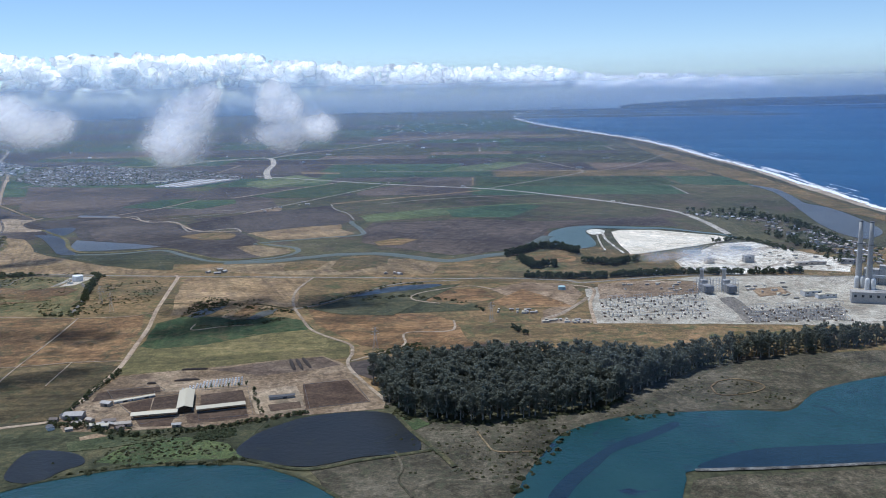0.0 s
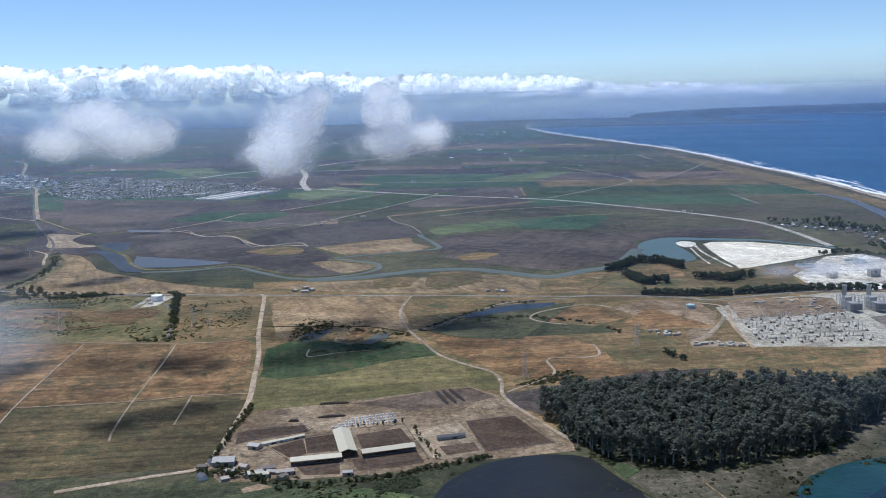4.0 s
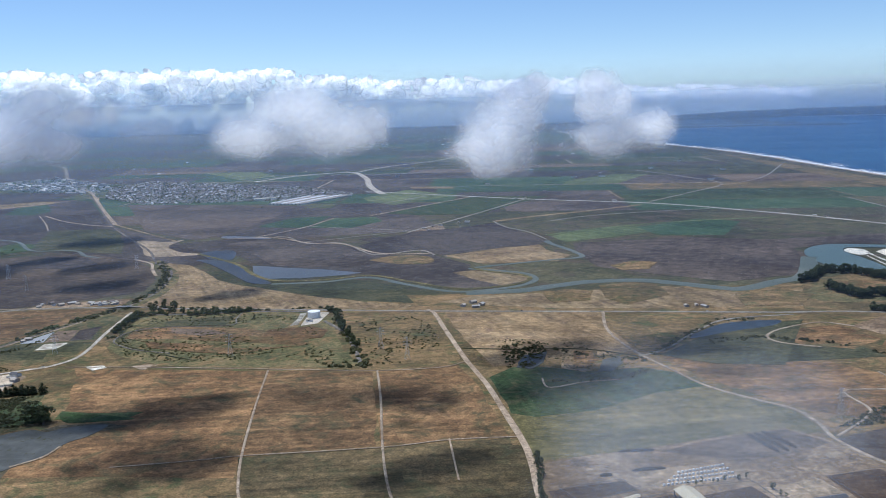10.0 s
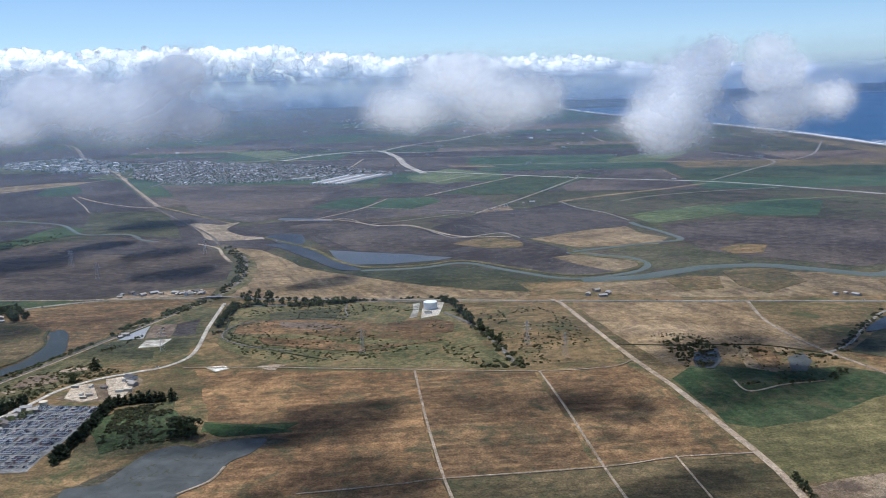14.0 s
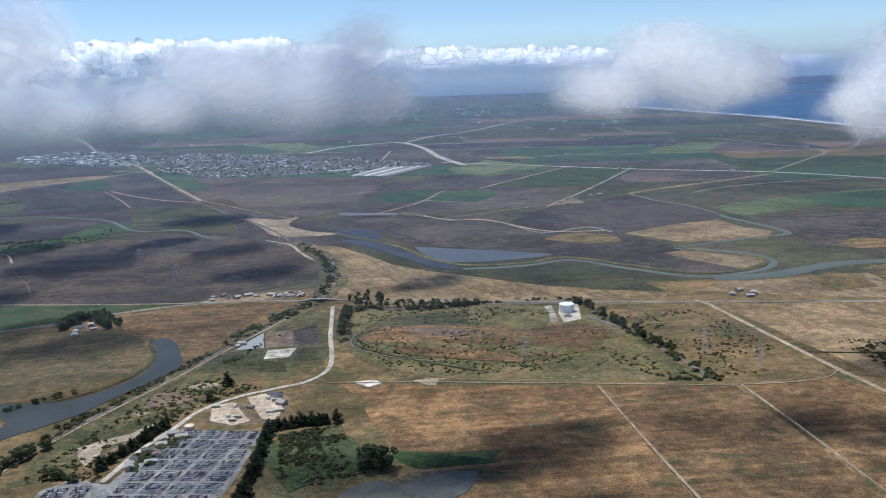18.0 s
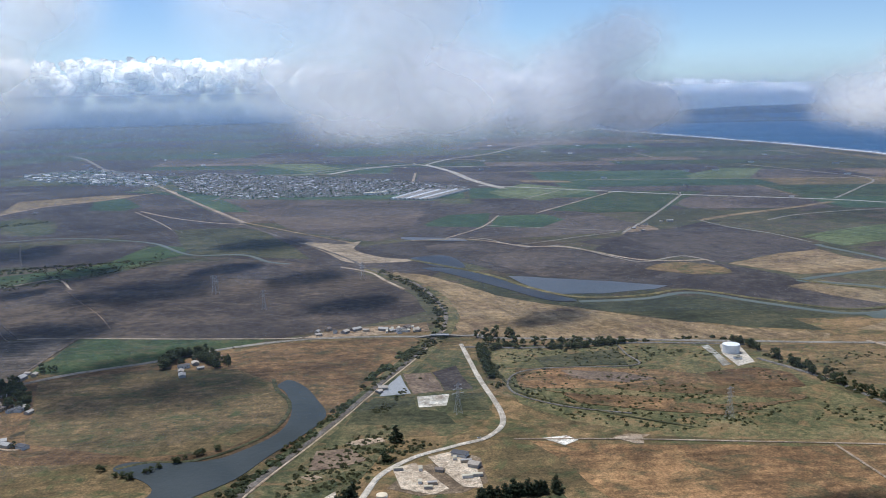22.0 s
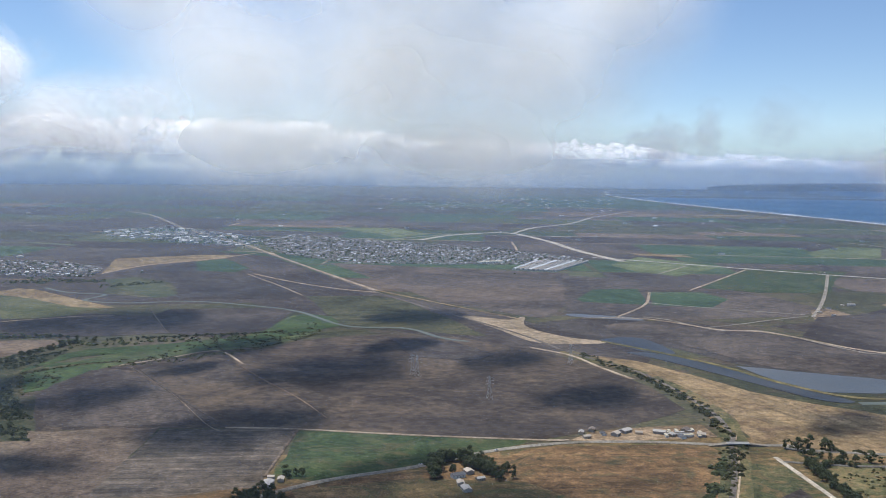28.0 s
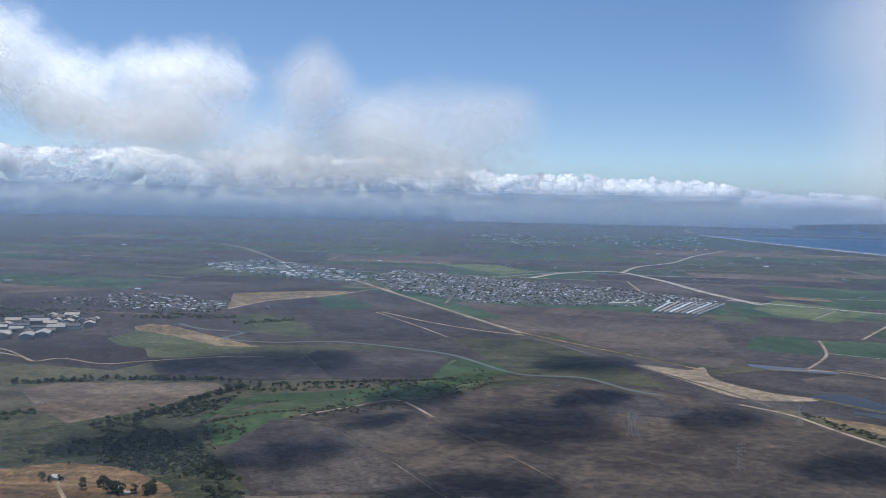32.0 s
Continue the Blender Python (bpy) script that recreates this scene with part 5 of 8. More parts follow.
def cloud_material(colour, blobs, wisp, thick, soft, ragged_edge, fine=7):
    """Vapour whose density swells round the lobes of the cloud and frays into wisps at its rim."""
    m, n, l, b = nodes_of("cloud_vapour")
    n.remove(b)
    co = n.new("ShaderNodeTexCoord").outputs["Object"]
    shape = None
    for x, y, z, rx, ry, rz in blobs:
        mp = n.new("ShaderNodeMapping")
        mp.vector_type = "TEXTURE"
        mp.inputs["Location"].default_value, mp.inputs["Scale"].default_value = (x, y, z), (rx * 1.5, ry * 1.5, rz * 1.5)
        l.new(co, mp.inputs["Vector"])
        size = n.new("ShaderNodeVectorMath")
        size.operation = "LENGTH"
        l.new(mp.outputs[0], size.inputs[0])
        inside = n.new("ShaderNodeMath")
        inside.operation = "SUBTRACT"
        inside.inputs[0].default_value = 1.0
        l.new(size.outputs["Value"], inside.inputs[1])
        if shape is None:
            shape = inside.outputs[0]
        else:
            join = n.new("ShaderNodeMath")
            join.operation = "SMOOTH_MAX"
            join.inputs[2].default_value = 0.35
            l.new(shape, join.inputs[0])
            l.new(inside.outputs[0], join.inputs[1])
            shape = join.outputs[0]
    fray = n.new("ShaderNodeMath")
    fray.operation = "MULTIPLY_ADD"
    puff = noise_node(n, l, co, 1 / wisp, fine, 0.58, 0.3)
    l.new(puff, fray.inputs[0])
    fray.inputs[1].default_value = ragged_edge
    lift = n.new("ShaderNodeMath")
    lift.operation = "SUBTRACT"
    l.new(shape, lift.inputs[0])
    lift.inputs[1].default_value = 0.5 * ragged_edge
    l.new(lift.outputs[0], fray.inputs[2])
    fade = n.new("ShaderNodeMapRange")
    fade.interpolation_type = "SMOOTHSTEP"
    fade.inputs["From Min"].default_value, fade.inputs["From Max"].default_value = 0.06, 0.06 + soft
    fade.inputs["To Max"].default_value = thick
    l.new(fray.outputs[0], fade.inputs["Value"])
    scatterer(n, l, colour, fade.outputs[0])
    return m


def cloud(label, blobs, colour=WHITE, wisp=14.0, thick=0.34, soft=0.6, ragged_edge=1.3, layers=7, face=FACE, seed=1, fine=7):
    """A cloud as a stack of thin vapour layers through its lobes. blobs: x, y, z and three half-widths."""
    rng = random.Random(seed)
    face = face.normalized()
    q = face.to_track_quat("Z", "Y").to_matrix()
    lo, hi = [1e9] * 3, [-1e9] * 3
    for b in blobs:
        c = Vector(b[:3])
        for k in range(3):
            axis = q.col[k]
            reach = 2.4 * math.sqrt(sum((axis[j] * b[3 + j]) ** 2 for j in range(3)))
            lo[k], hi[k] = min(lo[k], axis.dot(c) - reach), max(hi[k], axis.dot(c) + reach)
    mid = 0.5 * (lo[2] + hi[2])
    deep = 0.55 * (hi[2] - lo[2])
    verts, faces = [], []
    for i in range(layers):
        d = mid + deep * ((i + 0.5 + rng.uniform(-0.2, 0.2)) / layers - 0.5)
        k = len(verts)
        for u, v in ((lo[0], lo[1]), (hi[0], lo[1]), (hi[0], hi[1]), (lo[0], hi[1])):
            verts.append(q.col[0] * u + q.col[1] * v + q.col[2] * d)
        faces.append((k, k + 1, k + 2, k + 3))
    me = mesh_of("cloud", verts, faces, cloud_material(colour, blobs, wisp, thick, soft, ragged_edge, fine))
    return tagged(new("cloud", me), label, "cloud", kind="stuff")


UP, OVER = Vector((0, 0, 1)), Vector((-0.05, -0.8, -0.6))
cloud("tall white cumulus puff with a leaning top", [(-127, 430, 78, 13.9, 9, 8.2), (-123, 430, 87, 13.9, 9, 9.9), (-118, 430, 97, 11.0, 8, 7.7), (-110, 430, 101, 7.5, 7, 5.0)], (0.60, 0.593, 0.585), 12, 0.56, 0.65, 1.3, 10)
cloud("rounded white cumulus puff", [(-81, 456, 81, 13.9, 9, 7.7), (-66, 456, 85, 11.6, 9, 7.2), (-80, 456, 93, 11.6, 9, 7.7), (-84, 456, 102, 6.4, 7, 6.6)], (0.595, 0.588, 0.58), 12, 0.54, 0.65, 1.3, 9)
cloud("broad flat-based white cloud", [(-212, 408, 87, 13.4, 11, 7.0), (-184, 408, 88, 16.8, 11, 8.0), (-196, 408, 94, 19.0, 11, 6.5), (-176, 408, 88, 10.1, 10, 7.6), (-198, 408, 98, 12.3, 9, 4.9)], (0.57, 0.567, 0.563), 14, 0.46, 0.7, 1.25, 8)
cloud("broad flat-based pale cloud", [(-328, 388, 86, 13, 11, 6.5), (-304, 388, 91, 14, 11, 9), (-286, 388, 91, 14, 11, 10), (-272, 388, 86, 9, 10, 6), (-312, 388, 95, 15, 11, 7), (-276, 388, 99, 10, 10, 7)], (0.51, 0.515, 0.53), 18, 0.42, 0.75, 1.2, 10)
cloud("soft grey-white cloud passed close by", [(-327, 296, 90, 10, 7, 6), (-321, 297, 97, 10, 7, 8), (-332, 296, 101, 10, 7, 9), (-316, 298, 87, 7, 6, 5), (-325, 297, 111, 13, 7, 9)], (0.62, 0.62, 0.62), 16, 0.42, 0.9, 1.0, 12, OVER, 1, 4)
cloud("large pale cloud close to the flight", [(-427, 366, 97, 13, 10, 11), (-410, 368, 97, 14, 10, 11), (-394, 368, 97, 13, 10, 11), (-410, 366, 113, 26, 11, 14), (-426, 366, 88, 14, 9, 6), (-402, 368, 88, 15, 9, 6), (-384, 368, 108, 12, 9, 12), (-432, 342, 103, 8, 8, 9)], (0.585, 0.583, 0.572), 26, 0.5, 1.0, 0.8, 13, OVER, 1, 3)
cloud("low pale mist under the far clouds", [(-690, 700, 104, 60, 9, 8), (-600, 700, 102, 55, 9, 7), (-540, 700, 99, 30, 9, 5)], (0.50, 0.515, 0.54), 40, 0.3, 1.2, 0.8, 5, OVER)
cloud("bright heaped white cumulus", [(-556, 548, 120, 21, 10, 9), (-591, 548, 113, 20, 10, 12), (-568, 548, 107, 24, 10, 7), (-608, 548, 126, 16, 10, 12), (-640, 548, 116, 22, 10, 14)], (0.64, 0.64, 0.635), 16, 0.66, 0.65, 1.2, 6, OVER)
cloud("grey-white broken cloud", [(-497, 450, 103, 7, 7, 7), (-487, 450, 95, 15, 8, 7), (-470, 450, 97, 11, 7, 7), (-505, 450, 92, 14, 8, 6), (-522, 450, 97, 16, 8, 8), (-478, 450, 92, 16, 8, 5)], (0.50, 0.505, 0.515), 14, 0.42, 0.8, 1.1, 7, OVER)
cloud("small grey broken cloud", [(-331, 560, 96, 10, 7, 7), (-316, 558, 99, 5, 6, 8)], (0.40, 0.40, 0.42), 10, 0.22, 0.6, 1.3, 6)
cloud("small grey broken cloud", [(-313, 505, 99, 8, 7, 7), (-280, 505, 89, 16, 8, 5)], (0.40, 0.40, 0.42), 10, 0.14, 0.7, 1.4, 6)


def shade(x, y, w, seed, thick=0.6, deep=0.5):
    """Unseen broken cloud high above the flight; its shadow falls about x, y."""
    x, y = x + 260 * SUN_DIR.x / SUN_DIR.z, y + 260 * SUN_DIR.y / SUN_DIR.z
    cloud("ragged high cloud shading the fields", [(x, y, 260, w, w * deep, 8), (x + w * 0.7, y + 8, 261, w * 0.6, w * deep * 0.8, 8), (x - w * 0.8, y - 9, 259, w * 0.6, w * deep * 0.7, 8)], GREY, 30, thick, 0.7, 0.8, 3, UP, seed, 4)


# The unseen cloud for -590, 600 is added only to darken the creek bottom.
for k, (x, y, w) in enumerate(((-451, 640, 27), (-512, 640, 10), (-346, 600, 15), (-374, 665, 16), (-420, 700, 14), (-415, 790, 22), (-262, 563, 13), (-590, 760, 40), (-470, 552, 22), (-500, 690, 16), (-590, 600, 20), (-535, 590, 16))):
    shade(x, y, w, 11 + k, 0.75, 1.3)
# The unseen cloud for -235, 332 is added only to darken the fallow field.
for k, (x, y, w) in enumerate(((-238, 372, 18), (-153, 366, 8), (-222, 322, 12), (-235, 332, 14), (-398, 478, 24), (-435, 488, 18), (-420, 510, 14))):
    shade(x, y, w, 41 + k, 0.6, 0.8)
for k, (x, y, w) in enumerate(((-104, 390, 20), (-108, 430, 20), (-60, 440, 20), (-152, 318, 14))):
    shade(x, y, w, 61 + k, 0.6, 0.7)
cloud("thin wisp of mist beneath the flight", [(-123, 157, 69, 9, 7, 9), (-131, 160, 67, 6, 7, 8), (-116, 158, 68, 6, 5, 5)], (0.46, 0.47, 0.49), 12, 0.14, 0.9, 1.5, 6)
cloud("thin wisp of mist beneath the flight", [(-101, 113, 79, 7, 4, 4), (-97, 114, 77.5, 6, 4, 4)], (0.52, 0.525, 0.54), 7, 0.10, 0.9, 1.6, 5)
cloud("thin drift of steam over the works", [(140, 506, 7, 18, 8, 4.5), (122, 508, 6, 12, 6, 3.5), (166, 508, 9, 14, 6, 4)], (0.46, 0.47, 0.485), 12, 0.2, 0.7, 1.3, 6)


def bank_material():
    """Dense heaped cumulus: each billow solid in the middle, frayed at the rim."""
    m, n, l, b = nodes_of("bank_vapour")
    n.remove(b)
    uv = n.new("ShaderNodeTexCoord")
    grad = n.new("ShaderNodeVectorMath")
    grad.operation = "DISTANCE"
    l.new(uv.outputs["UV"], grad.inputs[0])
    grad.inputs[1].default_value = (0.5, 0.5, 0)
    fray = n.new("ShaderNodeMath")
    fray.operation = "MULTIPLY_ADD"
    l.new(noise_node(n, l, uv.outputs["Object"], 0.03, 5, 0.6), fray.inputs[0])
    fray.inputs[1].default_value = 0.3
    l.new(grad.outputs["Value"], fray.inputs[2])
    fade = n.new("ShaderNodeMapRange")
    fade.interpolation_type = "SMOOTHSTEP"
    for k, v in zip(("From Min", "From Max", "To Min", "To Max"), (0.54, 0.42, 0.0, 1.0)):
        fade.inputs[k].default_value = v
    l.new(fray.outputs[0], fade.inputs["Value"])
    scatterer(n, l, (0.63, 0.625, 0.61), fade.outputs[0])
    return m


def bank():
    """The long bank of cumulus over the far shore: heaps of billows, small and dense along the crest."""
    rng = random.Random(9)
    crest = [(-50, 2.7), (-30, 2.9), (-16, 2.95), (-9, 2.85), (-5, 2.3), (0, 2.1), (6, 1.95), (11, 1.6), (14, 1.15), (17, 1.2), (20, 1.0), (23, 0.8)]
    verts, faces, uvs = [], [], []
    for k in range(1900):
        az = rng.uniform(-50, 23)
        for (a0, e0), (a1, e1) in zip(crest, crest[1:]):
            if a0 <= az <= a1:
                top = e0 + (e1 - e0) * (az - a0) / (a1 - a0)
        top *= 1 + 0.12 * noise.noise((az * 0.35, 0, 0)) + 0.13 * noise.noise((az * 1.3, 0, 2)) + 0.06 * noise.noise((az * 4, 0, 5))
        high = k % 5 < 3
        size = (rng.uniform(0.10, 0.26) if high else rng.uniform(0.3, 0.6)) * (0.5 + top * 0.2)
        el = top - size * 0.6 - (rng.random() ** 2) * 0.5 if high else rng.uniform(top * 0.25, max(0.2, top - size * 1.2))
        r = 4800 - 20 * (top - el) + rng.uniform(-30, 20)
        c = MID + Vector((r * math.sin(radians(az)), r * math.cos(radians(az)), r * math.tan(radians(el))))
        s = r * radians(size)
        tip = Vector((-0.5 * math.sin(radians(az)) + rng.gauss(0, 0.25), -0.75 + rng.gauss(0, 0.2), 0.62 + rng.gauss(0, 0.2))).normalized()
        q = tip.to_track_quat("Z", "Y").to_matrix()
        o = len(verts)
        for u, v in ((-1, -1), (1, -1), (1, 1), (-1, 1)):
            verts.append(c + q @ Vector((u * s * 1.5, v * s * 1.5, 0)))
        faces.append((o, o + 1, o + 2, o + 3))
        uvs += [0, 0, 1, 0, 1, 1, 0, 1]
    me = mesh_of("cloud_bank", verts, faces, bank_material())
    me.uv_layers.new(name="UVMap").data.foreach_set("uv", uvs)
    tagged(new("cloud_bank", me), "long bank of bright heaped cumulus over the far shore", "clouds", kind="stuff")


bank()


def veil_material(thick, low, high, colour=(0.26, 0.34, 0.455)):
    """Painted sea haze: scattered light put in as blue colour, thinning out upwards."""
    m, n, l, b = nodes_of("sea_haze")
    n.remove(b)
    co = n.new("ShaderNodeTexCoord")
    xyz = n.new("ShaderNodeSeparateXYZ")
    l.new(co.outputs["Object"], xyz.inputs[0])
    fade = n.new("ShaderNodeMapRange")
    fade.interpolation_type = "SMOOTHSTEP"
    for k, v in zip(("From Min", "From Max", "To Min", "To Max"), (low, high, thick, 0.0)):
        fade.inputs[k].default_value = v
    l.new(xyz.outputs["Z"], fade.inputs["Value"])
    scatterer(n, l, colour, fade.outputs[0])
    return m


# Outermost curtain, coloured paler to cover the dark gap under the horizon.
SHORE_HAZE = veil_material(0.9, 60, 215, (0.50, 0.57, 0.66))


# A curved curtain standing in for hazy air; farther ones are denser and paler.
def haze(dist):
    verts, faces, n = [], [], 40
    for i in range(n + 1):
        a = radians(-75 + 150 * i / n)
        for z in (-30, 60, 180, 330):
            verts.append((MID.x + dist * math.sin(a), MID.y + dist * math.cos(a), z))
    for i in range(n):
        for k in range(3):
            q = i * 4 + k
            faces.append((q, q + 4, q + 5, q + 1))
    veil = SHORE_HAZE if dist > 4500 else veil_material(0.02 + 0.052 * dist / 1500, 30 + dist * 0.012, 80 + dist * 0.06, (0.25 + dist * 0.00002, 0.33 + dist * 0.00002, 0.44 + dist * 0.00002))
    tagged(new("haze_curtain", mesh_of("haze_curtain", verts, faces, veil)), "thin tinted curtain standing in for blue sea haze over the valley", "haze", kind="structure")


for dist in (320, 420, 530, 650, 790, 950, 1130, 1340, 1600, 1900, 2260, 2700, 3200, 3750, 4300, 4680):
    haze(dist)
# ---- kinds of things ----
def part(name, me, parent, label=""):
    ob = new(name, me)
    ob.parent = parent
    return tagged(ob, label)


def thing(name, label, category, at=(0, 0, 0), turn=0.0, group="", kind=""):
    ob = new(name)
    ob.empty_display_size = 0.2
    ob.matrix_basis = pose(*at, 0, 0, turn)
    return tagged(ob, label, category, group, kind)


def box_data(bm, size, at, turn=0.0, taper=1.0):
    """A box standing on at, size x, y, z, its top drawn in by taper."""
    r = Matrix.Rotation(radians(turn), 3, "Z")
    vs = []
    for z, k in ((0, 1), (size[2], taper)):
        for sx, sy in ((-1, -1), (1, -1), (1, 1), (-1, 1)):
            vs.append(bm.verts.new(Vector(at) + r @ Vector((sx * size[0] / 2 * k, sy * size[1] / 2 * k, z))))
    for f in ((3, 2, 1, 0), (4, 5, 6, 7), (0, 1, 5, 4), (1, 2, 6, 5), (2, 3, 7, 6), (3, 0, 4, 7)):
        bm.faces.new([vs[i] for i in f])


def box(name, mat, *boxes):
    bm = bmesh.new()
    for b in boxes:
        box_data(bm, *b)
    return done(name, bm, mat)


def done(name, bm, mat, smooth=False):
    me = bpy.data.meshes.new(name)
    bm.to_mesh(me)
    bm.free()
    me.materials.append(mat)
    if smooth:
        me.polygons.foreach_set("use_smooth", [True] * len(me.polygons))
    return me


def turned(name, mat, profile, seg=20, cap=True, smooth=True):
    """A body turned round z from (radius, height) pairs."""
    verts, faces, n = [], [], len(profile)
    for r, z in profile:
        for s in range(seg):
            a = 2 * math.pi * s / seg
            verts.append((r * math.cos(a), r * math.sin(a), z))
    for i in range(n - 1):
        for s in range(seg):
            t = (s + 1) % seg
            faces.append((i * seg + s, i * seg + t, (i + 1) * seg + t, (i + 1) * seg + s))
    if cap:
        faces.append(tuple(range((n - 1) * seg, n * seg)))
    me = mesh_of(name, verts, faces, mat)
    if smooth:
        me.polygons.foreach_set("use_smooth", [len(p.vertices) == 4 for p in me.polygons])
    return me


def bar(bm, a, b, w, n=4):
    """A thin straight member from a to b."""
    a, b = Vector(a), Vector(b)
    q = (b - a).to_track_quat("Z", "Y").to_matrix()
    rings = []
    for p in (a, b):
        rings.append([bm.verts.new(p + q @ Vector((w * math.cos(2 * math.pi * (k + 0.5) / n), w * math.sin(2 * math.pi * (k + 0.5) / n), 0))) for k in range(n)])
    for k in range(n):
        bm.faces.new((rings[0][k], rings[0][(k + 1) % n], rings[1][(k + 1) % n], rings[1][k]))


ROOF_WHITE = plain("roof_white", (0.48, 0.425, 0.30), 0.6, 0, 0.08, 2.0)
ROOF_GREY = plain("roof_grey", (0.36, 0.335, 0.30), 0.7, 0, 0.2, 2.0)
ROOF_BROWN = plain("roof_brown", (0.17, 0.135, 0.11), 0.8, 0, 0.25, 2.0)
ROOF_DARK = plain("roof_dark", (0.07, 0.07, 0.075), 0.75, 0, 0.25, 2.0)
ROOF_TAN = plain("roof_tan", (0.42, 0.36, 0.29), 0.8, 0, 0.2, 2.0)
WALL_WHITE = plain("wall_white", (0.72, 0.71, 0.67), 0.8, 0, 0.1)
WALL_TAN = plain("wall_tan", (0.46, 0.39, 0.30), 0.85, 0, 0.15)
WALL_GREY = plain("wall_grey", (0.38, 0.36, 0.33), 0.8, 0, 0.15)
GLASS_DARK = plain("glass_dark", (0.03, 0.035, 0.045), 0.15, 0, 0.1)
STEEL = plain("steel", (0.52, 0.53, 0.53), 0.6, 0.2, 0.15)
STEEL_DARK = plain("steel_dark", (0.15, 0.155, 0.165), 0.55, 0.4, 0.2)
CONCRETE_GREY = plain("concrete_grey", (0.40, 0.385, 0.36), 0.9, 0, 0.12, 0.6)
RUBBER = plain("rubber", (0.03, 0.03, 0.03), 0.8)
TANK_WHITE = plain("tank_white", (0.80, 0.80, 0.77), 0.5, 0, 0.06)
TANK_TEAL = plain("tank_teal", (0.40, 0.56, 0.55), 0.5, 0, 0.08)
TANK_CREAM = plain("tank_cream", (0.68, 0.56, 0.38), 0.6, 0, 0.08)


def mixed_roofs():
    """Roofs of a town: every roof has its own tone, from dark shingle to white metal."""
    m, n, l, b = nodes_of("town_roofs")
    geo = n.new("ShaderNodeNewGeometry")
    col = ramp_node(n, l, geo.outputs["Random Per Island"], [(0.0, (0.06, 0.06, 0.06)), (0.45, (0.13, 0.127, 0.122)), (0.7, (0.34, 0.33, 0.32)), (0.85, (0.70, 0.69, 0.67)), (1.0, (0.86, 0.86, 0.84))])
    grime = noise_node(n, l, n.new("ShaderNodeTexCoord").outputs["Object"], 1.2, 5, 0.6)
    col = mix_node(n, l, "MULTIPLY", 0.5, col, ramp_node(n, l, grime, [(0.3, (0.6, 0.6, 0.6)), (0.7, (1.2, 1.2, 1.2))]))
    l.new(col, b.inputs["Base Color"])
    b.inputs["Roughness"].default_value = 0.75
    return m


ROOF_TOWN = mixed_roofs()
BARK = plain("bark", (0.13, 0.095, 0.07), 0.95, 0, 0.35, 3.0)
BARK_PALE = plain("bark_pale", (0.26, 0.23, 0.19), 0.9, 0, 0.3, 2.0)
HAY = plain("hay", (0.10, 0.085, 0.06), 0.95, 0, 0.3, 2.0)
RUST_METAL = plain("brown_paint", (0.17, 0.12, 0.085), 0.7, 0.0, 0.25)
EARTH = plain("earth_heap", (0.040, 0.030, 0.025), 0.95, 0, 0.3, 1.0)
PLASTIC_WHITE = plain("plastic_white", (0.74, 0.74, 0.72), 0.5, 0, 0.06)


def foliage(name, dark, light):
    """Leaves: shade varies from clump to clump."""
    m, n, l, b = nodes_of(name)
    geo = n.new("ShaderNodeNewGeometry")
    info = n.new("ShaderNodeObjectInfo")
    col = ramp_node(n, l, geo.outputs["Random Per Island"], [(0, dark), (1, light)])
    tone = ramp_node(n, l, info.outputs["Random"], [(0, (0.82, 0.83, 0.84)), (1, (1.18, 1.15, 1.08))])
    col = mix_node(n, l, "MULTIPLY", 1.0, col, tone)
    l.new(col, b.inputs["Base Color"])
    b.inputs["Roughness"].default_value, b.inputs["Specular IOR Level"].default_value = 0.8, 0.15
    thin, both = n.new("ShaderNodeBsdfTranslucent"), n.new("ShaderNodeMixShader")
    l.new(col, thin.inputs["Color"])
    both.inputs[0].default_value = 0.5
    l.new(b.outputs[0], both.inputs[1])
    l.new(thin.outputs[0], both.inputs[2])
    l.new(both.outputs[0], n["Material Output"].inputs["Surface"])
    return m


LEAF_EUC = foliage("leaf_eucalyptus", (0.150, 0.165, 0.130), (0.195, 0.205, 0.160))
LEAF_CYPRESS = foliage("leaf_cypress", (0.036, 0.048, 0.030), (0.078, 0.094, 0.054))
LEAF_BROAD = foliage("leaf_broad", (0.066, 0.082, 0.044), (0.14, 0.158, 0.080))
LEAF_SCRUB = foliage("leaf_scrub", (0.055, 0.06, 0.03), (0.12, 0.12, 0.058))


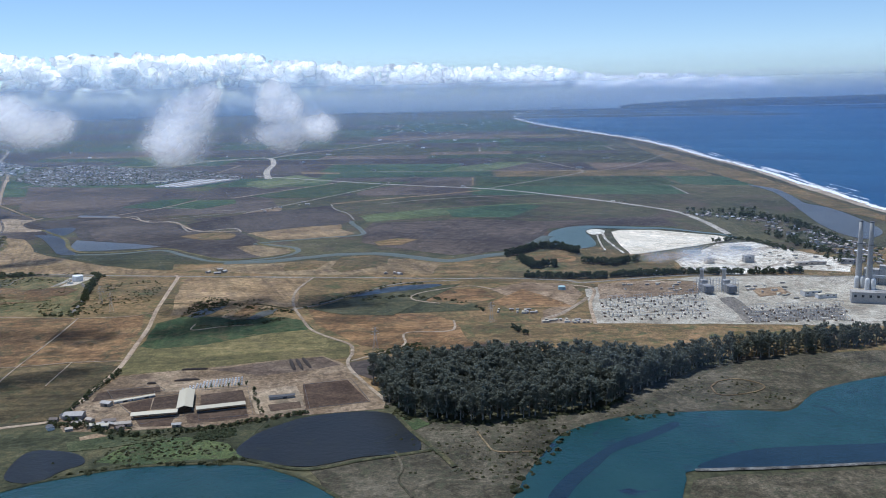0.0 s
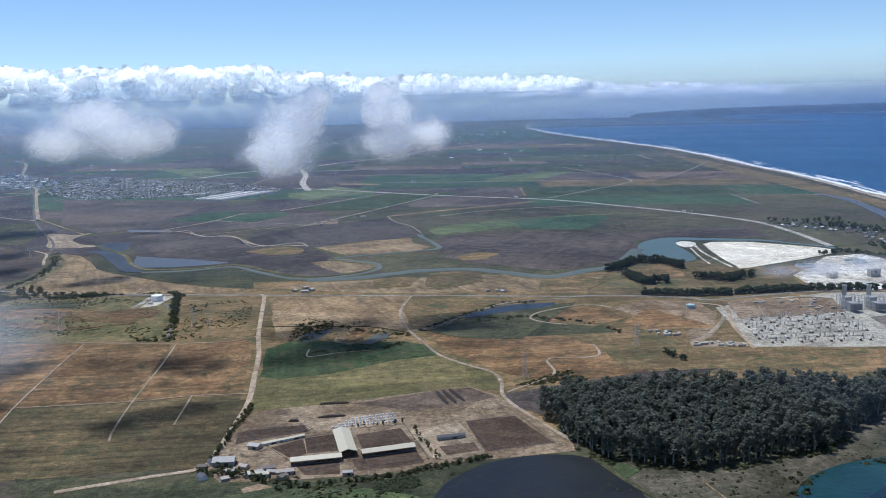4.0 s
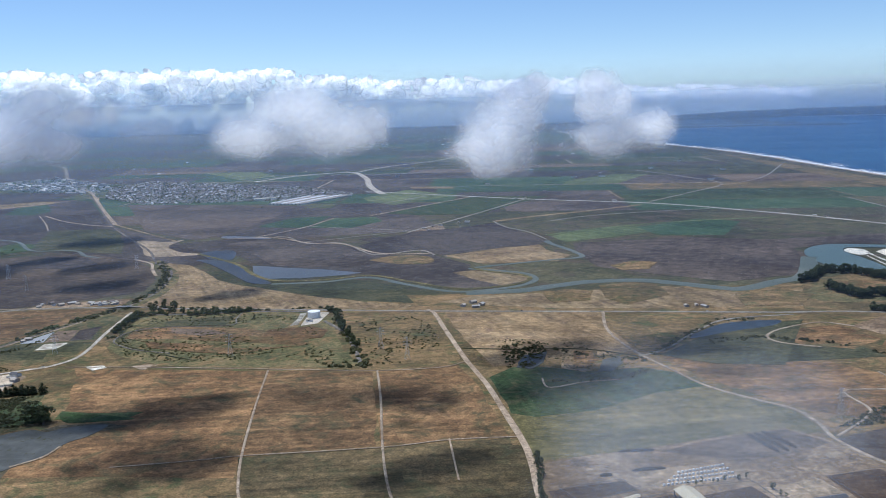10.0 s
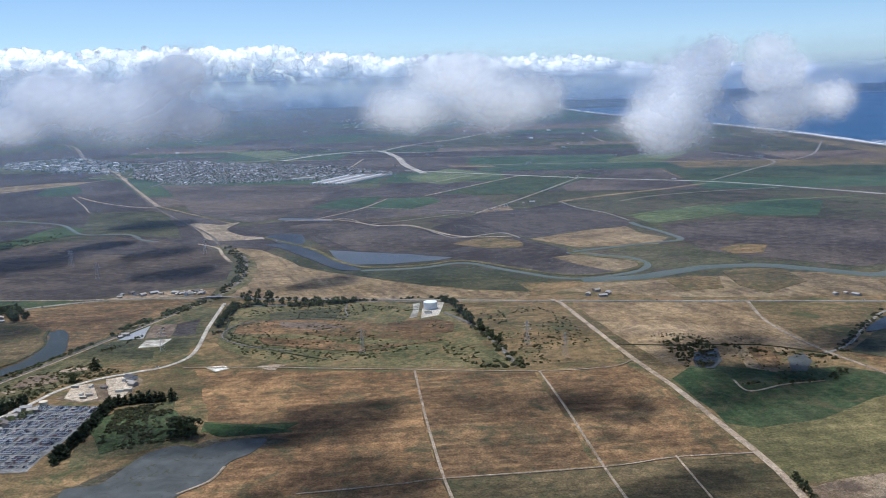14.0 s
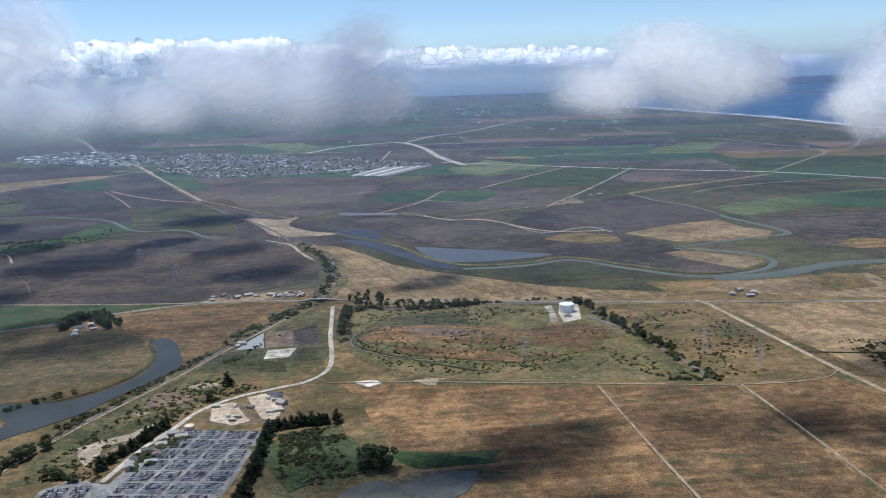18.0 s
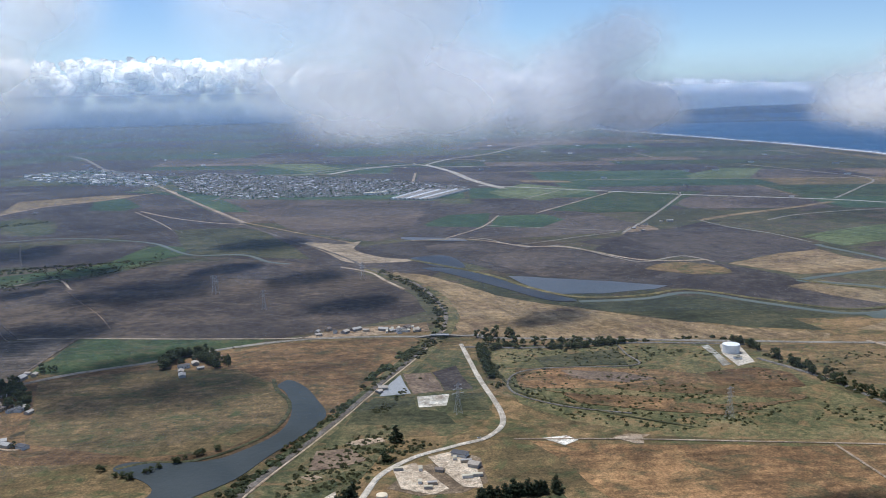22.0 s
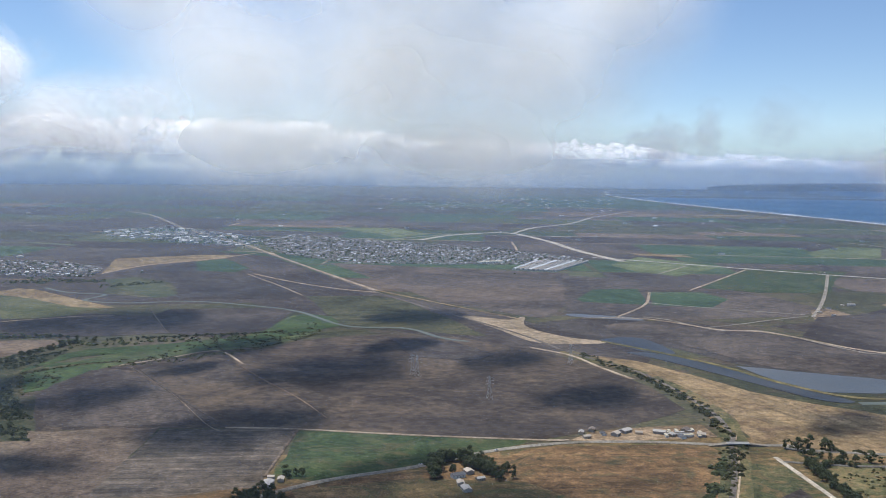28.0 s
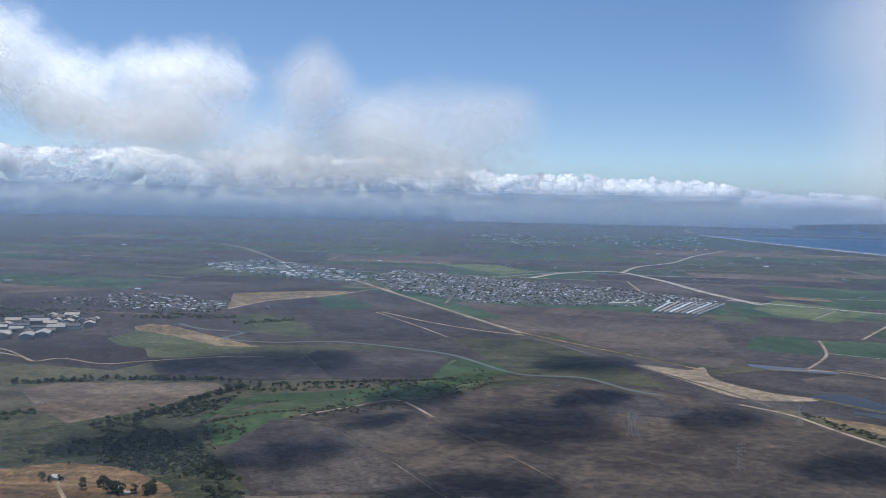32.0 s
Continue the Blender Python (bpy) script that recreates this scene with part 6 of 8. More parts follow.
def tree_meshes(shape, seed):
    """Trunk and crown of a tree 1 m high: 'gum' (tall, bare pale stem), 'round', 'cone'."""
    rng = random.Random(seed)
    bm = bmesh.new()
    lean = Vector((rng.uniform(-0.05, 0.05), rng.uniform(-0.05, 0.05), 0))
    seg, top = 6, {"gum": 0.85, "round": 0.55, "cone": 0.85}[shape]
    wide = {"gum": 0.016, "round": 0.035, "cone": 0.03}[shape]
    rings = []
    for k in range(5):
        t = k / 4
        c = lean * t + Vector((0, 0, top * t - 0.02))
        r = wide * (1 - 0.75 * t) * (1.4 if k == 0 else 1)
        rings.append([bm.verts.new(c + Vector((r * math.cos(a), r * math.sin(a), 0))) for a in [2 * math.pi * s / seg for s in range(seg)]])
    for a, b in zip(rings, rings[1:]):
        for s in range(seg):
            bm.faces.new((a[s], a[(s + 1) % seg], b[(s + 1) % seg], b[s]))
    centres = []
    if shape == "gum":
        for _ in range(26):
            h = rng.uniform(0.22, 0.98)
            a, r = rng.uniform(0, 6.28), rng.uniform(0.02, 0.19) * (1.25 - 0.6 * h)
            centres.append((Vector((r * math.cos(a), r * math.sin(a), h)), rng.uniform(0.045, 0.078)))
    elif shape == "round":
        for _ in range(17):
            h = rng.uniform(0.25, 0.92)
            k = math.sqrt(max(0.05, 1 - ((h - 0.5) / 0.5) ** 2))
            a, r = rng.uniform(0, 6.28), 0.40 * k * rng.uniform(0.3, 1)
            centres.append((Vector((r * math.cos(a), r * math.sin(a), h)), rng.uniform(0.11, 0.17)))
    else:
        for k in range(18):
            h = 0.12 + 0.86 * k / 18
            a, r = rng.uniform(0, 6.28), 0.26 * (1.03 - h) * rng.uniform(0.4, 1.1)
            centres.append((Vector((r * math.cos(a), r * math.sin(a), h)), 0.05 + 0.12 * (1.05 - h)))
    for c, r in centres[::3]:
        bar(bm, lean + Vector((0, 0, max(0.15, c.z - 0.14))), c, wide * 0.3)
    trunk = done("trunk", bm, BARK_PALE if shape == "gum" else BARK)
    verts, faces = [], []
    for c, r in centres:
        for _ in range(26):
            d = Vector((rng.gauss(0, 1), rng.gauss(0, 1), rng.gauss(0, 0.8))).normalized()
            p = c + d * r * rng.uniform(0.55, 1.0)
            s = r * rng.uniform(0.2, 0.4)
            q = (d + Vector((rng.uniform(-0.7, 0.7), rng.uniform(-0.7, 0.7), rng.uniform(-0.2, 0.9)))).to_track_quat("Z", "Y").to_matrix()
            k = len(verts)
            for u, v in ((-1, -0.7), (0.2, -1), (1, 0.1), (0.3, 0.9), (-0.8, 0.6)):
                verts.append(p + q @ Vector((u * s, v * s, rng.uniform(-0.25, 0.25) * s)))
            faces.append((k, k + 1, k + 2, k + 3, k + 4))
    crown = mesh_of("crown", verts, faces, {"gum": LEAF_EUC, "round": LEAF_BROAD, "cone": LEAF_CYPRESS}[shape])
    return trunk, crown


TREES = {s: [tree_meshes(s, k * 7 + len(s)) for k in range(4)] for s in ("gum", "round", "cone")}
rng_tree = random.Random(5)


def tree(x, y, height, shape, label, group="", wide=1.0):
    t = thing("tree", label, "tree", (x, y, 0.1), rng_tree.uniform(0, 360), group)
    w = height * wide * rng_tree.uniform(0.85, 1.15)
    t.scale = (w, w, height)
    trunk, crown = rng_tree.choice(TREES[shape])
    part("trunk", trunk, t)
    part("crown", crown, t)
    return t


def tree_mass(spots, label):
    """Many trees far off or past counting, as one body with its trunks and its crowns."""
    t = thing("tree_stand", label, "trees", kind="stuff")
    for which, name in ((0, "trunks"), (1, "crowns")):
        verts, faces = [], []
        for x, y, h, w, shape, a, k in spots:
            me = TREES[shape][k][which]
            ca, sa, o = math.cos(a), math.sin(a), len(verts)
            for v in me.vertices:
                px, py = v.co.x * w, v.co.y * w
                verts.append((x + px * ca - py * sa, y + px * sa + py * ca, 0.1 + v.co.z * h))
            faces += [tuple(o + i for i in f.vertices) for f in me.polygons]
        shape = spots[0][4]
        part(name, mesh_of(name, verts, faces, TREES[shape][0][which].materials[0]), t)


def along(pts, step, spread):
    line = [Vector((*p, 0)) for p in pts]
    for a, b in zip(line, line[1:]):
        k = max(1, round((b - a).length / step))
        for i in range(k):
            p = a.lerp(b, (i + rng_tree.uniform(0.2, 0.8)) / k)
            yield p.x + rng_tree.uniform(-spread, spread), p.y + rng_tree.uniform(-spread, spread)


def spot(x, y, height, shape, wide):
    h = height * rng_tree.uniform(0.7, 1.2)
    return x, y, h, h * wide * rng_tree.uniform(0.85, 1.15), shape, rng_tree.uniform(0, 6.28), rng_tree.randrange(4)


def tree_row(pts, step, height, shape, label, group="", wide=1.0, spread=0.6):
    for x, y in along(pts, step, spread):
        tree(x, y, height * rng_tree.uniform(0.7, 1.2), shape, label, group, wide)


def tree_line(pts, step, height, shape, label, group="", wide=1.0, spread=0.6):
    tree_mass([spot(x, y, height, shape, wide) for x, y in along(pts, step, spread)], label)


def inside(p, ring):
    odd = False
    for (x1, y1), (x2, y2) in zip(ring, ring[1:] + ring[:1]):
        if (y1 > p[1]) != (y2 > p[1]) and p[0] < (x2 - x1) * (p[1] - y1) / (y2 - y1) + x1:
            odd = not odd
    return odd


def scatter(ring, count, gap, seed):
    """Up to count places in the ring, at least gap apart."""
    rng, out, cells = random.Random(seed), [], collections.defaultdict(list)
    xs, ys = [p[0] for p in ring], [p[1] for p in ring]
    for _ in range(count * 30):
        p = (rng.uniform(min(xs), max(xs)), rng.uniform(min(ys), max(ys)))
        cx, cy = int(p[0] // gap), int(p[1] // gap)
        near = [q for i in (-1, 0, 1) for j in (-1, 0, 1) for q in cells[cx + i, cy + j]]
        if inside(p, ring) and all((p[0] - q[0]) ** 2 + (p[1] - q[1]) ** 2 > gap * gap for q in near):
            out.append(p)
            cells[cx, cy].append(p)
            if len(out) == count:
                break
    return out


def wood(ring, count, gap, height, shape, label, wide=1.0, seed=3):
    tree_mass([spot(p[0], p[1], height, shape, wide) for p in scatter(ring, count, gap, seed)], label)


def bushes(verts, faces, x, y, r, rng):
    for _ in range(9):
        d = Vector((rng.gauss(0, 1), rng.gauss(0, 1), abs(rng.gauss(0, 0.7)))).normalized()
        p = Vector((x, y, 0.1)) + Vector((d.x * r, d.y * r, d.z * r * 0.75)) * rng.uniform(0.5, 1)
        q = (d + Vector((0, 0, 0.5))).to_track_quat("Z", "Y").to_matrix()
        k, s = len(verts), r * rng.uniform(0.4, 0.7)
        for u, v in ((-1, -0.7), (0.2, -1), (1, 0.1), (0.3, 0.9), (-0.8, 0.6)):
            verts.append(p + q @ Vector((u * s, v * s, rng.uniform(-0.2, 0.2) * s)))
        faces.append((k, k + 1, k + 2, k + 3, k + 4))


def scrub(ring, count, size, label, seed=1, mat=None, clump=0.03):
    """Low bushes, gathered in drifts."""
    rng = random.Random(seed)
    verts, faces = [], []
    for x, y in scatter(ring, count * 3, 0.25, seed):
        if noise.noise((x * clump, y * clump, seed)) + 0.5 * noise.noise((x * clump * 4, y * clump * 4, seed)) < -0.05:
            continue
        bushes(verts, faces, x, y, size * rng.uniform(0.4, 1.3), rng)
    tagged(new("scrub", mesh_of("scrub", verts, faces, mat or LEAF_SCRUB)), label, "bushes", kind="stuff")


def hedge(pts, width, size, label, per=0.8, seed=1, mat=None):
    rng = random.Random(seed)
    verts, faces = [], []
    line = [Vector((*p, 0)) for p in pts]
    for a, b in zip(line, line[1:]):
        for i in range(int((b - a).length * per)):
            p = a.lerp(b, rng.random())
            if noise.noise((p.x * 0.12, p.y * 0.12, seed)) < -0.25:
                continue
            bushes(verts, faces, p.x + rng.gauss(0, width / 2), p.y + rng.gauss(0, width / 2), size * rng.uniform(0.5, 1.3), rng)
    tagged(new("shrubs", mesh_of("shrubs", verts, faces, mat or LEAF_SCRUB)), label, "bushes", kind="stuff")


def gable(w, d, h, rise, over=0.12):
    """Walls and a pitched roof with eaves, the ridge along x."""
    wall = bmesh.new()
    pts = [(-w / 2, -d / 2), (w / 2, -d / 2), (w / 2, d / 2), (-w / 2, d / 2)]
    lo = [wall.verts.new((x, y, -0.1)) for x, y in pts]
    hi = [wall.verts.new((x, y, h)) for x, y in pts]
    r0, r1 = wall.verts.new((-w / 2, 0, h + rise)), wall.verts.new((w / 2, 0, h + rise))
    wall.faces.new((lo[0], lo[1], hi[1], hi[0]))
    wall.faces.new((lo[2], lo[3], hi[3], hi[2]))
    wall.faces.new((lo[1], lo[2], hi[2], r1, hi[1]))
    wall.faces.new((lo[3], lo[0], hi[0], r0, hi[3]))
    roof = bmesh.new()
    e = over
    drop = rise * e / (d / 2)
    rows = []
    for z in (0.04, 0.14):
        rows.append([roof.verts.new(p) for p in ((-w / 2 - e, -d / 2 - e, h - drop + z), (w / 2 + e, -d / 2 - e, h - drop + z), (w / 2 + e, 0, h + rise + z), (-w / 2 - e, 0, h + rise + z),
                                                (-w / 2 - e, d / 2 + e, h - drop + z), (w / 2 + e, d / 2 + e, h - drop + z))])
    b, t = rows
    for f in ((t[0], t[1], t[2], t[3]), (t[3], t[2], t[5], t[4]), (b[3], b[2], b[1], b[0]), (b[4], b[5], b[2], b[3]), (b[0], b[1], t[1], t[0]), (t[4], t[5], b[5], b[4]),
              (b[1], b[2], t[2], t[1]), (b[2], b[5], t[5], t[2]), (b[3], b[0], t[0], t[3]), (b[4], b[3], t[3], t[4])):
        roof.faces.new(f)
    return wall, roof


HOUSES = []
for k, (w, d, wm, rm) in enumerate([(3.2, 2.1, WALL_TAN, ROOF_GREY), (2.8, 2.0, WALL_TAN, ROOF_BROWN), (3.6, 2.2, WALL_WHITE, ROOF_DARK), (2.6, 2.2, WALL_GREY, ROOF_TAN),
                                    (3.0, 2.0, WALL_TAN, ROOF_TAN), (4.2, 2.6, WALL_GREY, ROOF_GREY)]):
    wall, roof = gable(w, d, 0.75, 0.42)
    HOUSES.append((w, d, done("wall", wall, wm), done("roof", roof, rm), box("door", ROOF_BROWN, ((0.22, 0.05, 0.45), (0.3, -d / 2 - 0.02, 0))),
                   box("window", GLASS_DARK, ((0.32, 0.05, 0.28), (-0.7, -d / 2 - 0.02, 0.28))), box("window", GLASS_DARK, ((0.32, 0.05, 0.28), (1.0, -d / 2 - 0.02, 0.28)))))


def house(x, y, turn, style, label, group="", scale=1.0, detail=True, name="house"):
    w, d, wall, roof, door, win, win2 = HOUSES[style % len(HOUSES)]
    h = thing(name, label, name.replace("_", " "), (x, y, 0.12), turn, group)
    h.scale = (scale, scale, scale)
    part("wall", wall, h)
    part("roof", roof, h)
    if detail:
        part("door", door, h)
        part("window", win, h)
        part("window", win2, h)
    return h


def barn(pts, depth, height, rise, label, roof_mat=None, wall_mat=None, posts=False, name="barn"):
    a, b = Vector((*pts[0], 0)), Vector((*pts[1], 0))
    L = (b - a).length
    c = (a + b) / 2
    t = thing(name, label, name.replace("_", " "), (c.x, c.y, 0.12), math.degrees(math.atan2((b - a).y, (b - a).x)))
    wall, roof = gable(L, depth, height, rise, 0.25)
    part("roof", done("roof", roof, roof_mat or ROOF_WHITE), t)
    if posts:
        wall.free()
        for i in range(int(L / 2.5) + 1):
            for s in (-1, 1):
                part("post", POST_DATA, t).matrix_basis = pose(-L / 2 + i * L / int(L / 2.5), s * depth / 2, 0) @ Matrix.Diagonal((1, 1, height, 1))
        part("feed_rail", box("feed_rail", STEEL_DARK, ((L, 0.08, 0.3), (0, -depth / 2 + 0.15, 0.05)), ((L, 0.08, 0.3), (0, depth / 2 - 0.15, 0.05))), t)
    else:
        part("wall", done("wall", wall, wall_mat or WALL_TAN), t)
        part("door", box("door", ROOF_DARK, ((min(1.4, L * 0.3), 0.06, height * 0.75), (L * 0.12, -depth / 2 - 0.02, -0.05))), t)
    return t


POST_DATA = box("post", STEEL_DARK, ((0.14, 0.14, 1.0), (0, 0, 0)))


def block(pts, depth, height, label, mat, name="building", top=None):
    """A flat-roofed industrial block with a parapet, doors and a band of openings."""
    a, b = Vector((*pts[0], 0)), Vector((*pts[1], 0))
    L, c = (b - a).length, (a + b) / 2
    t = thing(name, label, name.replace("_", " "), (c.x, c.y, 0.12), math.degrees(math.atan2((b - a).y, (b - a).x)))
    part("wall", box("wall", mat, ((L, depth, height), (0, 0, 0))), t)
    part("roof", box("roof", top or ROOF_GREY, ((L + 0.1, depth + 0.1, 0.12), (0, 0, height)), ((L * 0.3, depth * 0.4, 0.35), (L * 0.1, 0, height + 0.1))), t)
    for i in range(max(1, int(L / 3))):
        part("window", box("window", GLASS_DARK, ((1.1, 0.06, height * 0.22), (-L / 2 + (i + 0.5) * L / max(1, int(L / 3)), -depth / 2 - 0.02, height * 0.55))), t)
    return t


def tank(p, radius, height, mat, label, dome=0.25):
    t = thing("storage_tank", label, "tank", (p[0], p[1], 0.12))
    part("shell", turned("shell", mat, [(radius, -0.1), (radius, height)], 28, False), t)
    part("roof", turned("roof", mat, [(radius * 1.02, height), (radius * 0.98, height + 0.06), (radius * 0.5, height + dome * 0.8), (0.05, height + dome)], 28), t)
    bm = bmesh.new()
    for k in range(15):
        a = -2.2 + k * 0.12
        box_data(bm, (0.12, 0.4, 0.05), ((radius + 0.12) * math.cos(a), (radius + 0.12) * math.sin(a), height * k / 15), math.degrees(a))
    part("stair", done("stair", bm, STEEL), t)
    return t


def pylon_meshes():
    """A lattice transmission tower 9 m high."""
    legs, brace, arms = bmesh.new(), bmesh.new(), bmesh.new()
    w = [(1.0, 0), (0.62, 3), (0.36, 5.6), (0.22, 9)]
    for sx, sy in ((-1, -1), (1, -1), (1, 1), (-1, 1)):
        for (a, z), (b, y) in zip(w, w[1:]):
            bar(legs, (sx * a, sy * a, z), (sx * b, sy * b, y), 0.02)
    for (a, z), (b, y) in zip(w, w[1:]):
        for k in range(2):
            z0, z1 = z + (y - z) * k / 2, z + (y - z) * (k + 1) / 2
            r0, r1 = a + (b - a) * k / 2, a + (b - a) * (k + 1) / 2
            for s in (-1, 1):
                bar(brace, (-r0, s * r0, z0), (r1, s * r1, z1), 0.018)
                bar(brace, (r0, s * r0, z0), (-r1, s * r1, z1), 0.018)
                bar(brace, (s * r0, -r0, z0), (s * r1, r1, z1), 0.018)
                bar(brace, (s * r0, r0, z0), (s * r1, -r1, z1), 0.02)
    for z, r in ((6.0, 1.7), (7.2, 1.5), (8.4, 1.2)):
        for s in (-1, 1):
            bar(arms, (0, 0.25, z), (s * r, 0, z), 0.022)
            bar(arms, (0, -0.25, z), (s * r, 0, z), 0.022)
            bar(arms, (0, 0, z + 0.45), (s * r, 0, z), 0.02)
            bar(arms, (s * r, 0, z), (s * r, 0, z - 0.4), 0.02)
    return done("leg_frame", legs, STEEL), done("bracing", brace, STEEL), done("cross_arm", arms, STEEL)


PYLON = pylon_meshes()
PYLON_STRING = turned("insulator", GLASS_DARK, [(0.02, 0), (0.06, 0.04), (0.03, 0.1), (0.06, 0.16), (0.03, 0.22), (0.06, 0.28), (0.02, 0.34)], 8)


def pylon(p, turn=0.0, scale=1.0):
    t = thing("transmission_tower", "grey steel lattice transmission tower with three cross-arms", "pylon", (p[0], p[1], 0.1), turn, "power line towers")
    t.scale = (scale,) * 3
    for n, me in zip(("leg_frame", "bracing", "cross_arm"), PYLON):
        ob = part(n, me, t)
    for z, r in ((6.0, 1.7), (7.2, 1.5), (8.4, 1.2)):
        for s in (-1, 1):
            part("insulator", PYLON_STRING, ob, "dark glass insulator string").location = (s * r, 0, z - 0.75)


def car_meshes(colour, k):
    body, cab = bmesh.new(), bmesh.new()
    box_data(body, (0.98, 0.40, 0.15), (0, 0, 0.07))
    box_data(body, (0.9, 0.38, 0.03), (0, 0, 0.22), 0, 0.95)
    box_data(cab, (0.56, 0.36, 0.11), (-0.05, 0, 0.23), 0, 0.78)
    wheel = bmesh.new()
    bar(wheel, (0, -0.03, 0), (0, 0.03, 0), 0.08, 8)
    paint = plain("car_paint_%d" % k, colour, 0.35, 0.1, 0.05)
    return done("body", body, paint), done("cabin", cab, GLASS_DARK), done("wheel", wheel, RUBBER)


CARS = [car_meshes(c, k) for k, c in enumerate([(0.72, 0.72, 0.70), (0.45, 0.455, 0.46), (0.04, 0.04, 0.045), (0.13, 0.15, 0.20), (0.22, 0.07, 0.055), (0.50, 0.47, 0.42), (0.78, 0.78, 0.76)])]
AXLES = [(-0.3, -0.19, 0.08), (-0.3, 0.19, 0.08), (0.3, -0.19, 0.08), (0.3, 0.19, 0.08)]
CAR_WORDS = ["white", "silver", "black", "blue", "red", "beige", "white"]


def car(x, y, turn, k, tail, group="", z=0.2):
    t = thing("car", CAR_WORDS[k % 7] + " " + tail, "car", (x, y, z), turn, group)
    body, cabin, wheel = CARS[k % 7]
    part("body", body, t)
    part("cabin", cabin, t, "dark glass cabin")
    for at in AXLES:
        part("wheel", wheel, t).location = at
def hutches(ring, rows, label):
    a, b, c, d = (Vector((*p, 0)) for p in ring)
    for r in range(rows):
        p, q = a.lerp(b, r / (rows - 1)), d.lerp(c, r / (rows - 1))
        t = thing("hutch_row", label, "calf hutches", (p.x, p.y, 0.12), math.degrees(math.atan2((q - p).y, (q - p).x)), "calf hutch rows")
        for k in range(int((q - p).length / 1.1)):
            part("hutch", HUTCH_DATA, t).matrix_basis = pose(k * 1.1, 0, 0, 0, 0, rng_tree.uniform(-4, 4))


HUTCH_DATA = box("hutch", PLASTIC_WHITE, ((0.7, 0.55, 0.4), (0, 0, 0), 0, 0.8), ((0.5, 0.4, 0.08), (0, 0, 0.38), 0, 0.7))


def heap(ring, rows, label):
    """Long rounded heaps laid side by side across the ring's first side."""
    a, b, c, d = (Vector((*p, 0)) for p in ring)
    for r in range(rows):
        f = (r + 0.5) / rows
        p, q = a.lerp(d, f), b.lerp(c, f)
        w = (d - a).length / rows * 0.36
        verts, faces, n = [], [], 24
        for i in range(n + 1):
            m = p.lerp(q, i / n)
            s = Vector((-(q - p).y, (q - p).x, 0)).normalized()
            e = max(0.15, math.sin(math.pi * i / n) ** 0.3)
            for k in range(7):
                g = -1 + k / 3
                j = 0.2 * noise.noise((m.x + k, m.y, r))
                verts.append(m + s * (w * e * g * (1 + j)) + Vector((0, 0, 0.08 + 1.2 * w * e * (1 - g * g) * (1 + j))))
        for i in range(n):
            for k in range(6):
                faces.append((i * 7 + k, i * 7 + k + 7, i * 7 + k + 8, i * 7 + k + 1))
        tagged(new("earth_mound", mesh_of("earth_mound", verts, faces, EARTH if rows == 1 else HAY, True)), label, "mound", "farm mounds")


def fence(pts, label):
    o = Vector((*pts[0], 0))
    t = thing("fence", label, "fence", (o.x, o.y, 0.12))
    for a, b in zip(pts, pts[1:]):
        a, b = Vector((*a, 0)) - o, Vector((*b, 0)) - o
        for z in (0.12, 0.26):
            rail = bmesh.new()
            bar(rail, a + Vector((0, 0, z)), b + Vector((0, 0, z)), 0.03)
            part("rail", done("rail", rail, STEEL_DARK), t)
        k = max(1, int((b - a).length / 3))
        for i in range(k):
            part("post", FENCE_POST, t).matrix_basis = Matrix.Translation(a.lerp(b, i / k))


FENCE_POST = box("post", STEEL_DARK, ((0.09, 0.09, 0.34), (0, 0, 0)))


def chimney(p, label):
    t = thing("chimney", label, "chimney", (p[0], p[1], 0.12), 0, "power station chimneys")
    part("shaft", turned("shaft", CONCRETE_GREY, [(1.7, -0.1), (1.45, 9), (1.2, 18), (1.02, 27), (0.98, 33.5), (0.8, 33.5), (0.78, 32)], 24, False), t)
    part("rim", turned("rim", STEEL_DARK, [(1.0, 33), (1.1, 33.1), (1.1, 33.5), (0.95, 33.6)], 24, False), t)
    part("gallery", turned("gallery", STEEL_DARK, [(1.18, 22), (1.45, 22), (1.45, 22.3), (1.16, 22.3)], 24, False), t)
    part("flue", turned("flue", WALL_WHITE, [(1.2, 0), (1.2, 4.6), (0.9, 5.6), (0.1, 6)], 18), t).location = (-1.6, -1.9, 0)
    part("flue", turned("flue", WALL_WHITE, [(1.2, 0), (1.2, 4.6), (0.9, 5.6), (0.1, 6)], 18), t).location = (1.2, -2.2, 0)


def boiler(pts, label):
    a, b = Vector((*pts[0], 0)), Vector((*pts[1], 0))
    c, L = (a + b) / 2, (b - a).length
    t = thing("boiler_house", label, "boiler house", (c.x + 9, c.y + 6, 0.12), math.degrees(math.atan2((b - a).y, (b - a).x)))
    part("frame", box("frame", WALL_GREY, ((L, 5, 7.5), (0, 4, 0)), ((L * 0.4, 4, 9.5), (L * 0.2, 4.2, 0))), t)
    part("duct", box("duct", STEEL, ((L * 0.9, 1.6, 1.4), (0, 0.8, 3.4))), t)
    for k in range(5):
        part("column", box("column", STEEL_DARK, ((0.25, 0.25, 7.8), (-L / 2 + k * L / 4, 1.4, 0))), t)


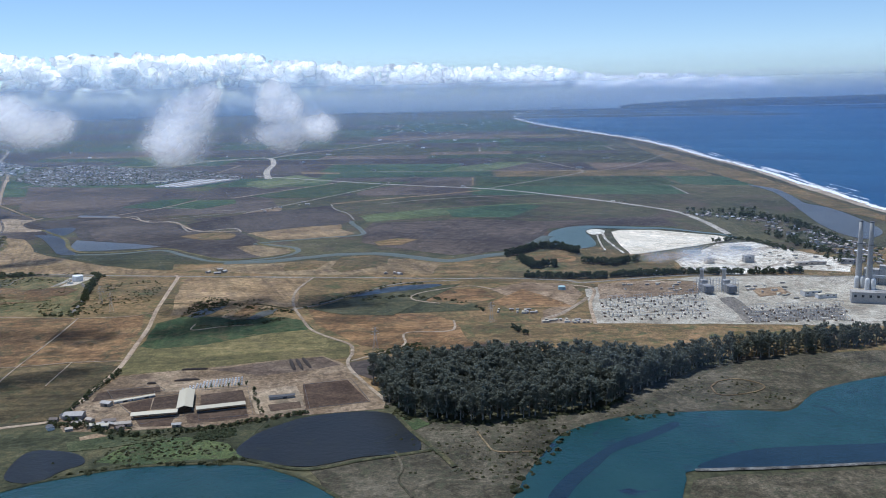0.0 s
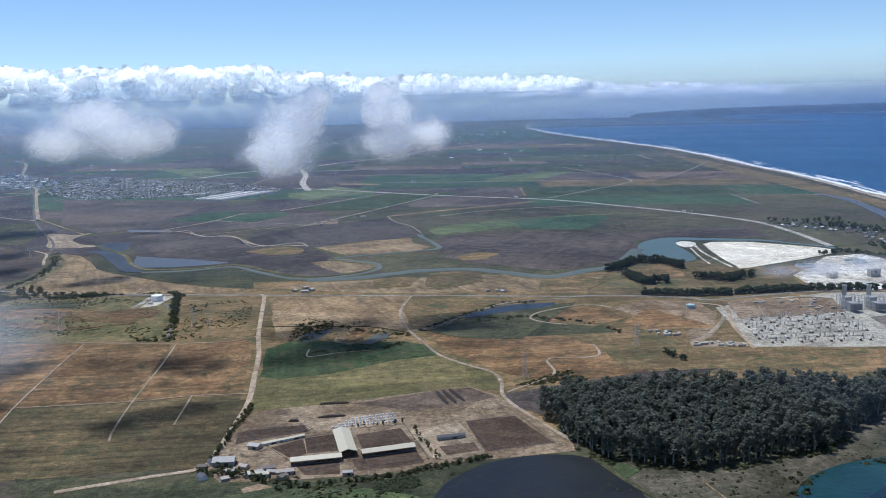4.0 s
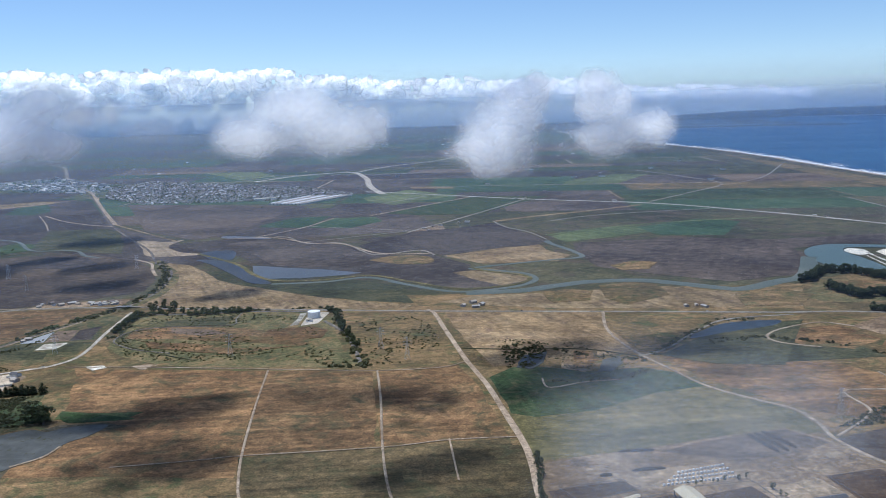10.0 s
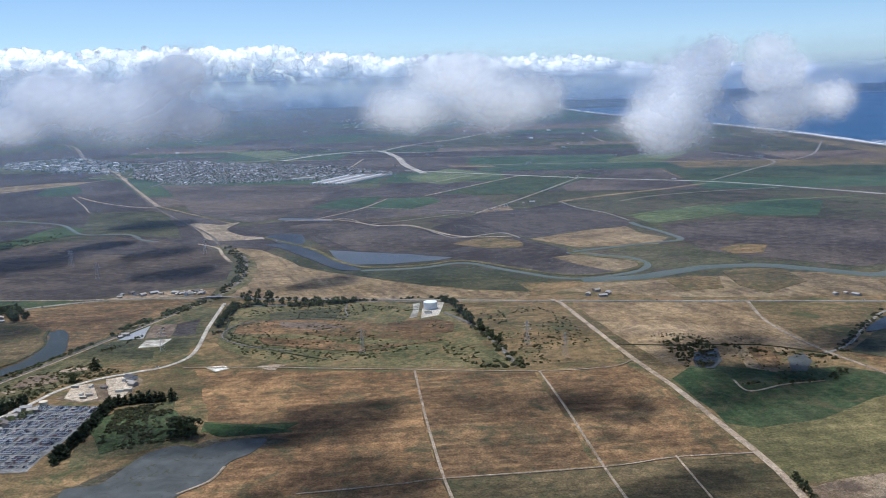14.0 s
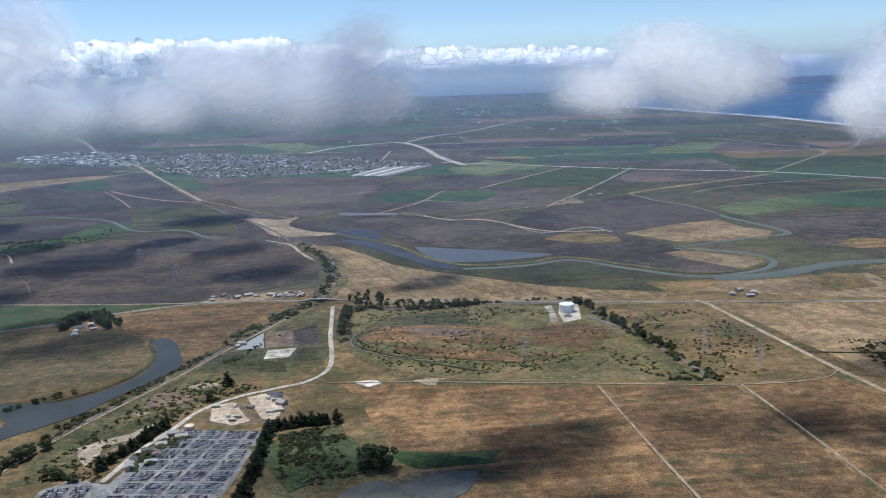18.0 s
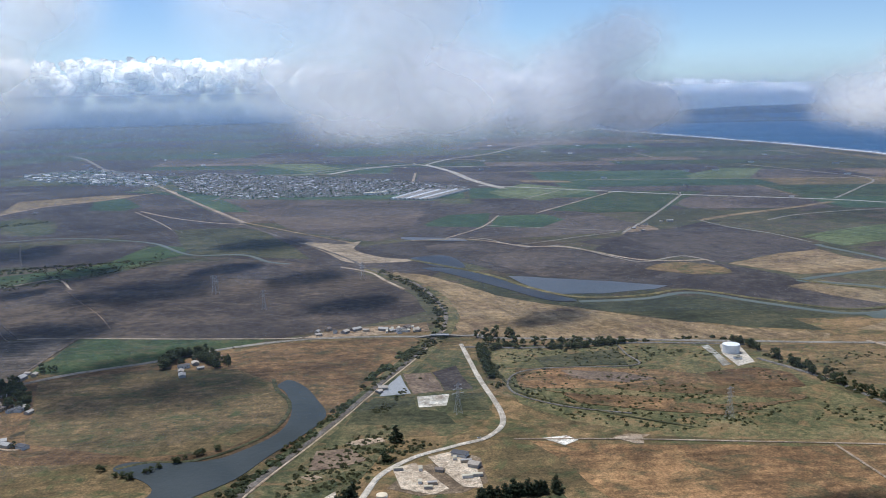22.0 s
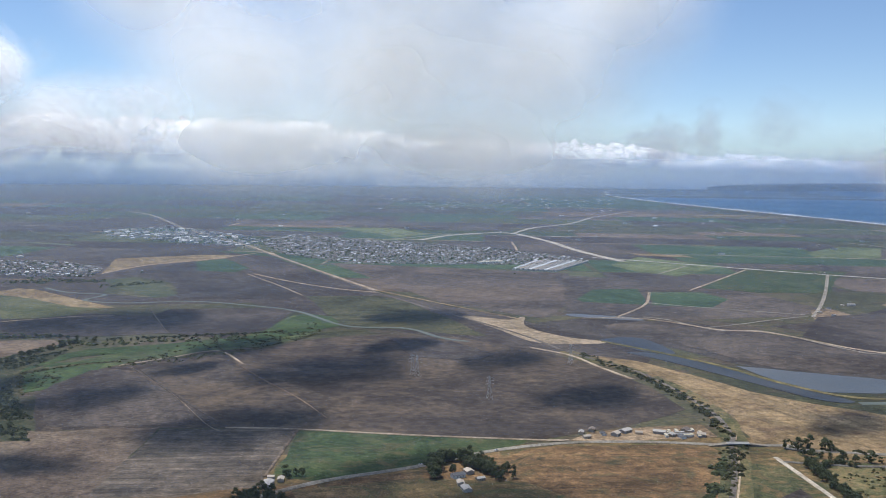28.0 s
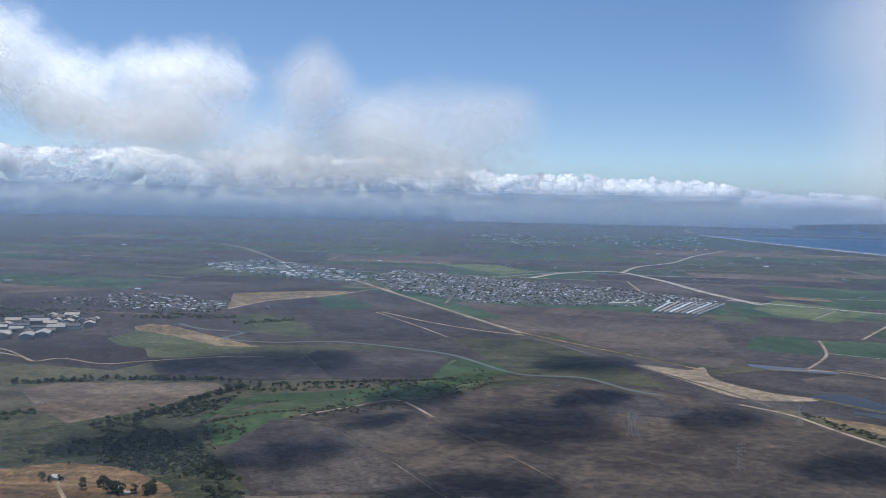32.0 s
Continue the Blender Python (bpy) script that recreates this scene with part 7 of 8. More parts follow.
def hrsg(p, label):
    t = thing("turbine_unit", label, "power unit", (p[0], p[1], 0.12), 4, "gas turbine units")
    t.scale = (1.35, 1.2, 1.2)
    part("housing", box("housing", WALL_GREY, ((2.6, 7, 3.2), (0, 2, 0)), ((2.2, 3, 4.6), (0, 4, 0))), t)
    part("inlet", box("inlet", STEEL_DARK, ((3.0, 2.2, 2.2), (0, -3.2, 1.1))), t)
    part("exhaust_stack", turned("exhaust_stack", STEEL, [(0.75, 0), (0.75, 8.2), (0.85, 8.2), (0.85, 8.6), (0.6, 8.6)], 16, False), t).location = (0.3, 6.8, 0)
    rack = bmesh.new()
    for x in (-3.2, -2, 2, 3.2):
        for y in (-1, 2, 5):
            bar(rack, (x, y, 0), (x, y, 5.2), 0.08)
        for z in (2, 3.6, 5.2):
            bar(rack, (x, -1, z), (x, 5, z), 0.06)
    for y in (-1, 2, 5):
        for z in (2, 3.6, 5.2):
            bar(rack, (-3.2, y, z), (3.2, y, z), 0.06)
    part("pipe_rack", done("pipe_rack", rack, STEEL), t)


def gantry_mesh():
    bm, iso = bmesh.new(), bmesh.new()
    for x in (-2.4, 0, 2.4):
        bar(bm, (x - 0.2, 0, 0), (x, 0, 2.1), 0.035)
        bar(bm, (x + 0.2, 0, 0), (x, 0, 2.1), 0.035)
        bar(bm, (x, 0, 1.9), (x, 0, 2.6), 0.022)
    for z in (1.9, 2.1):
        bar(bm, (-2.5, 0, z), (2.5, 0, z), 0.035)
    for k in range(10):
        bar(bm, (-2.5 + k * 0.5, 0, 1.9), (-2.25 + k * 0.5, 0, 2.1), 0.022)
    for x in (-1.8, -1.2, -0.6, 0.6, 1.2, 1.8):
        bar(iso, (x, 0, 1.9), (x, 0, 1.45), 0.04, 6)
    return done("portal", bm, STEEL), done("insulator", iso, WALL_TAN)


GANTRY = gantry_mesh()
BREAKER = box("breaker", WALL_GREY, ((0.5, 0.4, 0.5), (0, 0, 0)), ((0.12, 0.12, 0.7), (-0.15, 0, 0.5)), ((0.12, 0.12, 0.7), (0.15, 0, 0.5)))
BUSBAR = box("busbar", PALE_FILL, ((0.5, 5.2, 0.16), (0, 0, 0.02)))


TRANSFORMER = box("transformer", RUST_METAL, ((0.9, 0.6, 0.55), (0, 0, 0)), ((0.14, 0.14, 0.35), (-0.25, 0, 0.55)), ((0.14, 0.14, 0.35), (0.25, 0, 0.55)))


def switchyard(ring, nx, ny, label):
    a, b, c, d = (Vector((*p, 0)) for p in ring)
    turn = math.degrees(math.atan2((b - a).y, (b - a).x))
    for i in range(nx):
        for j in range(ny):
            u, v = (i + 0.5) / nx, (j + 0.5) / ny
            p = a.lerp(b, u).lerp(d.lerp(c, u), v)
            if (i * 7 + j * 5) % 6 in (0, 3):
                continue
            t = thing("switchyard_gantry", label, "gantry", (p.x, p.y, 0.2), turn + (0 if (i + j) % 3 else 90), "switchyard gantries")
            part("portal", GANTRY[0], t)
            part("insulator", GANTRY[1], t)
            part("breaker", BREAKER, t).location = (1.2, 1.1, 0)
            part("busbar", BUSBAR, t).location = (-0.8, 0.8, 0)
            part("transformer", TRANSFORMER, t, "brown oil-filled transformer").location = (-1.6, -1.3, 0)


def sheds(ring, count, label):
    for k, p in enumerate(scatter(ring, count, 1.6, 17)):
        w = rng_tree.uniform(1.2, 3.2)
        t = thing("site_shed", label, "shed", (p[0], p[1], 0.2), rng_tree.choice((0, 3, 90)), "site sheds")
        part("wall", box("wall", (WALL_WHITE, WALL_GREY, WALL_TAN)[k % 3], ((w, 0.9, 0.6), (0, 0, 0))), t)
        part("roof", box("roof", (ROOF_WHITE, ROOF_WHITE, ROOF_GREY)[k % 3], ((w + 0.1, 1.0, 0.08), (0, 0, 0.6), 0, 0.96)), t)


def basin(p, r, label):
    t = thing("settling_basin", label, "basin", (p[0], p[1], 0.12))
    part("rim", turned("rim", CONCRETE_GREY, [(r, -0.1), (r, 1.0), (r - 0.3, 1.0), (r - 0.3, 0.5)], 40, False), t)
    part("water", turned("water", LAGOON, [(r - 0.25, 0.62), (0.05, 0.64)], 40), t)
    part("bridge", box("bridge", STEEL_DARK, ((2 * r, 0.4, 0.12), (0, 0, 1.0))), t)


def wreck_rows(ring, label, single=290):
    """Scrap cars parked nose to tail in double rows with lanes between; the far rows past counting are one body."""
    a, b, c, d = (Vector((*p, 0)) for p in ring)
    turn = math.degrees(math.atan2((b - a).y, (b - a).x))
    deep, n, rest = (d - a).length, 0, []
    rows = int(deep / 1.3)
    for r in range(rows):
        if r % 5 == 4:
            continue
        v = (r + 0.4) / rows
        p, q = a.lerp(d, v), b.lerp(c, v)
        k = int((q - p).length / 0.62)
        for i in range(k):
            if i % 10 >= 8 or rng_tree.random() < 0.06:
                continue
            m = p.lerp(q, (i + 0.5) / k)
            m = (m.x + rng_tree.uniform(-0.06, 0.06), m.y + rng_tree.uniform(-0.1, 0.1), turn + 90 + rng_tree.uniform(-7, 7), rng_tree.choice((0, 0, 0, 1, 1, 2, 3, 4, 5, 6, 6)))
            if n < single:
                car(*m, label, "scrap cars")
            else:
                rest.append(m)
            n += 1
    if rest:
        t = thing("car_rows", "packed rows of scrap cars in the wrecking yard", "cars", kind="stuff")
        for k in range(7):
            for w, nm in enumerate(("bodies", "cabins", "wheels")):
                verts, faces = [], []
                for x, y, ang, kk in rest:
                    if kk != k:
                        continue
                    me, mm = CARS[k][w], pose(x, y, 0.2, 0, 0, ang)
                    for at in AXLES if nm == "wheels" else [(0, 0, 0)]:
                        o = len(verts)
                        verts += [mm @ (v.co + Vector(at)) for v in me.vertices]
                        faces += [tuple(o + i for i in f.vertices) for f in me.polygons]
                if verts:
                    part(nm, mesh_of(nm, verts, faces, CARS[k][w].materials[0]), t)


def town(ring, single, many, label, seed, scale=1.0):
    """Houses along streets: the first ones singly, the rest of the town as one body of roofs."""
    rng = random.Random(seed)
    spots = scatter(ring, single + many, 3.4 * scale, seed)
    rng.shuffle(spots)
    for k, p in enumerate(spots[:single]):
        house(p[0], p[1], 18 + rng.choice((0, 90, 180, 270)) + rng.uniform(-5, 5), rng.randrange(6), label, "houses of the town", scale * rng.uniform(0.75, 1.1), False)
    if len(spots) > single:
        sets = {k: ([], []) for k in ("wall", "roof", "brown_roof")}
        for p in spots[single:]:
            w, d = scale * rng.uniform(2.0, 3.2) / 2, scale * rng.uniform(1.5, 2.1) / 2
            h, rise = 0.75 * min(scale, 1.5), 0.35 * scale ** 0.5
            m = pose(p[0], p[1], 0.1, 0, 0, 18 + rng.choice((0, 90)) + rng.uniform(-6, 6))
            low = [(-w, -d), (w, -d), (w, d), (-w, d)]
            v, f = sets["wall"]
            o = len(v)
            v += [m @ Vector((x, y, z)) for z in (-0.1, h) for x, y in low] + [m @ Vector((x, 0, h + rise)) for x in (-w, w)]
            f += [(o, o + 1, o + 5, o + 4), (o + 1, o + 2, o + 6, o + 5), (o + 2, o + 3, o + 7, o + 6), (o + 3, o, o + 4, o + 7), (o + 5, o + 6, o + 9), (o + 7, o + 4, o + 8)]
            v, f = sets["brown_roof" if scale < 2 and rng.random() < 0.3 else "roof"]
            o, e = len(v), 0.12 * scale
            v += [m @ Vector((x * (w + e), y * (d + e), h + rise + 0.03 if y == 0 else h - 0.05)) for y in (-1, 0, 1) for x in (-1, 1)]
            f += [(o, o + 1, o + 3, o + 2), (o + 2, o + 3, o + 5, o + 4)]
        t = thing("town_houses", "crowded " + label.split(" ", 1)[1] + " rows", "houses", kind="stuff")
        for k, mat in (("wall", WALL_WHITE if scale > 2 else WALL_TAN), ("roof", ROOF_TOWN), ("brown_roof", ROOF_BROWN)):
            if sets[k][0]:
                part(k, mesh_of(k, *sets[k], mat), t)
    verts, faces = [], []
    for p in scatter(ring, (single + many) // 2, 2.0, seed + 9):
        bushes(verts, faces, p[0], p[1], rng.uniform(0.8, 2.2), rng)
    tagged(new("town_trees", mesh_of("town_trees", verts, faces, LEAF_BROAD)), "dark garden trees among the houses", "trees", kind="stuff")


def homestead(pts, label, style):
    for k, p in enumerate(pts):
        house(p[0], p[1], rng_tree.uniform(0, 180), style + k, label, "homestead buildings", rng_tree.uniform(0.7, 1.1), True, "farm_building")


def glasshouses(ring, label):
    a, b, c, d = (Vector((*p, 0)) for p in ring)
    for k in range(9):
        f, g = (k + 0.1) / 9, (k + 0.85) / 9
        p, q = a.lerp(d, (f + g) / 2), b.lerp(c, (f + g) / 2)
        wide = (a.lerp(d, g) - a.lerp(d, f)).length
        barn([(p.x, p.y), (q.x, q.y)], wide * 0.7, 1.2, 0.6, label, ROOF_TAN if k % 3 == 1 else ROOF_GREY if k % 3 else PLASTIC_WHITE, WALL_WHITE, False, "greenhouse")


def overpass(pts, label):
    a, b = Vector((*pts[0], 0)), Vector((*pts[1], 0))
    L, c = (b - a).length, (a + b) / 2
    t = thing("road_bridge", label, "bridge", (c.x, c.y, 0.1), math.degrees(math.atan2((b - a).y, (b - a).x)))
    part("deck", box("deck", CONCRETE_GREY, ((L, 2.1, 0.2), (0, 0, 0.6))), t)
    for s in (-1, 1):
        part("parapet", box("parapet", CONCRETE_GREY, ((L, 0.1, 0.18), (0, s * 1.0, 0.8))), t)
    for x in (-L * 0.3, -L * 0.1, L * 0.1, L * 0.3):
        part("pier", box("pier", CONCRETE_GREY, ((0.25, 1.8, 0.7), (x, 0, -0.1))), t)
    for s in (-1, 1):
        bm = bmesh.new()
        vs = [bm.verts.new(p) for p in ((s * L / 2, -1.2, 0), (s * L / 2, 1.2, 0), (s * L / 2, 1.05, 0.82), (s * L / 2, -1.05, 0.82), (s * (L / 2 + 6), -1.0, 0.1), (s * (L / 2 + 6), 1.0, 0.1))]
        for f in ((3, 2, 5, 4), (0, 3, 4), (1, 5, 2), (0, 1, 2, 3)):
            bm.faces.new([vs[i] for i in f])
        part("ramp", done("ramp", bm, ROAD_PALE), t)
wood([(-22.5, 288.8), (-14.5, 273.8), (-0.3, 268.4), (10.0, 265.9), (27.9, 271.3), (46.4, 276.9), (62.4, 292.6), (75.3, 306.6), (70.1, 319.0), (60.3, 321.1), (44.7, 327.9), (21.3, 325.2), (-7.9, 320.9), (-29.1, 313.6)], 520, 2.0, 9.0, "gum", "dense wood of tall dark eucalyptus with bare pale trunks", 1.35)
wood([(62.4, 292.6), (92.7, 318.8), (128.3, 331.5), (157.5, 339.4), (183.4, 339.1), (187.6, 346.9), (161.8, 348.9), (132.7, 342.9), (84.0, 325.1), (69.4, 315.6)], 190, 2.0, 7.5, "gum", "belt of tall dark eucalyptus beside the marsh", 1.35, 8)
tree_row([(-124, 277), (-124, 300), (-123, 325)], 2.2, 1.8, "round", "small round tree lining the farm road", "farm road trees", 0.9)
tree_row([(-68.8, 302.3), (-64.6, 289.1), (-60.1, 275.5)], 2.2, 1.6, "round", "small round tree in a row beside the pens", "farm yard trees", 0.9)
tree_row([(-89.1, 303.6), (-71.1, 306.7)], 2.4, 1.5, "round", "small tree beside the calf rows", "farm yard trees", 0.9)
tree_row([(-122.4, 273.5), (-102.9, 262.8), (-98.2, 263.9)], 1.5, 2.2, "round", "tree by the farmhouse", "farmhouse trees", 1.0, 1.2)
hedge([(-121.9, 271.5), (-93.1, 259.1), (-80.7, 263.0), (-66.5, 268.3), (-58.7, 272.8), (-46.9, 277.3)], 1.6, 0.9, "dark green shrubs along the pond bank", 1.4, 2)
hedge([(-108.2, 231.0), (-86.3, 238.2), (-62.9, 237.8), (-58.7, 240.3)], 1.5, 0.9, "dark green shrubs along the dyke", 1.2, 3)
hedge([(-20.2, 280.9), (-10.8, 268.5), (-0.4, 265.5)], 2.5, 1.0, "green shrubs by the pond corner", 1.0, 4)
tree_line([(38.0, 551.8), (58.9, 579.4), (72.3, 577.2), (82.1, 556.1)], 0.8, 4.4, "round", "dark cypress in a windbreak by the lagoon", "lagoon windbreak", 1.0, 2.0)
tree_line([(81.1, 522.5), (89.6, 525.2), (94.9, 515.9), (111.3, 528.7)], 0.7, 4.0, "round", "dark cypress grove beside the mineral works", "lagoon windbreak", 1.0, 2.5)
tree_line([(44.6, 536.6), (49.3, 512.9), (64.2, 517.1)], 0.8, 4.2, "round", "dark cypress in a windbreak by the lagoon", "lagoon windbreak", 1.0, 2.0)
tree_line([(41, 486), (72, 480), (100, 484), (128, 486), (152, 484)], 0.8, 3.6, "round", "dark tree beside the county road", "roadside trees", 1.2, 1.5)
tree_line([(152, 484), (170, 482), (192, 484)], 0.9, 3.4, "round", "dark tree beside the county road", "roadside trees", 1.2, 1.5)
tree_line([(175.1, 588.2), (193.0, 600.0), (200.8, 589.5), (211.3, 548.7)], 1.5, 2.8, "round", "dark tree at the edge of the mineral works", "works trees", 1.2, 1.5)
tree_line([(226.0, 716.9), (244.9, 693.8), (259.9, 654.5), (242.0, 629.1)], 3.5, 3.6, "round", "dark tree in the harbour village", "harbour trees", 1.2, 4)
tree_line([(203.0, 757.1), (228.0, 738.0), (259.1, 747.7)], 3.5, 3.2, "round", "dark tree in the harbour village", "harbour trees", 1.2, 5)
tree_line([(224.6, 704.7), (246.6, 722), (258, 692), (259, 655), (257, 622), (254, 566)], 2.2, 2.8, "round", "dark garden tree in the harbour village", "harbour trees", 1.4, 7)
tree_line([(224, 630), (228, 570), (236, 520)], 2.4, 2.6, "round", "dark garden tree in the harbour village", "harbour trees", 1.4, 6)
tree_line([(228.2, 593.0), (228.6, 548.6), (225.2, 502.0)], 3.5, 3.0, "round", "dark tree behind the harbour", "harbour trees", 1.2, 5)
tree_row([(26.4, 377.7), (30.4, 368.0), (33.7, 366.0)], 1.8, 2.2, "round", "dark bushy tree in the dry pasture", "pasture trees", 1.2, 0.8)
tree_row([(13.2, 409.7), (18.5, 411.4)], 2.4, 1.8, "round", "dark bushy tree beside the knoll", "pasture trees", 1.3, 1)
hedge([(-42.9, 438.4), (-20.8, 446.5), (9.8, 428.6), (14.7, 414.0)], 3, 0.9, "dark marsh shrubs in the hollow", 1.2, 5)
hedge([(-122, 430), (-110, 441), (-96, 427), (-73, 417)], 2, 0.8, "shrubs along the field ditch", 1.2, 6)
tree_row([(-196.6, 498.4), (-194.0, 483.8), (-188.7, 467.1), (-182.0, 444.0)], 2.6, 3.4, "round", "dark tree lining the tank lane", "lane trees", 1.1, 1.2)
hedge([(-197.6, 498.5), (-190.5, 470.9), (-182.9, 441.2), (-177.9, 417.7)], 2, 1.1, "dark shrubs lining the tank lane", 1.3, 7)
hedge([(-207, 421), (-196, 421), (-190, 420), (-181, 418)], 1.6, 1.1, "dark shrubs along the head of the fields", 1.6, 8)
tree_row([(-202.2, 516.6), (-200.3, 510.0)], 2.0, 3.4, "round", "dark rounded tree beside the white tank", "tank trees", 1.2, 0.8)
tree_row([(-294, 527), (-280, 522), (-268, 521), (-254, 522), (-240, 522)], 2.6, 2.6, "round", "dark shrubby tree along the county road", "county road trees", 1.3, 1)
tree_row([(-298.0, 532.6), (-290.6, 534.4), (-278.3, 533.4)], 4.5, 4.2, "round", "dark rounded tree by the railway crossing", "crossing trees", 1.1, 1.5)
tree_row([(-296.4, 517.4), (-295.8, 502.4)], 3.0, 3.0, "round", "dark rounded tree in the green hollow", "crossing trees", 1.1, 1.0)
hedge([(-295.8, 502.4), (-292.5, 492.7), (-292.9, 472.8)], 2.2, 0.9, "weedy shrubs along the lane", 1.3, 9)
tree_row([(-287.7, 394.8), (-297.2, 394.2), (-305.4, 392.0), (-305.2, 378.0), (-304.9, 362.6), (-305.2, 346.8)], 1.5, 3.4, "cone", "dense dark cypress in a clipped windbreak", "yard windbreak", 1.9, 0.5)
tree_row([(-333.6, 397.9), (-336.7, 389.7), (-340.1, 378.7), (-343.7, 368.5)], 1.6, 3.2, "cone", "dense dark cypress in a windbreak along the lane", "lane windbreak", 1.9, 0.5)
tree_row([(-279, 366), (-275, 365), (-272, 362)], 2, 5.0, "round", "large dark spreading tree in the weedy field", "field tree", 1.5, 1.2)
tree(-324.8, 429.4, 4.6, "cone", "tall dark conical cypress beside the lane", "", 1.6)
tree(-327.2, 416.4, 3.6, "round", "dark rounded cypress beside the lane", "", 1.3)
tree_line([(-362.0, 385.1), (-367.3, 374.2), (-375.4, 369.0), (-381.8, 361.1)], 2.0, 3.2, "round", "dark tree along the railway by the river", "railside trees", 1.3, 1.2)
tree_line([(-346.2, 362.1), (-351.5, 366.8), (-354.2, 363.6)], 2.0, 2.4, "round", "dark bush along the railway bank", "railside trees", 1.4, 1.0)
hedge([(-308.1, 537.1), (-325.8, 496.3), (-339.4, 460.3), (-349.3, 433.7), (-361.2, 403.5), (-367.4, 368.2)], 2.4, 0.9, "weedy shrubs along the railway", 1.3, 10)
hedge([(-335.8, 679.6), (-315.7, 628.7), (-307.2, 585.0), (-308.5, 548.9), (-319.2, 504.8)], 3.0, 1.0, "weedy shrubs along the railway cutting", 1.3, 11)
hedge([(-322.6, 652.6), (-313.1, 611.0), (-307.8, 569.6)], 2.0, 0.8, "dark shrubs along the railway cutting", 1.2, 12)
tree_row([(-405.6, 503.8), (-405, 515), (-401.4, 520), (-396.9, 519.8), (-391, 511), (-386.4, 503.5)], 1.3, 3.3, "round", "tall dark tree sheltering the homestead", "homestead trees", 1.5, 0.8)
tree_row([(-203.8, 517.5), (-199.5, 512), (-199, 504)], 1.6, 2.4, "round", "dark bushy tree behind the white tank", "tank trees", 1.4, 0.8)
tree_row([(-452.8, 486.4), (-445.3, 480.5), (-437.0, 469.8), (-435.0, 462.5)], 2.6, 3.2, "round", "dark tree round the hilltop houses", "hilltop trees", 1.1, 2)
tree_row([(-447, 502), (-445, 503)], 2.6, 2.6, "round", "dark tree by the roadside house", "roadside house trees", 1.2, 1)
tree_row([(-426.1, 433.9), (-424.4, 433.0)], 2.6, 2.6, "round", "dark tree by the pasture house", "pasture house trees", 1.2, 1)
hedge([(-686.7, 683.9), (-667.0, 696.6), (-638.8, 705.7), (-597.9, 712.8)], 2.5, 1.4, "dark tree belt along the creek", 0.9, 13, LEAF_BROAD)
hedge([(-589.5, 703.1), (-568.4, 693.5), (-537.1, 705.3), (-501.3, 715.5)], 5, 1.2, "dark willow thicket along the creek", 0.9, 14, LEAF_BROAD)
hedge([(-583.2, 691.0), (-592.0, 671.3), (-597.1, 651.7), (-605.7, 627.7), (-610.4, 613.7)], 6, 1.3, "dark willow thicket along the creek", 1.0, 15, LEAF_BROAD)
hedge([(-648.0, 640.6), (-653.2, 625.1), (-663.3, 605.8)], 5, 1.4, "dark willow thicket by the wet meadow", 1.0, 16, LEAF_BROAD)
tree_row([(-583.2, 545.2), (-579.0, 548.9), (-573.0, 542.8), (-559.8, 547.1)], 2.5, 3.4, "round", "dark tree round the knoll house", "knoll trees", 1.2, 2)
tree_row([(-599.2, 551.7), (-591.6, 553.9)], 2.5, 2.6, "round", "dark tree on the golden knoll", "knoll trees", 1.2, 1)
scrub([(-290.8, 507.5), (-275.6, 515.7), (-244.5, 516.5), (-213.3, 505.0), (-203.8, 472.6), (-194.1, 445.5), (-183.1, 421.3), (-204.1, 422.7), (-236.5, 426.4), (-256.2, 430.7), (-276.3, 442.8), (-287.4, 463.3)], 420, 0.5, "dark bushes dotting the rolling pasture", 1)
scrub([(-188.4, 493.1), (-164.8, 501.4), (-154.1, 484.4), (-148.9, 434.2), (-156.9, 424.4), (-174.2, 418.8), (-177.1, 437.6)], 130, 0.5, "dark bushes dotting the olive pasture", 2)
scrub([(-17.9, 271.5), (9.9, 264.0), (34.5, 268.4), (61.4, 288.0), (102.3, 316.7), (134.8, 321.5), (106.4, 274.3), (50.5, 269.9), (24.9, 244.0), (13.5, 220.2), (-25.1, 232.8)], 140, 0.45, "low salt-marsh shrubs", 3)
scrub([(-302.3, 387.4), (-287.0, 393.2), (-282.3, 375.8), (-279.6, 357.0), (-295.9, 346.0)], 200, 0.8, "green bushes in the weedy scrub", 4)
scrub([(-316.5, 487.5), (-328.6, 462.1), (-338.9, 440.3), (-348.6, 412.5), (-357.7, 373.4), (-360.7, 364.2), (-340.0, 362.4), (-337.7, 388.0), (-329.5, 410.5), (-321.9, 420.9), (-312.8, 426.1), (-325.6, 433.5), (-328.4, 450.1)], 260, 0.55, "weedy bushes on the railway bank", 5)
scrub([(-614.6, 600.8), (-596.0, 648.8), (-577.3, 679.6), (-576.7, 646.7), (-564.6, 596.5), (-542.1, 560.4), (-531.7, 535.8), (-550.0, 538.3), (-586.1, 572.7), (-620.6, 568.0)], 700, 0.8, "dark bushes filling the creek bottom", 6, LEAF_CYPRESS)
scrub([(-34.5, 341.1), (-17.5, 356.0), (0.9, 363.2), (5.3, 356.0), (-12.6, 343.4)], 120, 0.6, "low bushes by the zigzag track", 7)
scrub([(-126.4, 441.9), (-110.3, 448.3), (-107.8, 432.7), (-115.5, 409.5), (-124.8, 410.3)], 60, 0.7, "reeds round the green pool", 8)
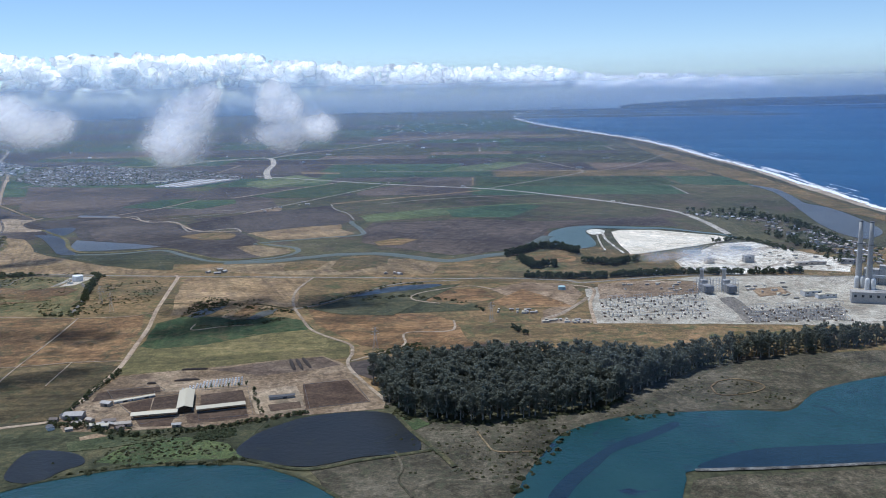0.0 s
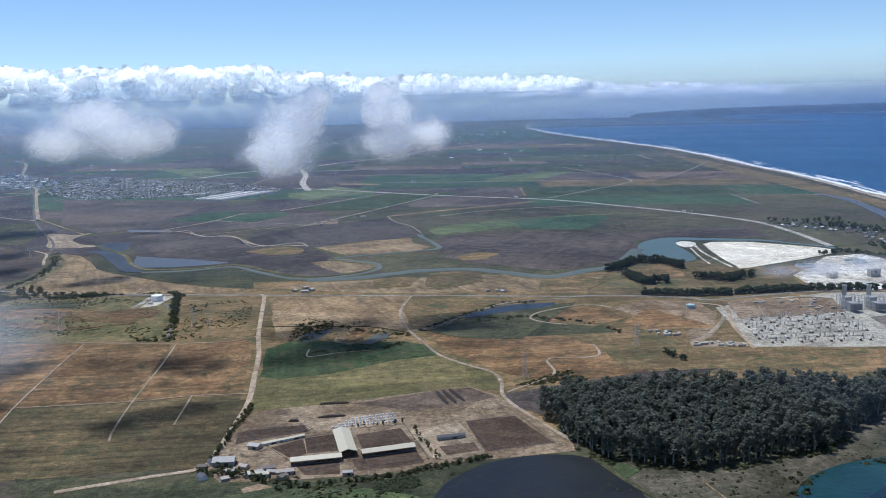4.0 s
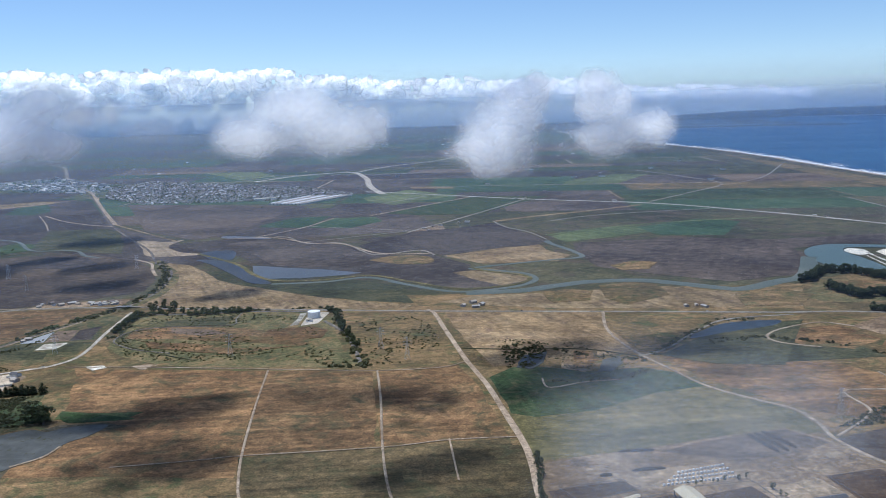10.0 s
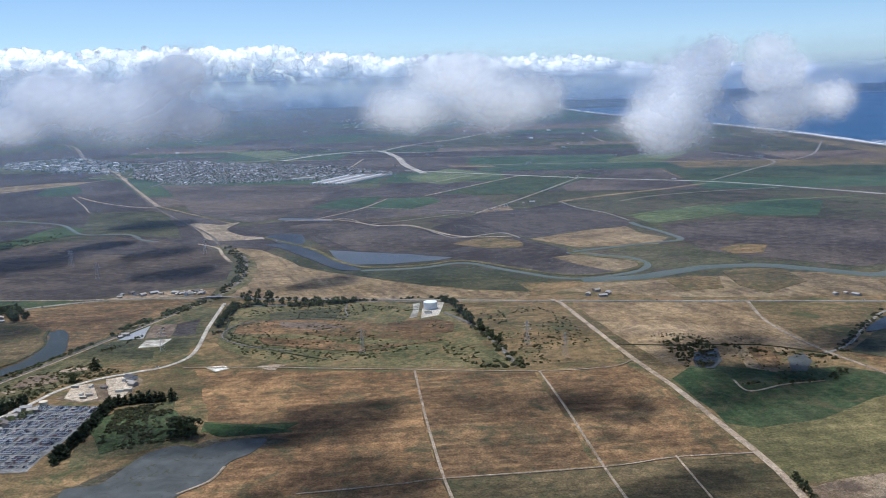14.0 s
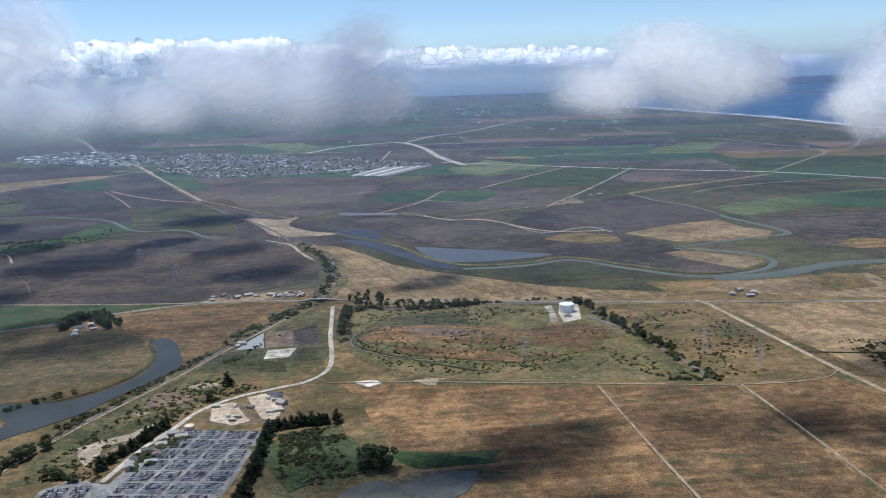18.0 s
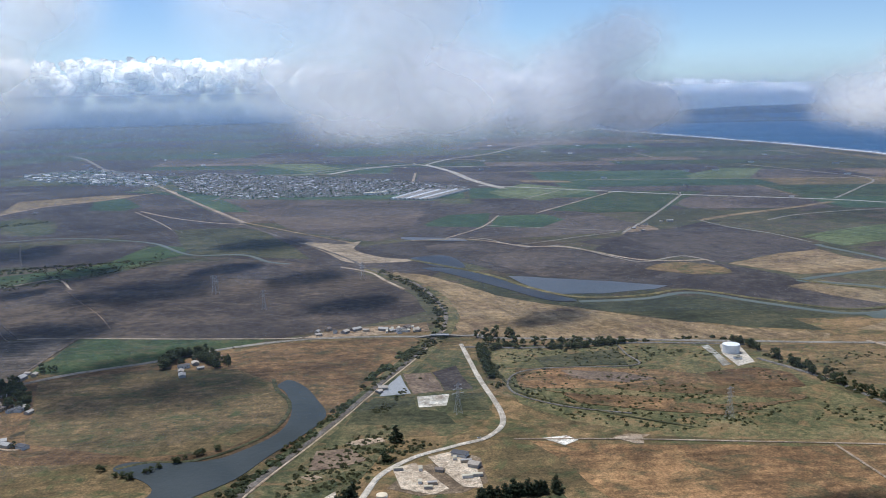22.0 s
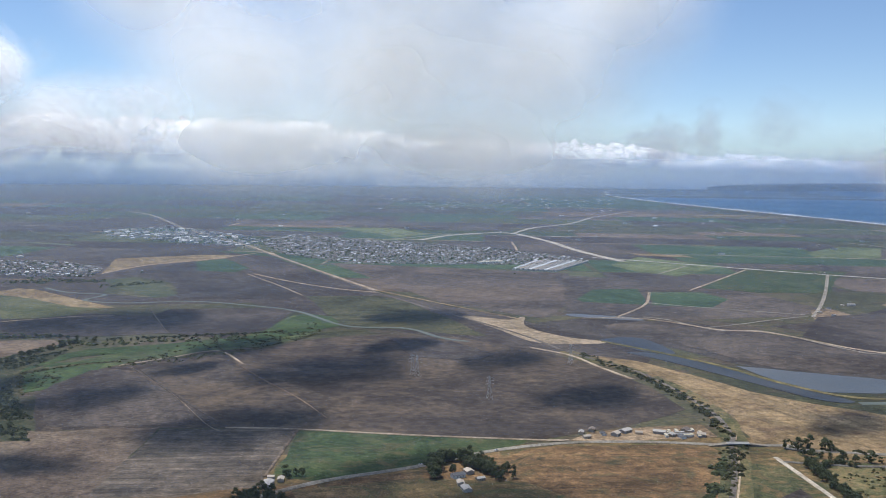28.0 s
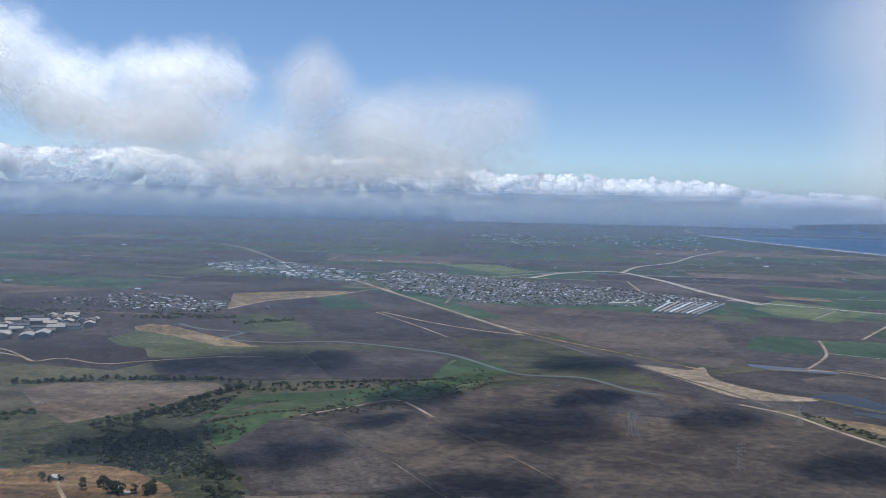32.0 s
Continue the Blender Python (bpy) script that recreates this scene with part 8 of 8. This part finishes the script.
scrub([(-846.0, 963.3), (-758.1, 965.9), (-665.8, 951.4), (-597.8, 950.1), (-644.2, 906.8), (-743.6, 932.7), (-809.9, 900.1)], 250, 1.4, "dark shrubs on the slopes below the town", 9, LEAF_BROAD)
barn([(-101.5, 275.8), (-87.9, 278.4)], 3.0, 1.3, 0.45, "long open-sided cattle barn with cream metal roof", None, None, True, "cattle_barn")
barn([(-82.2, 280.5), (-67.7, 284.7)], 3.0, 1.3, 0.45, "long open-sided cattle barn with cream metal roof", None, None, True, "cattle_barn")
barn([(-90, 298), (-86, 280)], 4.6, 1.6, 0.7, "broad cattle barn with arched cream metal roof", None, None, True, "cattle_barn")
barn([(-123.2, 277.2), (-117.4, 277.5)], 4.0, 1.3, 0.6, "large grey-roofed farm shed", ROOF_GREY, WALL_GREY, False, "shed")
barn([(-115.8, 289.3), (-112.6, 288.3)], 2.2, 1.0, 0.4, "low grey-roofed machine shed", ROOF_GREY, WALL_TAN, False, "shed")
barn([(-112.6, 268.1), (-110.5, 268.4)], 1.8, 0.9, 0.4, "small white-roofed farm shed", ROOF_WHITE, WALL_TAN, False, "shed")
barn([(-109.6, 267.9), (-106.2, 268.2)], 1.8, 0.9, 0.4, "small white-roofed farm shed", ROOF_WHITE, WALL_WHITE, False, "shed")
barn([(-109.3, 271.8), (-105.5, 272.6)], 1.8, 0.9, 0.4, "small brown-roofed farm shed", ROOF_BROWN, WALL_TAN, False, "shed")
barn([(-104.3, 269.0), (-99.8, 269.8)], 2.0, 0.9, 0.4, "small tan-roofed farm shed", ROOF_TAN, WALL_TAN, False, "shed")
barn([(-61.0, 291.7), (-53.0, 293.6)], 1.6, 0.8, 0.3, "low dark shed in the sandy yard", ROOF_DARK, WALL_GREY, False, "shed")
barn([(-86.3, 267.5), (-83.8, 267.9)], 1.2, 0.8, 0.3, "low grey-roofed feed store", ROOF_GREY, WALL_TAN, False, "shed")
barn([(-112.5, 290.7), (-107.6, 293.5)], 1.2, 0.6, 0.2, "low white lean-to shelter along a pen", ROOF_WHITE, WALL_WHITE, False, "shelter")
barn([(-107.2, 293.5), (-101.1, 297.1)], 1.2, 0.6, 0.2, "low white lean-to shelter along a pen", ROOF_WHITE, WALL_WHITE, False, "shelter")
hutches([(-93.2, 303.8), (-87.7, 311.3), (-74.1, 315.9), (-72.5, 308.2)], 4, "row of white plastic calf hutches")
heap([(-62.7, 337.3), (-58.7, 323.2), (-56.5, 323.8), (-60.5, 337.9)], 1, "long dark windrow of manure")
heap([(-60.4, 338.2), (-55.7, 323.7), (-53.7, 324.3), (-58.4, 338.8)], 1, "long dark windrow of manure")
heap([(-58.1, 339.1), (-52.9, 325.4), (-50.9, 326.2), (-56.1, 339.9)], 1, "long dark windrow of manure")
heap([(-100.2, 325.8), (-90.2, 326.4), (-90.4, 328.2), (-100.4, 327.6)], 1, "dark manure heap beside the yard")
heap([(-99.1, 312.5), (-90.1, 313.7), (-90.3, 315.5), (-99.3, 314.3)], 1, "dark manure heap beside the yard")
heap([(-107.9, 309.8), (-104.6, 310.1), (-104.8, 311.9), (-108.1, 311.6)], 1, "dark manure heap beside the yard")
fence([(-87.3, 302.2), (-71.1, 304.9), (-63.4, 276.7), (-79.5, 272.5), (-87.3, 302.2)], "dark pipe rail fence round a cattle pen")
fence([(-51.6, 306.1), (-35.5, 311.4), (-27.0, 286.8), (-46.1, 281.4), (-51.6, 306.1)], "dark pipe rail fence round a cattle pen")
fence([(-112.4, 292.1), (-92.4, 299.5), (-85.2, 276.4), (-96.7, 270.1), (-112.4, 292.1)], "dark pipe rail fence round a cattle pen")
fence([(-119.3, 303.1), (-103.2, 308.2), (-99.3, 303.0), (-114.2, 294.5), (-119.3, 303.1)], "dark pipe rail fence round a cattle pen")
chimney((205.4, 445.8), "tall tapered concrete power station chimney")
chimney((208.1, 440.2), "tall tapered concrete power station chimney")
boiler([(201.9, 446.2), (214.3, 439.5)], "grey steel boiler house with ducts beneath the chimneys")
block([(187.7, 414.5), (209.5, 407.9)], 6, 5, "long grey turbine hall of the power station", WALL_GREY, "turbine_hall")
hrsg((127.8, 440.1), "grey steel gas turbine unit with pipe rack and exhaust stack")
hrsg((138.7, 439.0), "grey steel gas turbine unit with pipe rack and exhaust stack")
block([(170.7, 428.3), (179.6, 430.0)], 4, 2.4, "low white office building of the power station", WALL_WHITE, "office_building", ROOF_WHITE)
block([(175.3, 422.9), (184.9, 424.4)], 3, 1.8, "low white workshop of the power station", WALL_WHITE, "workshop", ROOF_WHITE)
switchyard([(72.9, 430.0), (124.3, 437.8), (114.6, 386.0), (67.7, 386.0)], 12, 7, "pale steel switchyard gantry with hanging insulators")
switchyard([(133.7, 406.8), (181.0, 408.2), (172.3, 377.2), (129.4, 378.8)], 11, 6, "pale steel switchyard gantry with hanging insulators")
sheds([(42.5, 392.2), (61.1, 390.6), (61.2, 383.5), (41.7, 385.1)], 14, "white site trailer beside the switchyard")
sheds([(22.6, 413.3), (40.8, 411.7), (39.9, 402.9), (22.0, 404.5)], 12, "white parked van and trailer on the gravel")
sheds([(152.4, 455.3), (177.3, 459.9), (165.3, 421.4), (142.5, 417.5)], 16, "pale equipment shed in the power station yard")
sheds([(90.0, 461.6), (126.2, 465.1), (123.4, 444.5), (88.8, 441.2)], 14, "pale equipment shed in the power station yard")
tank((58, 454), 1.9, 1.6, TANK_TEAL, "pale teal storage tank beside the county road")
tank((113.4, 486.2), 1.2, 2.2, TANK_WHITE, "small white storage tank")
basin((184.9, 562.4), 6.5, "round concrete settling basin of the mineral works")
basin((151.5, 551.9), 5.5, "round concrete settling basin of the mineral works")
block([(171.6, 516.9), (177.3, 518.1)], 3.5, 4.2, "square grey silo block of the mineral works", WALL_GREY, "silo_block")
block([(149.1, 515.9), (154.0, 517.1)], 3.0, 3.0, "square brown block of the mineral works", WALL_TAN, "silo_block")
block([(197.8, 505.1), (214.5, 506.7)], 3.0, 1.6, "long low shed of the mineral works", WALL_TAN, "works_shed")
block([(225.1, 509.0), (230.3, 504.9)], 4.0, 2.6, "grey shed of the mineral works", WALL_GREY, "works_shed")
sheds([(192.0, 553.1), (219.8, 535.7), (215.7, 494.6), (170.6, 491.3)], 20, "pale shed of the mineral works")
town([(194.2, 751.0), (245.3, 720.8), (257.8, 649.0), (249.4, 556.5), (231.3, 501.3), (229.3, 559.0), (233.5, 673.4), (195.8, 721.7)], 30, 60, "small house of the harbour village", 41)
town([(249.5, 628.0), (263.5, 588.3), (269.3, 554.0), (243.3, 500.0), (228.9, 510.3)], 30, 60, "small house of the harbour village", 42)
tank((-209, 504), 2.9, 2.8, TANK_WHITE, "broad white water tank on the pasture")
block([(-211.3, 495.6), (-208.5, 495.2)], 1.6, 0.9, "small white pump house beside the tank", WALL_WHITE, "pump_house", ROOF_WHITE)
tank((-327.6, 394.3), 1.3, 1.0, TANK_CREAM, "cream water tank by the wrecking yard")
wreck_rows([(-328.6, 393), (-308.3, 390), (-310.8, 345), (-337.3, 347)], "scrap car in the wrecking yard")
wreck_rows([(-351.5, 359), (-341.5, 360.5), (-341.5, 344), (-351, 344)], "scrap car in the wrecking yard", 0)
town([(-335.8, 380.2), (-330.8, 391.6), (-328.0, 388.8), (-330.8, 370.9), (-336.6, 368.4)], 12, 12, "small shed beside the wrecking yard lane", 51)
homestead([(-314.1, 408.9), (-308.6, 418.1), (-305.5, 411.0)], "small yard building beside the lane", 1)
homestead([(-398.4, 505.3), (-395.2, 508.7), (-397.8, 499.3), (-396.4, 494.9), (-392.2, 503.1)], "white farmhouse sheltered by trees", 2)
homestead([(-450, 503), (-447, 501), (-450, 497)], "small pale roadside farmhouse", 3)
homestead([(-453.3, 475.8), (-447.8, 470.5), (-447.6, 478.0), (-442.6, 467.7), (-436.8, 464.9), (-447.3, 465.6), (-458.6, 484.1)], "hilltop house among dark trees", 4)
homestead([(-431.2, 437.9), (-428.0, 435.1), (-433.2, 439.2), (-423.2, 433.7)], "house beside the dirt lane", 5)
homestead([(-357, 549), (-353, 552), (-350, 548), (-346, 547), (-356, 544), (-331, 550), (-328, 547), (-322, 552), (-325, 545), (-318, 547), (-338, 549), (-342, 551)], "roadside farm shed with metal roof", 6)
homestead([(-165.5, 816.1), (-158.3, 828.5), (-152.2, 834.3), (-161.5, 805.4), (-136.7, 849.3), (-129.6, 851.6)], "pale valley farmstead building", 0)
homestead([(-139, 519), (-134, 526), (-133, 516), (-130, 520)], "pale roadside farmstead building", 3)
homestead([(-35, 505), (-30, 506), (-27, 503)], "roadside pump station building", 3)
homestead([(-73.5, 1042.7), (-64.3, 1046.3), (21.0, 992.9), (154.5, 828.0), (161.2, 822.3)], "small farm building beside the highway", 3)
homestead([(-573.7, 546.4), (-569.1, 543.3), (-595.4, 554.5)], "house on the golden knoll", 3)
homestead([(-330.5, 471.2), (-329.4, 474.3)], "small nursery packing shed", 3)
block([(-364.3, 1109.1), (-341.4, 1116.8)], 9, 2.0, "long white-roofed packing house at the edge of town", WALL_WHITE, "packing_house", ROOF_WHITE)
glasshouses([(-338.2, 1056.1), (-309.6, 1136.7), (-254.4, 1136.5), (-300.1, 1041.1)], "white-roofed greenhouse at the edge of town")
town([(-627, 1379), (-599, 1480), (-455, 1373), (-336, 1286), (-254, 1162), (-306, 1100), (-390, 1097), (-485, 1098), (-563, 1188)], 150, 2600, "small house of the valley town", 61)
town([(-875, 1530), (-807, 1622), (-652, 1446), (-601, 1294), (-641, 1273), (-814, 1402)], 0, 260, "warehouse of the valley town", 62, 2.6)
town([(-817, 1090), (-755, 1093), (-691, 1037), (-679, 974), (-720, 968), (-770, 985)], 30, 330, "small house of the hillside suburb", 63)
town([(-842.2, 1006.8), (-837.9, 1056.0), (-792.2, 1043.7), (-774.2, 1002.7), (-806.4, 973.4)], 0, 40, "small house of the hillside suburb", 64)
town([(-794.3, 872.7), (-785.0, 922.7), (-736.7, 907.5), (-730.2, 884.3), (-742.0, 817.9), (-760.8, 814.0)], 30, 0, "pale industrial shed below the suburb", 65, 3.0)
pylon((-162.0, 426.0), 20)
pylon((-173.4, 443.0), 20)
pylon((-232.8, 438.7), 20)
pylon((-307.3, 449.7), 20)
pylon((-412.5, 630.2), 20)
pylon((-384.5, 592.4), 20)
pylon((-414.5, 632.2), 20)
pylon((-344.4, 657.7), 20)
pylon((-29.7, 350.2), 20)
pylon((18.6, 390.1), 20)
overpass([(-313, 536.8), (-306, 536.8)], "pale concrete road bridge over the railway")
hedge([(13.7, 212.9), (18.3, 225.1), (25.4, 241.9), (32.9, 256.1), (49.8, 266.5), (70.0, 270.8)], 3, 0.9, "dark reeds along the marsh shore", 1.0, 21)
hedge([(-17.9, 272.5), (-0.3, 266.5), (16.8, 263.6), (27.6, 268.8), (46.1, 274.8), (62.0, 290.9)], 2, 0.8, "low shrubs along the wood's edge", 1.5, 22)
hedge([(-369.6, 423.3), (-368.6, 425.3), (-367.4, 426.6)], 2.5, 1.0, "shrubs along the river bank", 0.8, 23)
hedge([(-69, 423), (-53, 446), (-28, 477), (-13, 475)], 2, 0.8, "shrubs along the field ditch", 1.3, 24)
hedge([(-125.2, 448.1), (-116.5, 448.9), (-111.0, 440.5)], 2, 0.5, "dark shrubs round the pool", 0.9, 25)
hedge([(-113.0, 394.2), (-105.4, 392.4), (-89.0, 393.4), (-76.4, 403.1)], 2, 0.7, "green shrubs in the irrigated pasture", 1.2, 26)
hedge([(-293, 537), (-248, 520), (-212, 525), (-196, 514)], 2, 1.0, "shrubs along the county road verge", 0.8, 27)
car(-409, 515, 12, 0, "pickup truck on the county road", "road cars", 0.4)
car(-386, 529, 14, 6, "van driving on the county road", "road cars", 0.4)
car(-249, 525, 0, 0, "car on the county road", "road cars", 0.4)
car(-112, 504, 0, 2, "car on the county road", "road cars", 0.4)
car(-303, 429, 20, 0, "truck on the winding lane", "road cars", 0.4)
car(-29, 492, 0, 6, "car on the county road by the works", "road cars", 0.4)
tree_line([(-688.0, 686.3), (-663.9, 695.8), (-641.0, 708.2), (-617.5, 706.6), (-592.9, 712.3)], 2.2, 2.3, "round", "dark willow beside the creek", "", 1.4, 2.2)
tree_line([(-592.9, 712.3), (-573.4, 700.5), (-558.0, 703.1), (-533.1, 712.8), (-502.1, 723.7)], 3.2, 1.9, "round", "dark willow in the creek thicket", "", 1.3, 3)
tree_line([(-611.9, 616.1), (-605.6, 625.0), (-598.1, 636.4), (-594.9, 652.1), (-590.2, 665.9), (-585.1, 680.8), (-580.9, 696.6)], 2.4, 2.4, "round", "dark willow in the creek thicket", "", 1.4, 2.5)
tree_line([(-616.9, 581.9), (-602.0, 591.1), (-582.5, 586.7), (-564.4, 579.0), (-545.5, 560.0), (-539.1, 544.6)], 3.2, 1.7, "round", "dark bush in the creek bottom", "", 1.5, 6)
tree_line([(-619.9, 573.3), (-602.4, 575.7), (-578.6, 572.5), (-564.2, 563.3), (-547.0, 548.8)], 4.5, 1.5, "round", "dark bush in the creek bottom", "", 1.5, 6)
tree_row([(-403.9, 512.4), (-399.8, 520.2), (-394.7, 521.9), (-389.9, 516.8), (-385.4, 510.4), (-383.6, 503.3)], 2.4, 3.4, "round", "dense rounded tree sheltering the homestead", "homestead trees", 0.9, 1.6)
tree_row([(-401.6, 506.6), (-395.0, 512.6), (-388.8, 508.8)], 2.6, 3.0, "round", "dense rounded tree sheltering the homestead", "homestead trees", 0.9, 1.4)
tree_row([(-447, 506), (-443, 505), (-441, 504)], 2.0, 2.6, "round", "dark tree round the roadside house", "roadside house trees", 1.2, 1.0)
tree_row([(-455.2, 479.2), (-452.4, 489.5), (-445.1, 481.7), (-438.5, 469.9), (-444.8, 466.2)], 2.2, 3.6, "round", "dark rounded tree among the hilltop houses", "hilltop trees", 1.1, 3)
tree_row([(-125, 279), (-124, 289), (-124, 305), (-122, 317), (-122, 325)], 2.2, 1.7, "round", "small round tree lining the farm road", "farm road trees", 1.0)
hedge([(-560.5, 593.1), (-576.2, 628.9), (-557.7, 648.6), (-518.3, 666.2), (-486.9, 690.6), (-464.7, 730.5)], 1.2, 0.7, "green weeds along the meadow ditch", 1.6, 31)
hedge([(-567, 709), (-535, 717), (-508, 725), (-486, 733)], 2.0, 0.9, "dark hedge along the field edge", 1.2, 32)
scrub([(-559.2, 602.0), (-551.0, 637.5), (-515.6, 656.4), (-485.6, 683.6), (-464.7, 730.5), (-472.5, 766.5), (-494.2, 728.9), (-526.5, 695.9), (-562.2, 666.8), (-579.1, 636.4)], 240, 0.7, "rough tussocks in the wet meadow", 33, LEAF_SCRUB)
scrub([(-116.8, 444.1), (-99.9, 452.4), (-75.7, 416.8), (-90.7, 392.2), (-113.6, 388.4), (-118.0, 414.1)], 90, 0.4, "low bushes of the hollow", 35)
tree_line([(-128.0, 448.7), (-120.0, 451.2), (-111.6, 448.5), (-106.5, 441.3)], 1.6, 0.6, "round", "dark scrub along the old hedge", "", 1.6, 0.5)
scrub([(-308, 380), (-285, 385), (-274, 370), (-278, 361), (-294, 354)], 120, 0.6, "green bushes in the weedy field", 36)
homestead([(-461, 474), (-458, 472), (-455, 475), (-453, 473), (-459, 467), (-458, 457), (-459, 455), (-443, 465), (-439, 464), (-437, 466), (-433, 462), (-469, 465), (-469, 462)], "pale-roofed house of the roadside hamlet", 0)
sheds([(-462.3, 473.6), (-452.0, 474.5), (-448.4, 467.3), (-449.6, 463.4), (-457.4, 464.8)], 14, "white trailer or van beside the hamlet houses")
tree_row([(-450, 484), (-447, 486), (-443, 478), (-438, 474)], 2.0, 3.2, "round", "dark rounded tree in the roadside hamlet", "hamlet trees", 1.1, 1.5)
tree_row([(-460, 478), (-458, 479)], 2.0, 3.0, "round", "dark rounded tree in the roadside hamlet", "hamlet trees", 1.1, 1.2)
tree_line([(-272, 515), (-260, 516), (-241, 521)], 0.9, 1.9, "round", "dense dark hedge along the county road", "", 1.5, 0.8)
tree_line([(-292, 516), (-287, 520), (-282, 517)], 0.9, 1.9, "round", "dense dark hedge along the county road", "", 1.5, 0.8)
tree_line([(-294.8, 520.5), (-294.8, 506.0), (-295.2, 493.4), (-294.5, 481.3)], 1.2, 2.4, "round", "dark bushy trees beside the winding lane", "", 1.3, 1.2)
hedge([(-335.3, 482.3), (-330.0, 494.8), (-324.6, 508.6), (-318.6, 524.0)], 1.6, 1.1, "green bushes along the railway", 1.6, 41, LEAF_BROAD)
hedge([(-363.1, 398.6), (-355.2, 414.1), (-348.9, 432.5), (-344.3, 447.3), (-338.8, 461.5)], 1.4, 0.9, "green bushes along the river bank", 1.0, 42, LEAF_BROAD)
tree_line([(-399.5, 416.0), (-396.0, 415.7), (-388.2, 410.2), (-372.7, 426.7), (-369.9, 427.2)], 2.6, 1.6, "round", "low dark bush on the river bank", "", 1.6, 1.0)
sheds([(-324.8, 411.1), (-319.5, 413.1), (-313.1, 398.5), (-316.5, 397.1)], 5, "white trailer parked in the gravel yard")
sheds([(-315.9, 416.6), (-309.9, 419.9), (-305.6, 412.0), (-304.8, 399.0)], 4, "pale container beside the truck yard")
sheds([(-334, 545), (-330, 551), (-317, 553), (-317, 546)], 16, "low tan shed of the roadside farm")
town([(-1200.0, 1000.0), (270.0, 1000.0), (240.0, 3000.0), (-1500.0, 2800.0)], 0, 60, "white farmhouse of the far valley", 71, 1.3)
town([(-1000.0, 1100.0), (260.0, 1100.0), (230.0, 2600.0), (-1300.0, 2400.0)], 0, 26, "white farm shed of the far valley", 72, 2.6)
homestead([(-125.8, 274.8), (-123.4, 277.4), (-117.2, 270.8), (-114.2, 274.1), (-109.9, 269.5), (-105.8, 270.1), (-102.2, 266.4), (-124.0, 267.7), (-117.6, 266.1)], "small farm building beside the dairy yard", 1)
tree_row([(-126.3, 272.2), (-122.0, 268.5), (-119.3, 269.2), (-113.9, 267.1)], 1.6, 1.8, "round", "dark tree among the dairy buildings", "farmhouse trees", 1.1, 1.0)
scrub([(-116.1, 252.0), (-102.1, 257.0), (-85.6, 260.1), (-66.0, 256.2), (-63.3, 247.2), (-76.0, 242.5), (-97.3, 239.5), (-111.6, 238.9)], 110, 0.45, "green reeds in the wet meadow", 51, LEAF_SCRUB)
scrub([(-81.2, 261.9), (-67.3, 265.3), (-54.8, 271.0), (-54.6, 267.9), (-64.8, 258.9), (-75.3, 255.5)], 120, 0.6, "dark rushes along the pond", 52, LEAF_BROAD)
tree_line([(-102.5, 258.2), (-89.2, 262.3), (-73.7, 264.8), (-58.3, 272.6), (-45.2, 277.3)], 1.4, 1.2, "round", "dark bush along the farm pond", "", 1.5, 1.0)
town([(-586.0, 3300.0), (-360.0, 3500.0), (-280.0, 2450.0), (-420.0, 2380.0)], 0, 80, "pale house of the far settlement", 81, 2.6)
town([(-260.0, 3500.0), (230.0, 3500.0), (0.0, 2350.0), (-200.0, 2650.0)], 0, 80, "pale house of the far settlement", 82, 2.4)
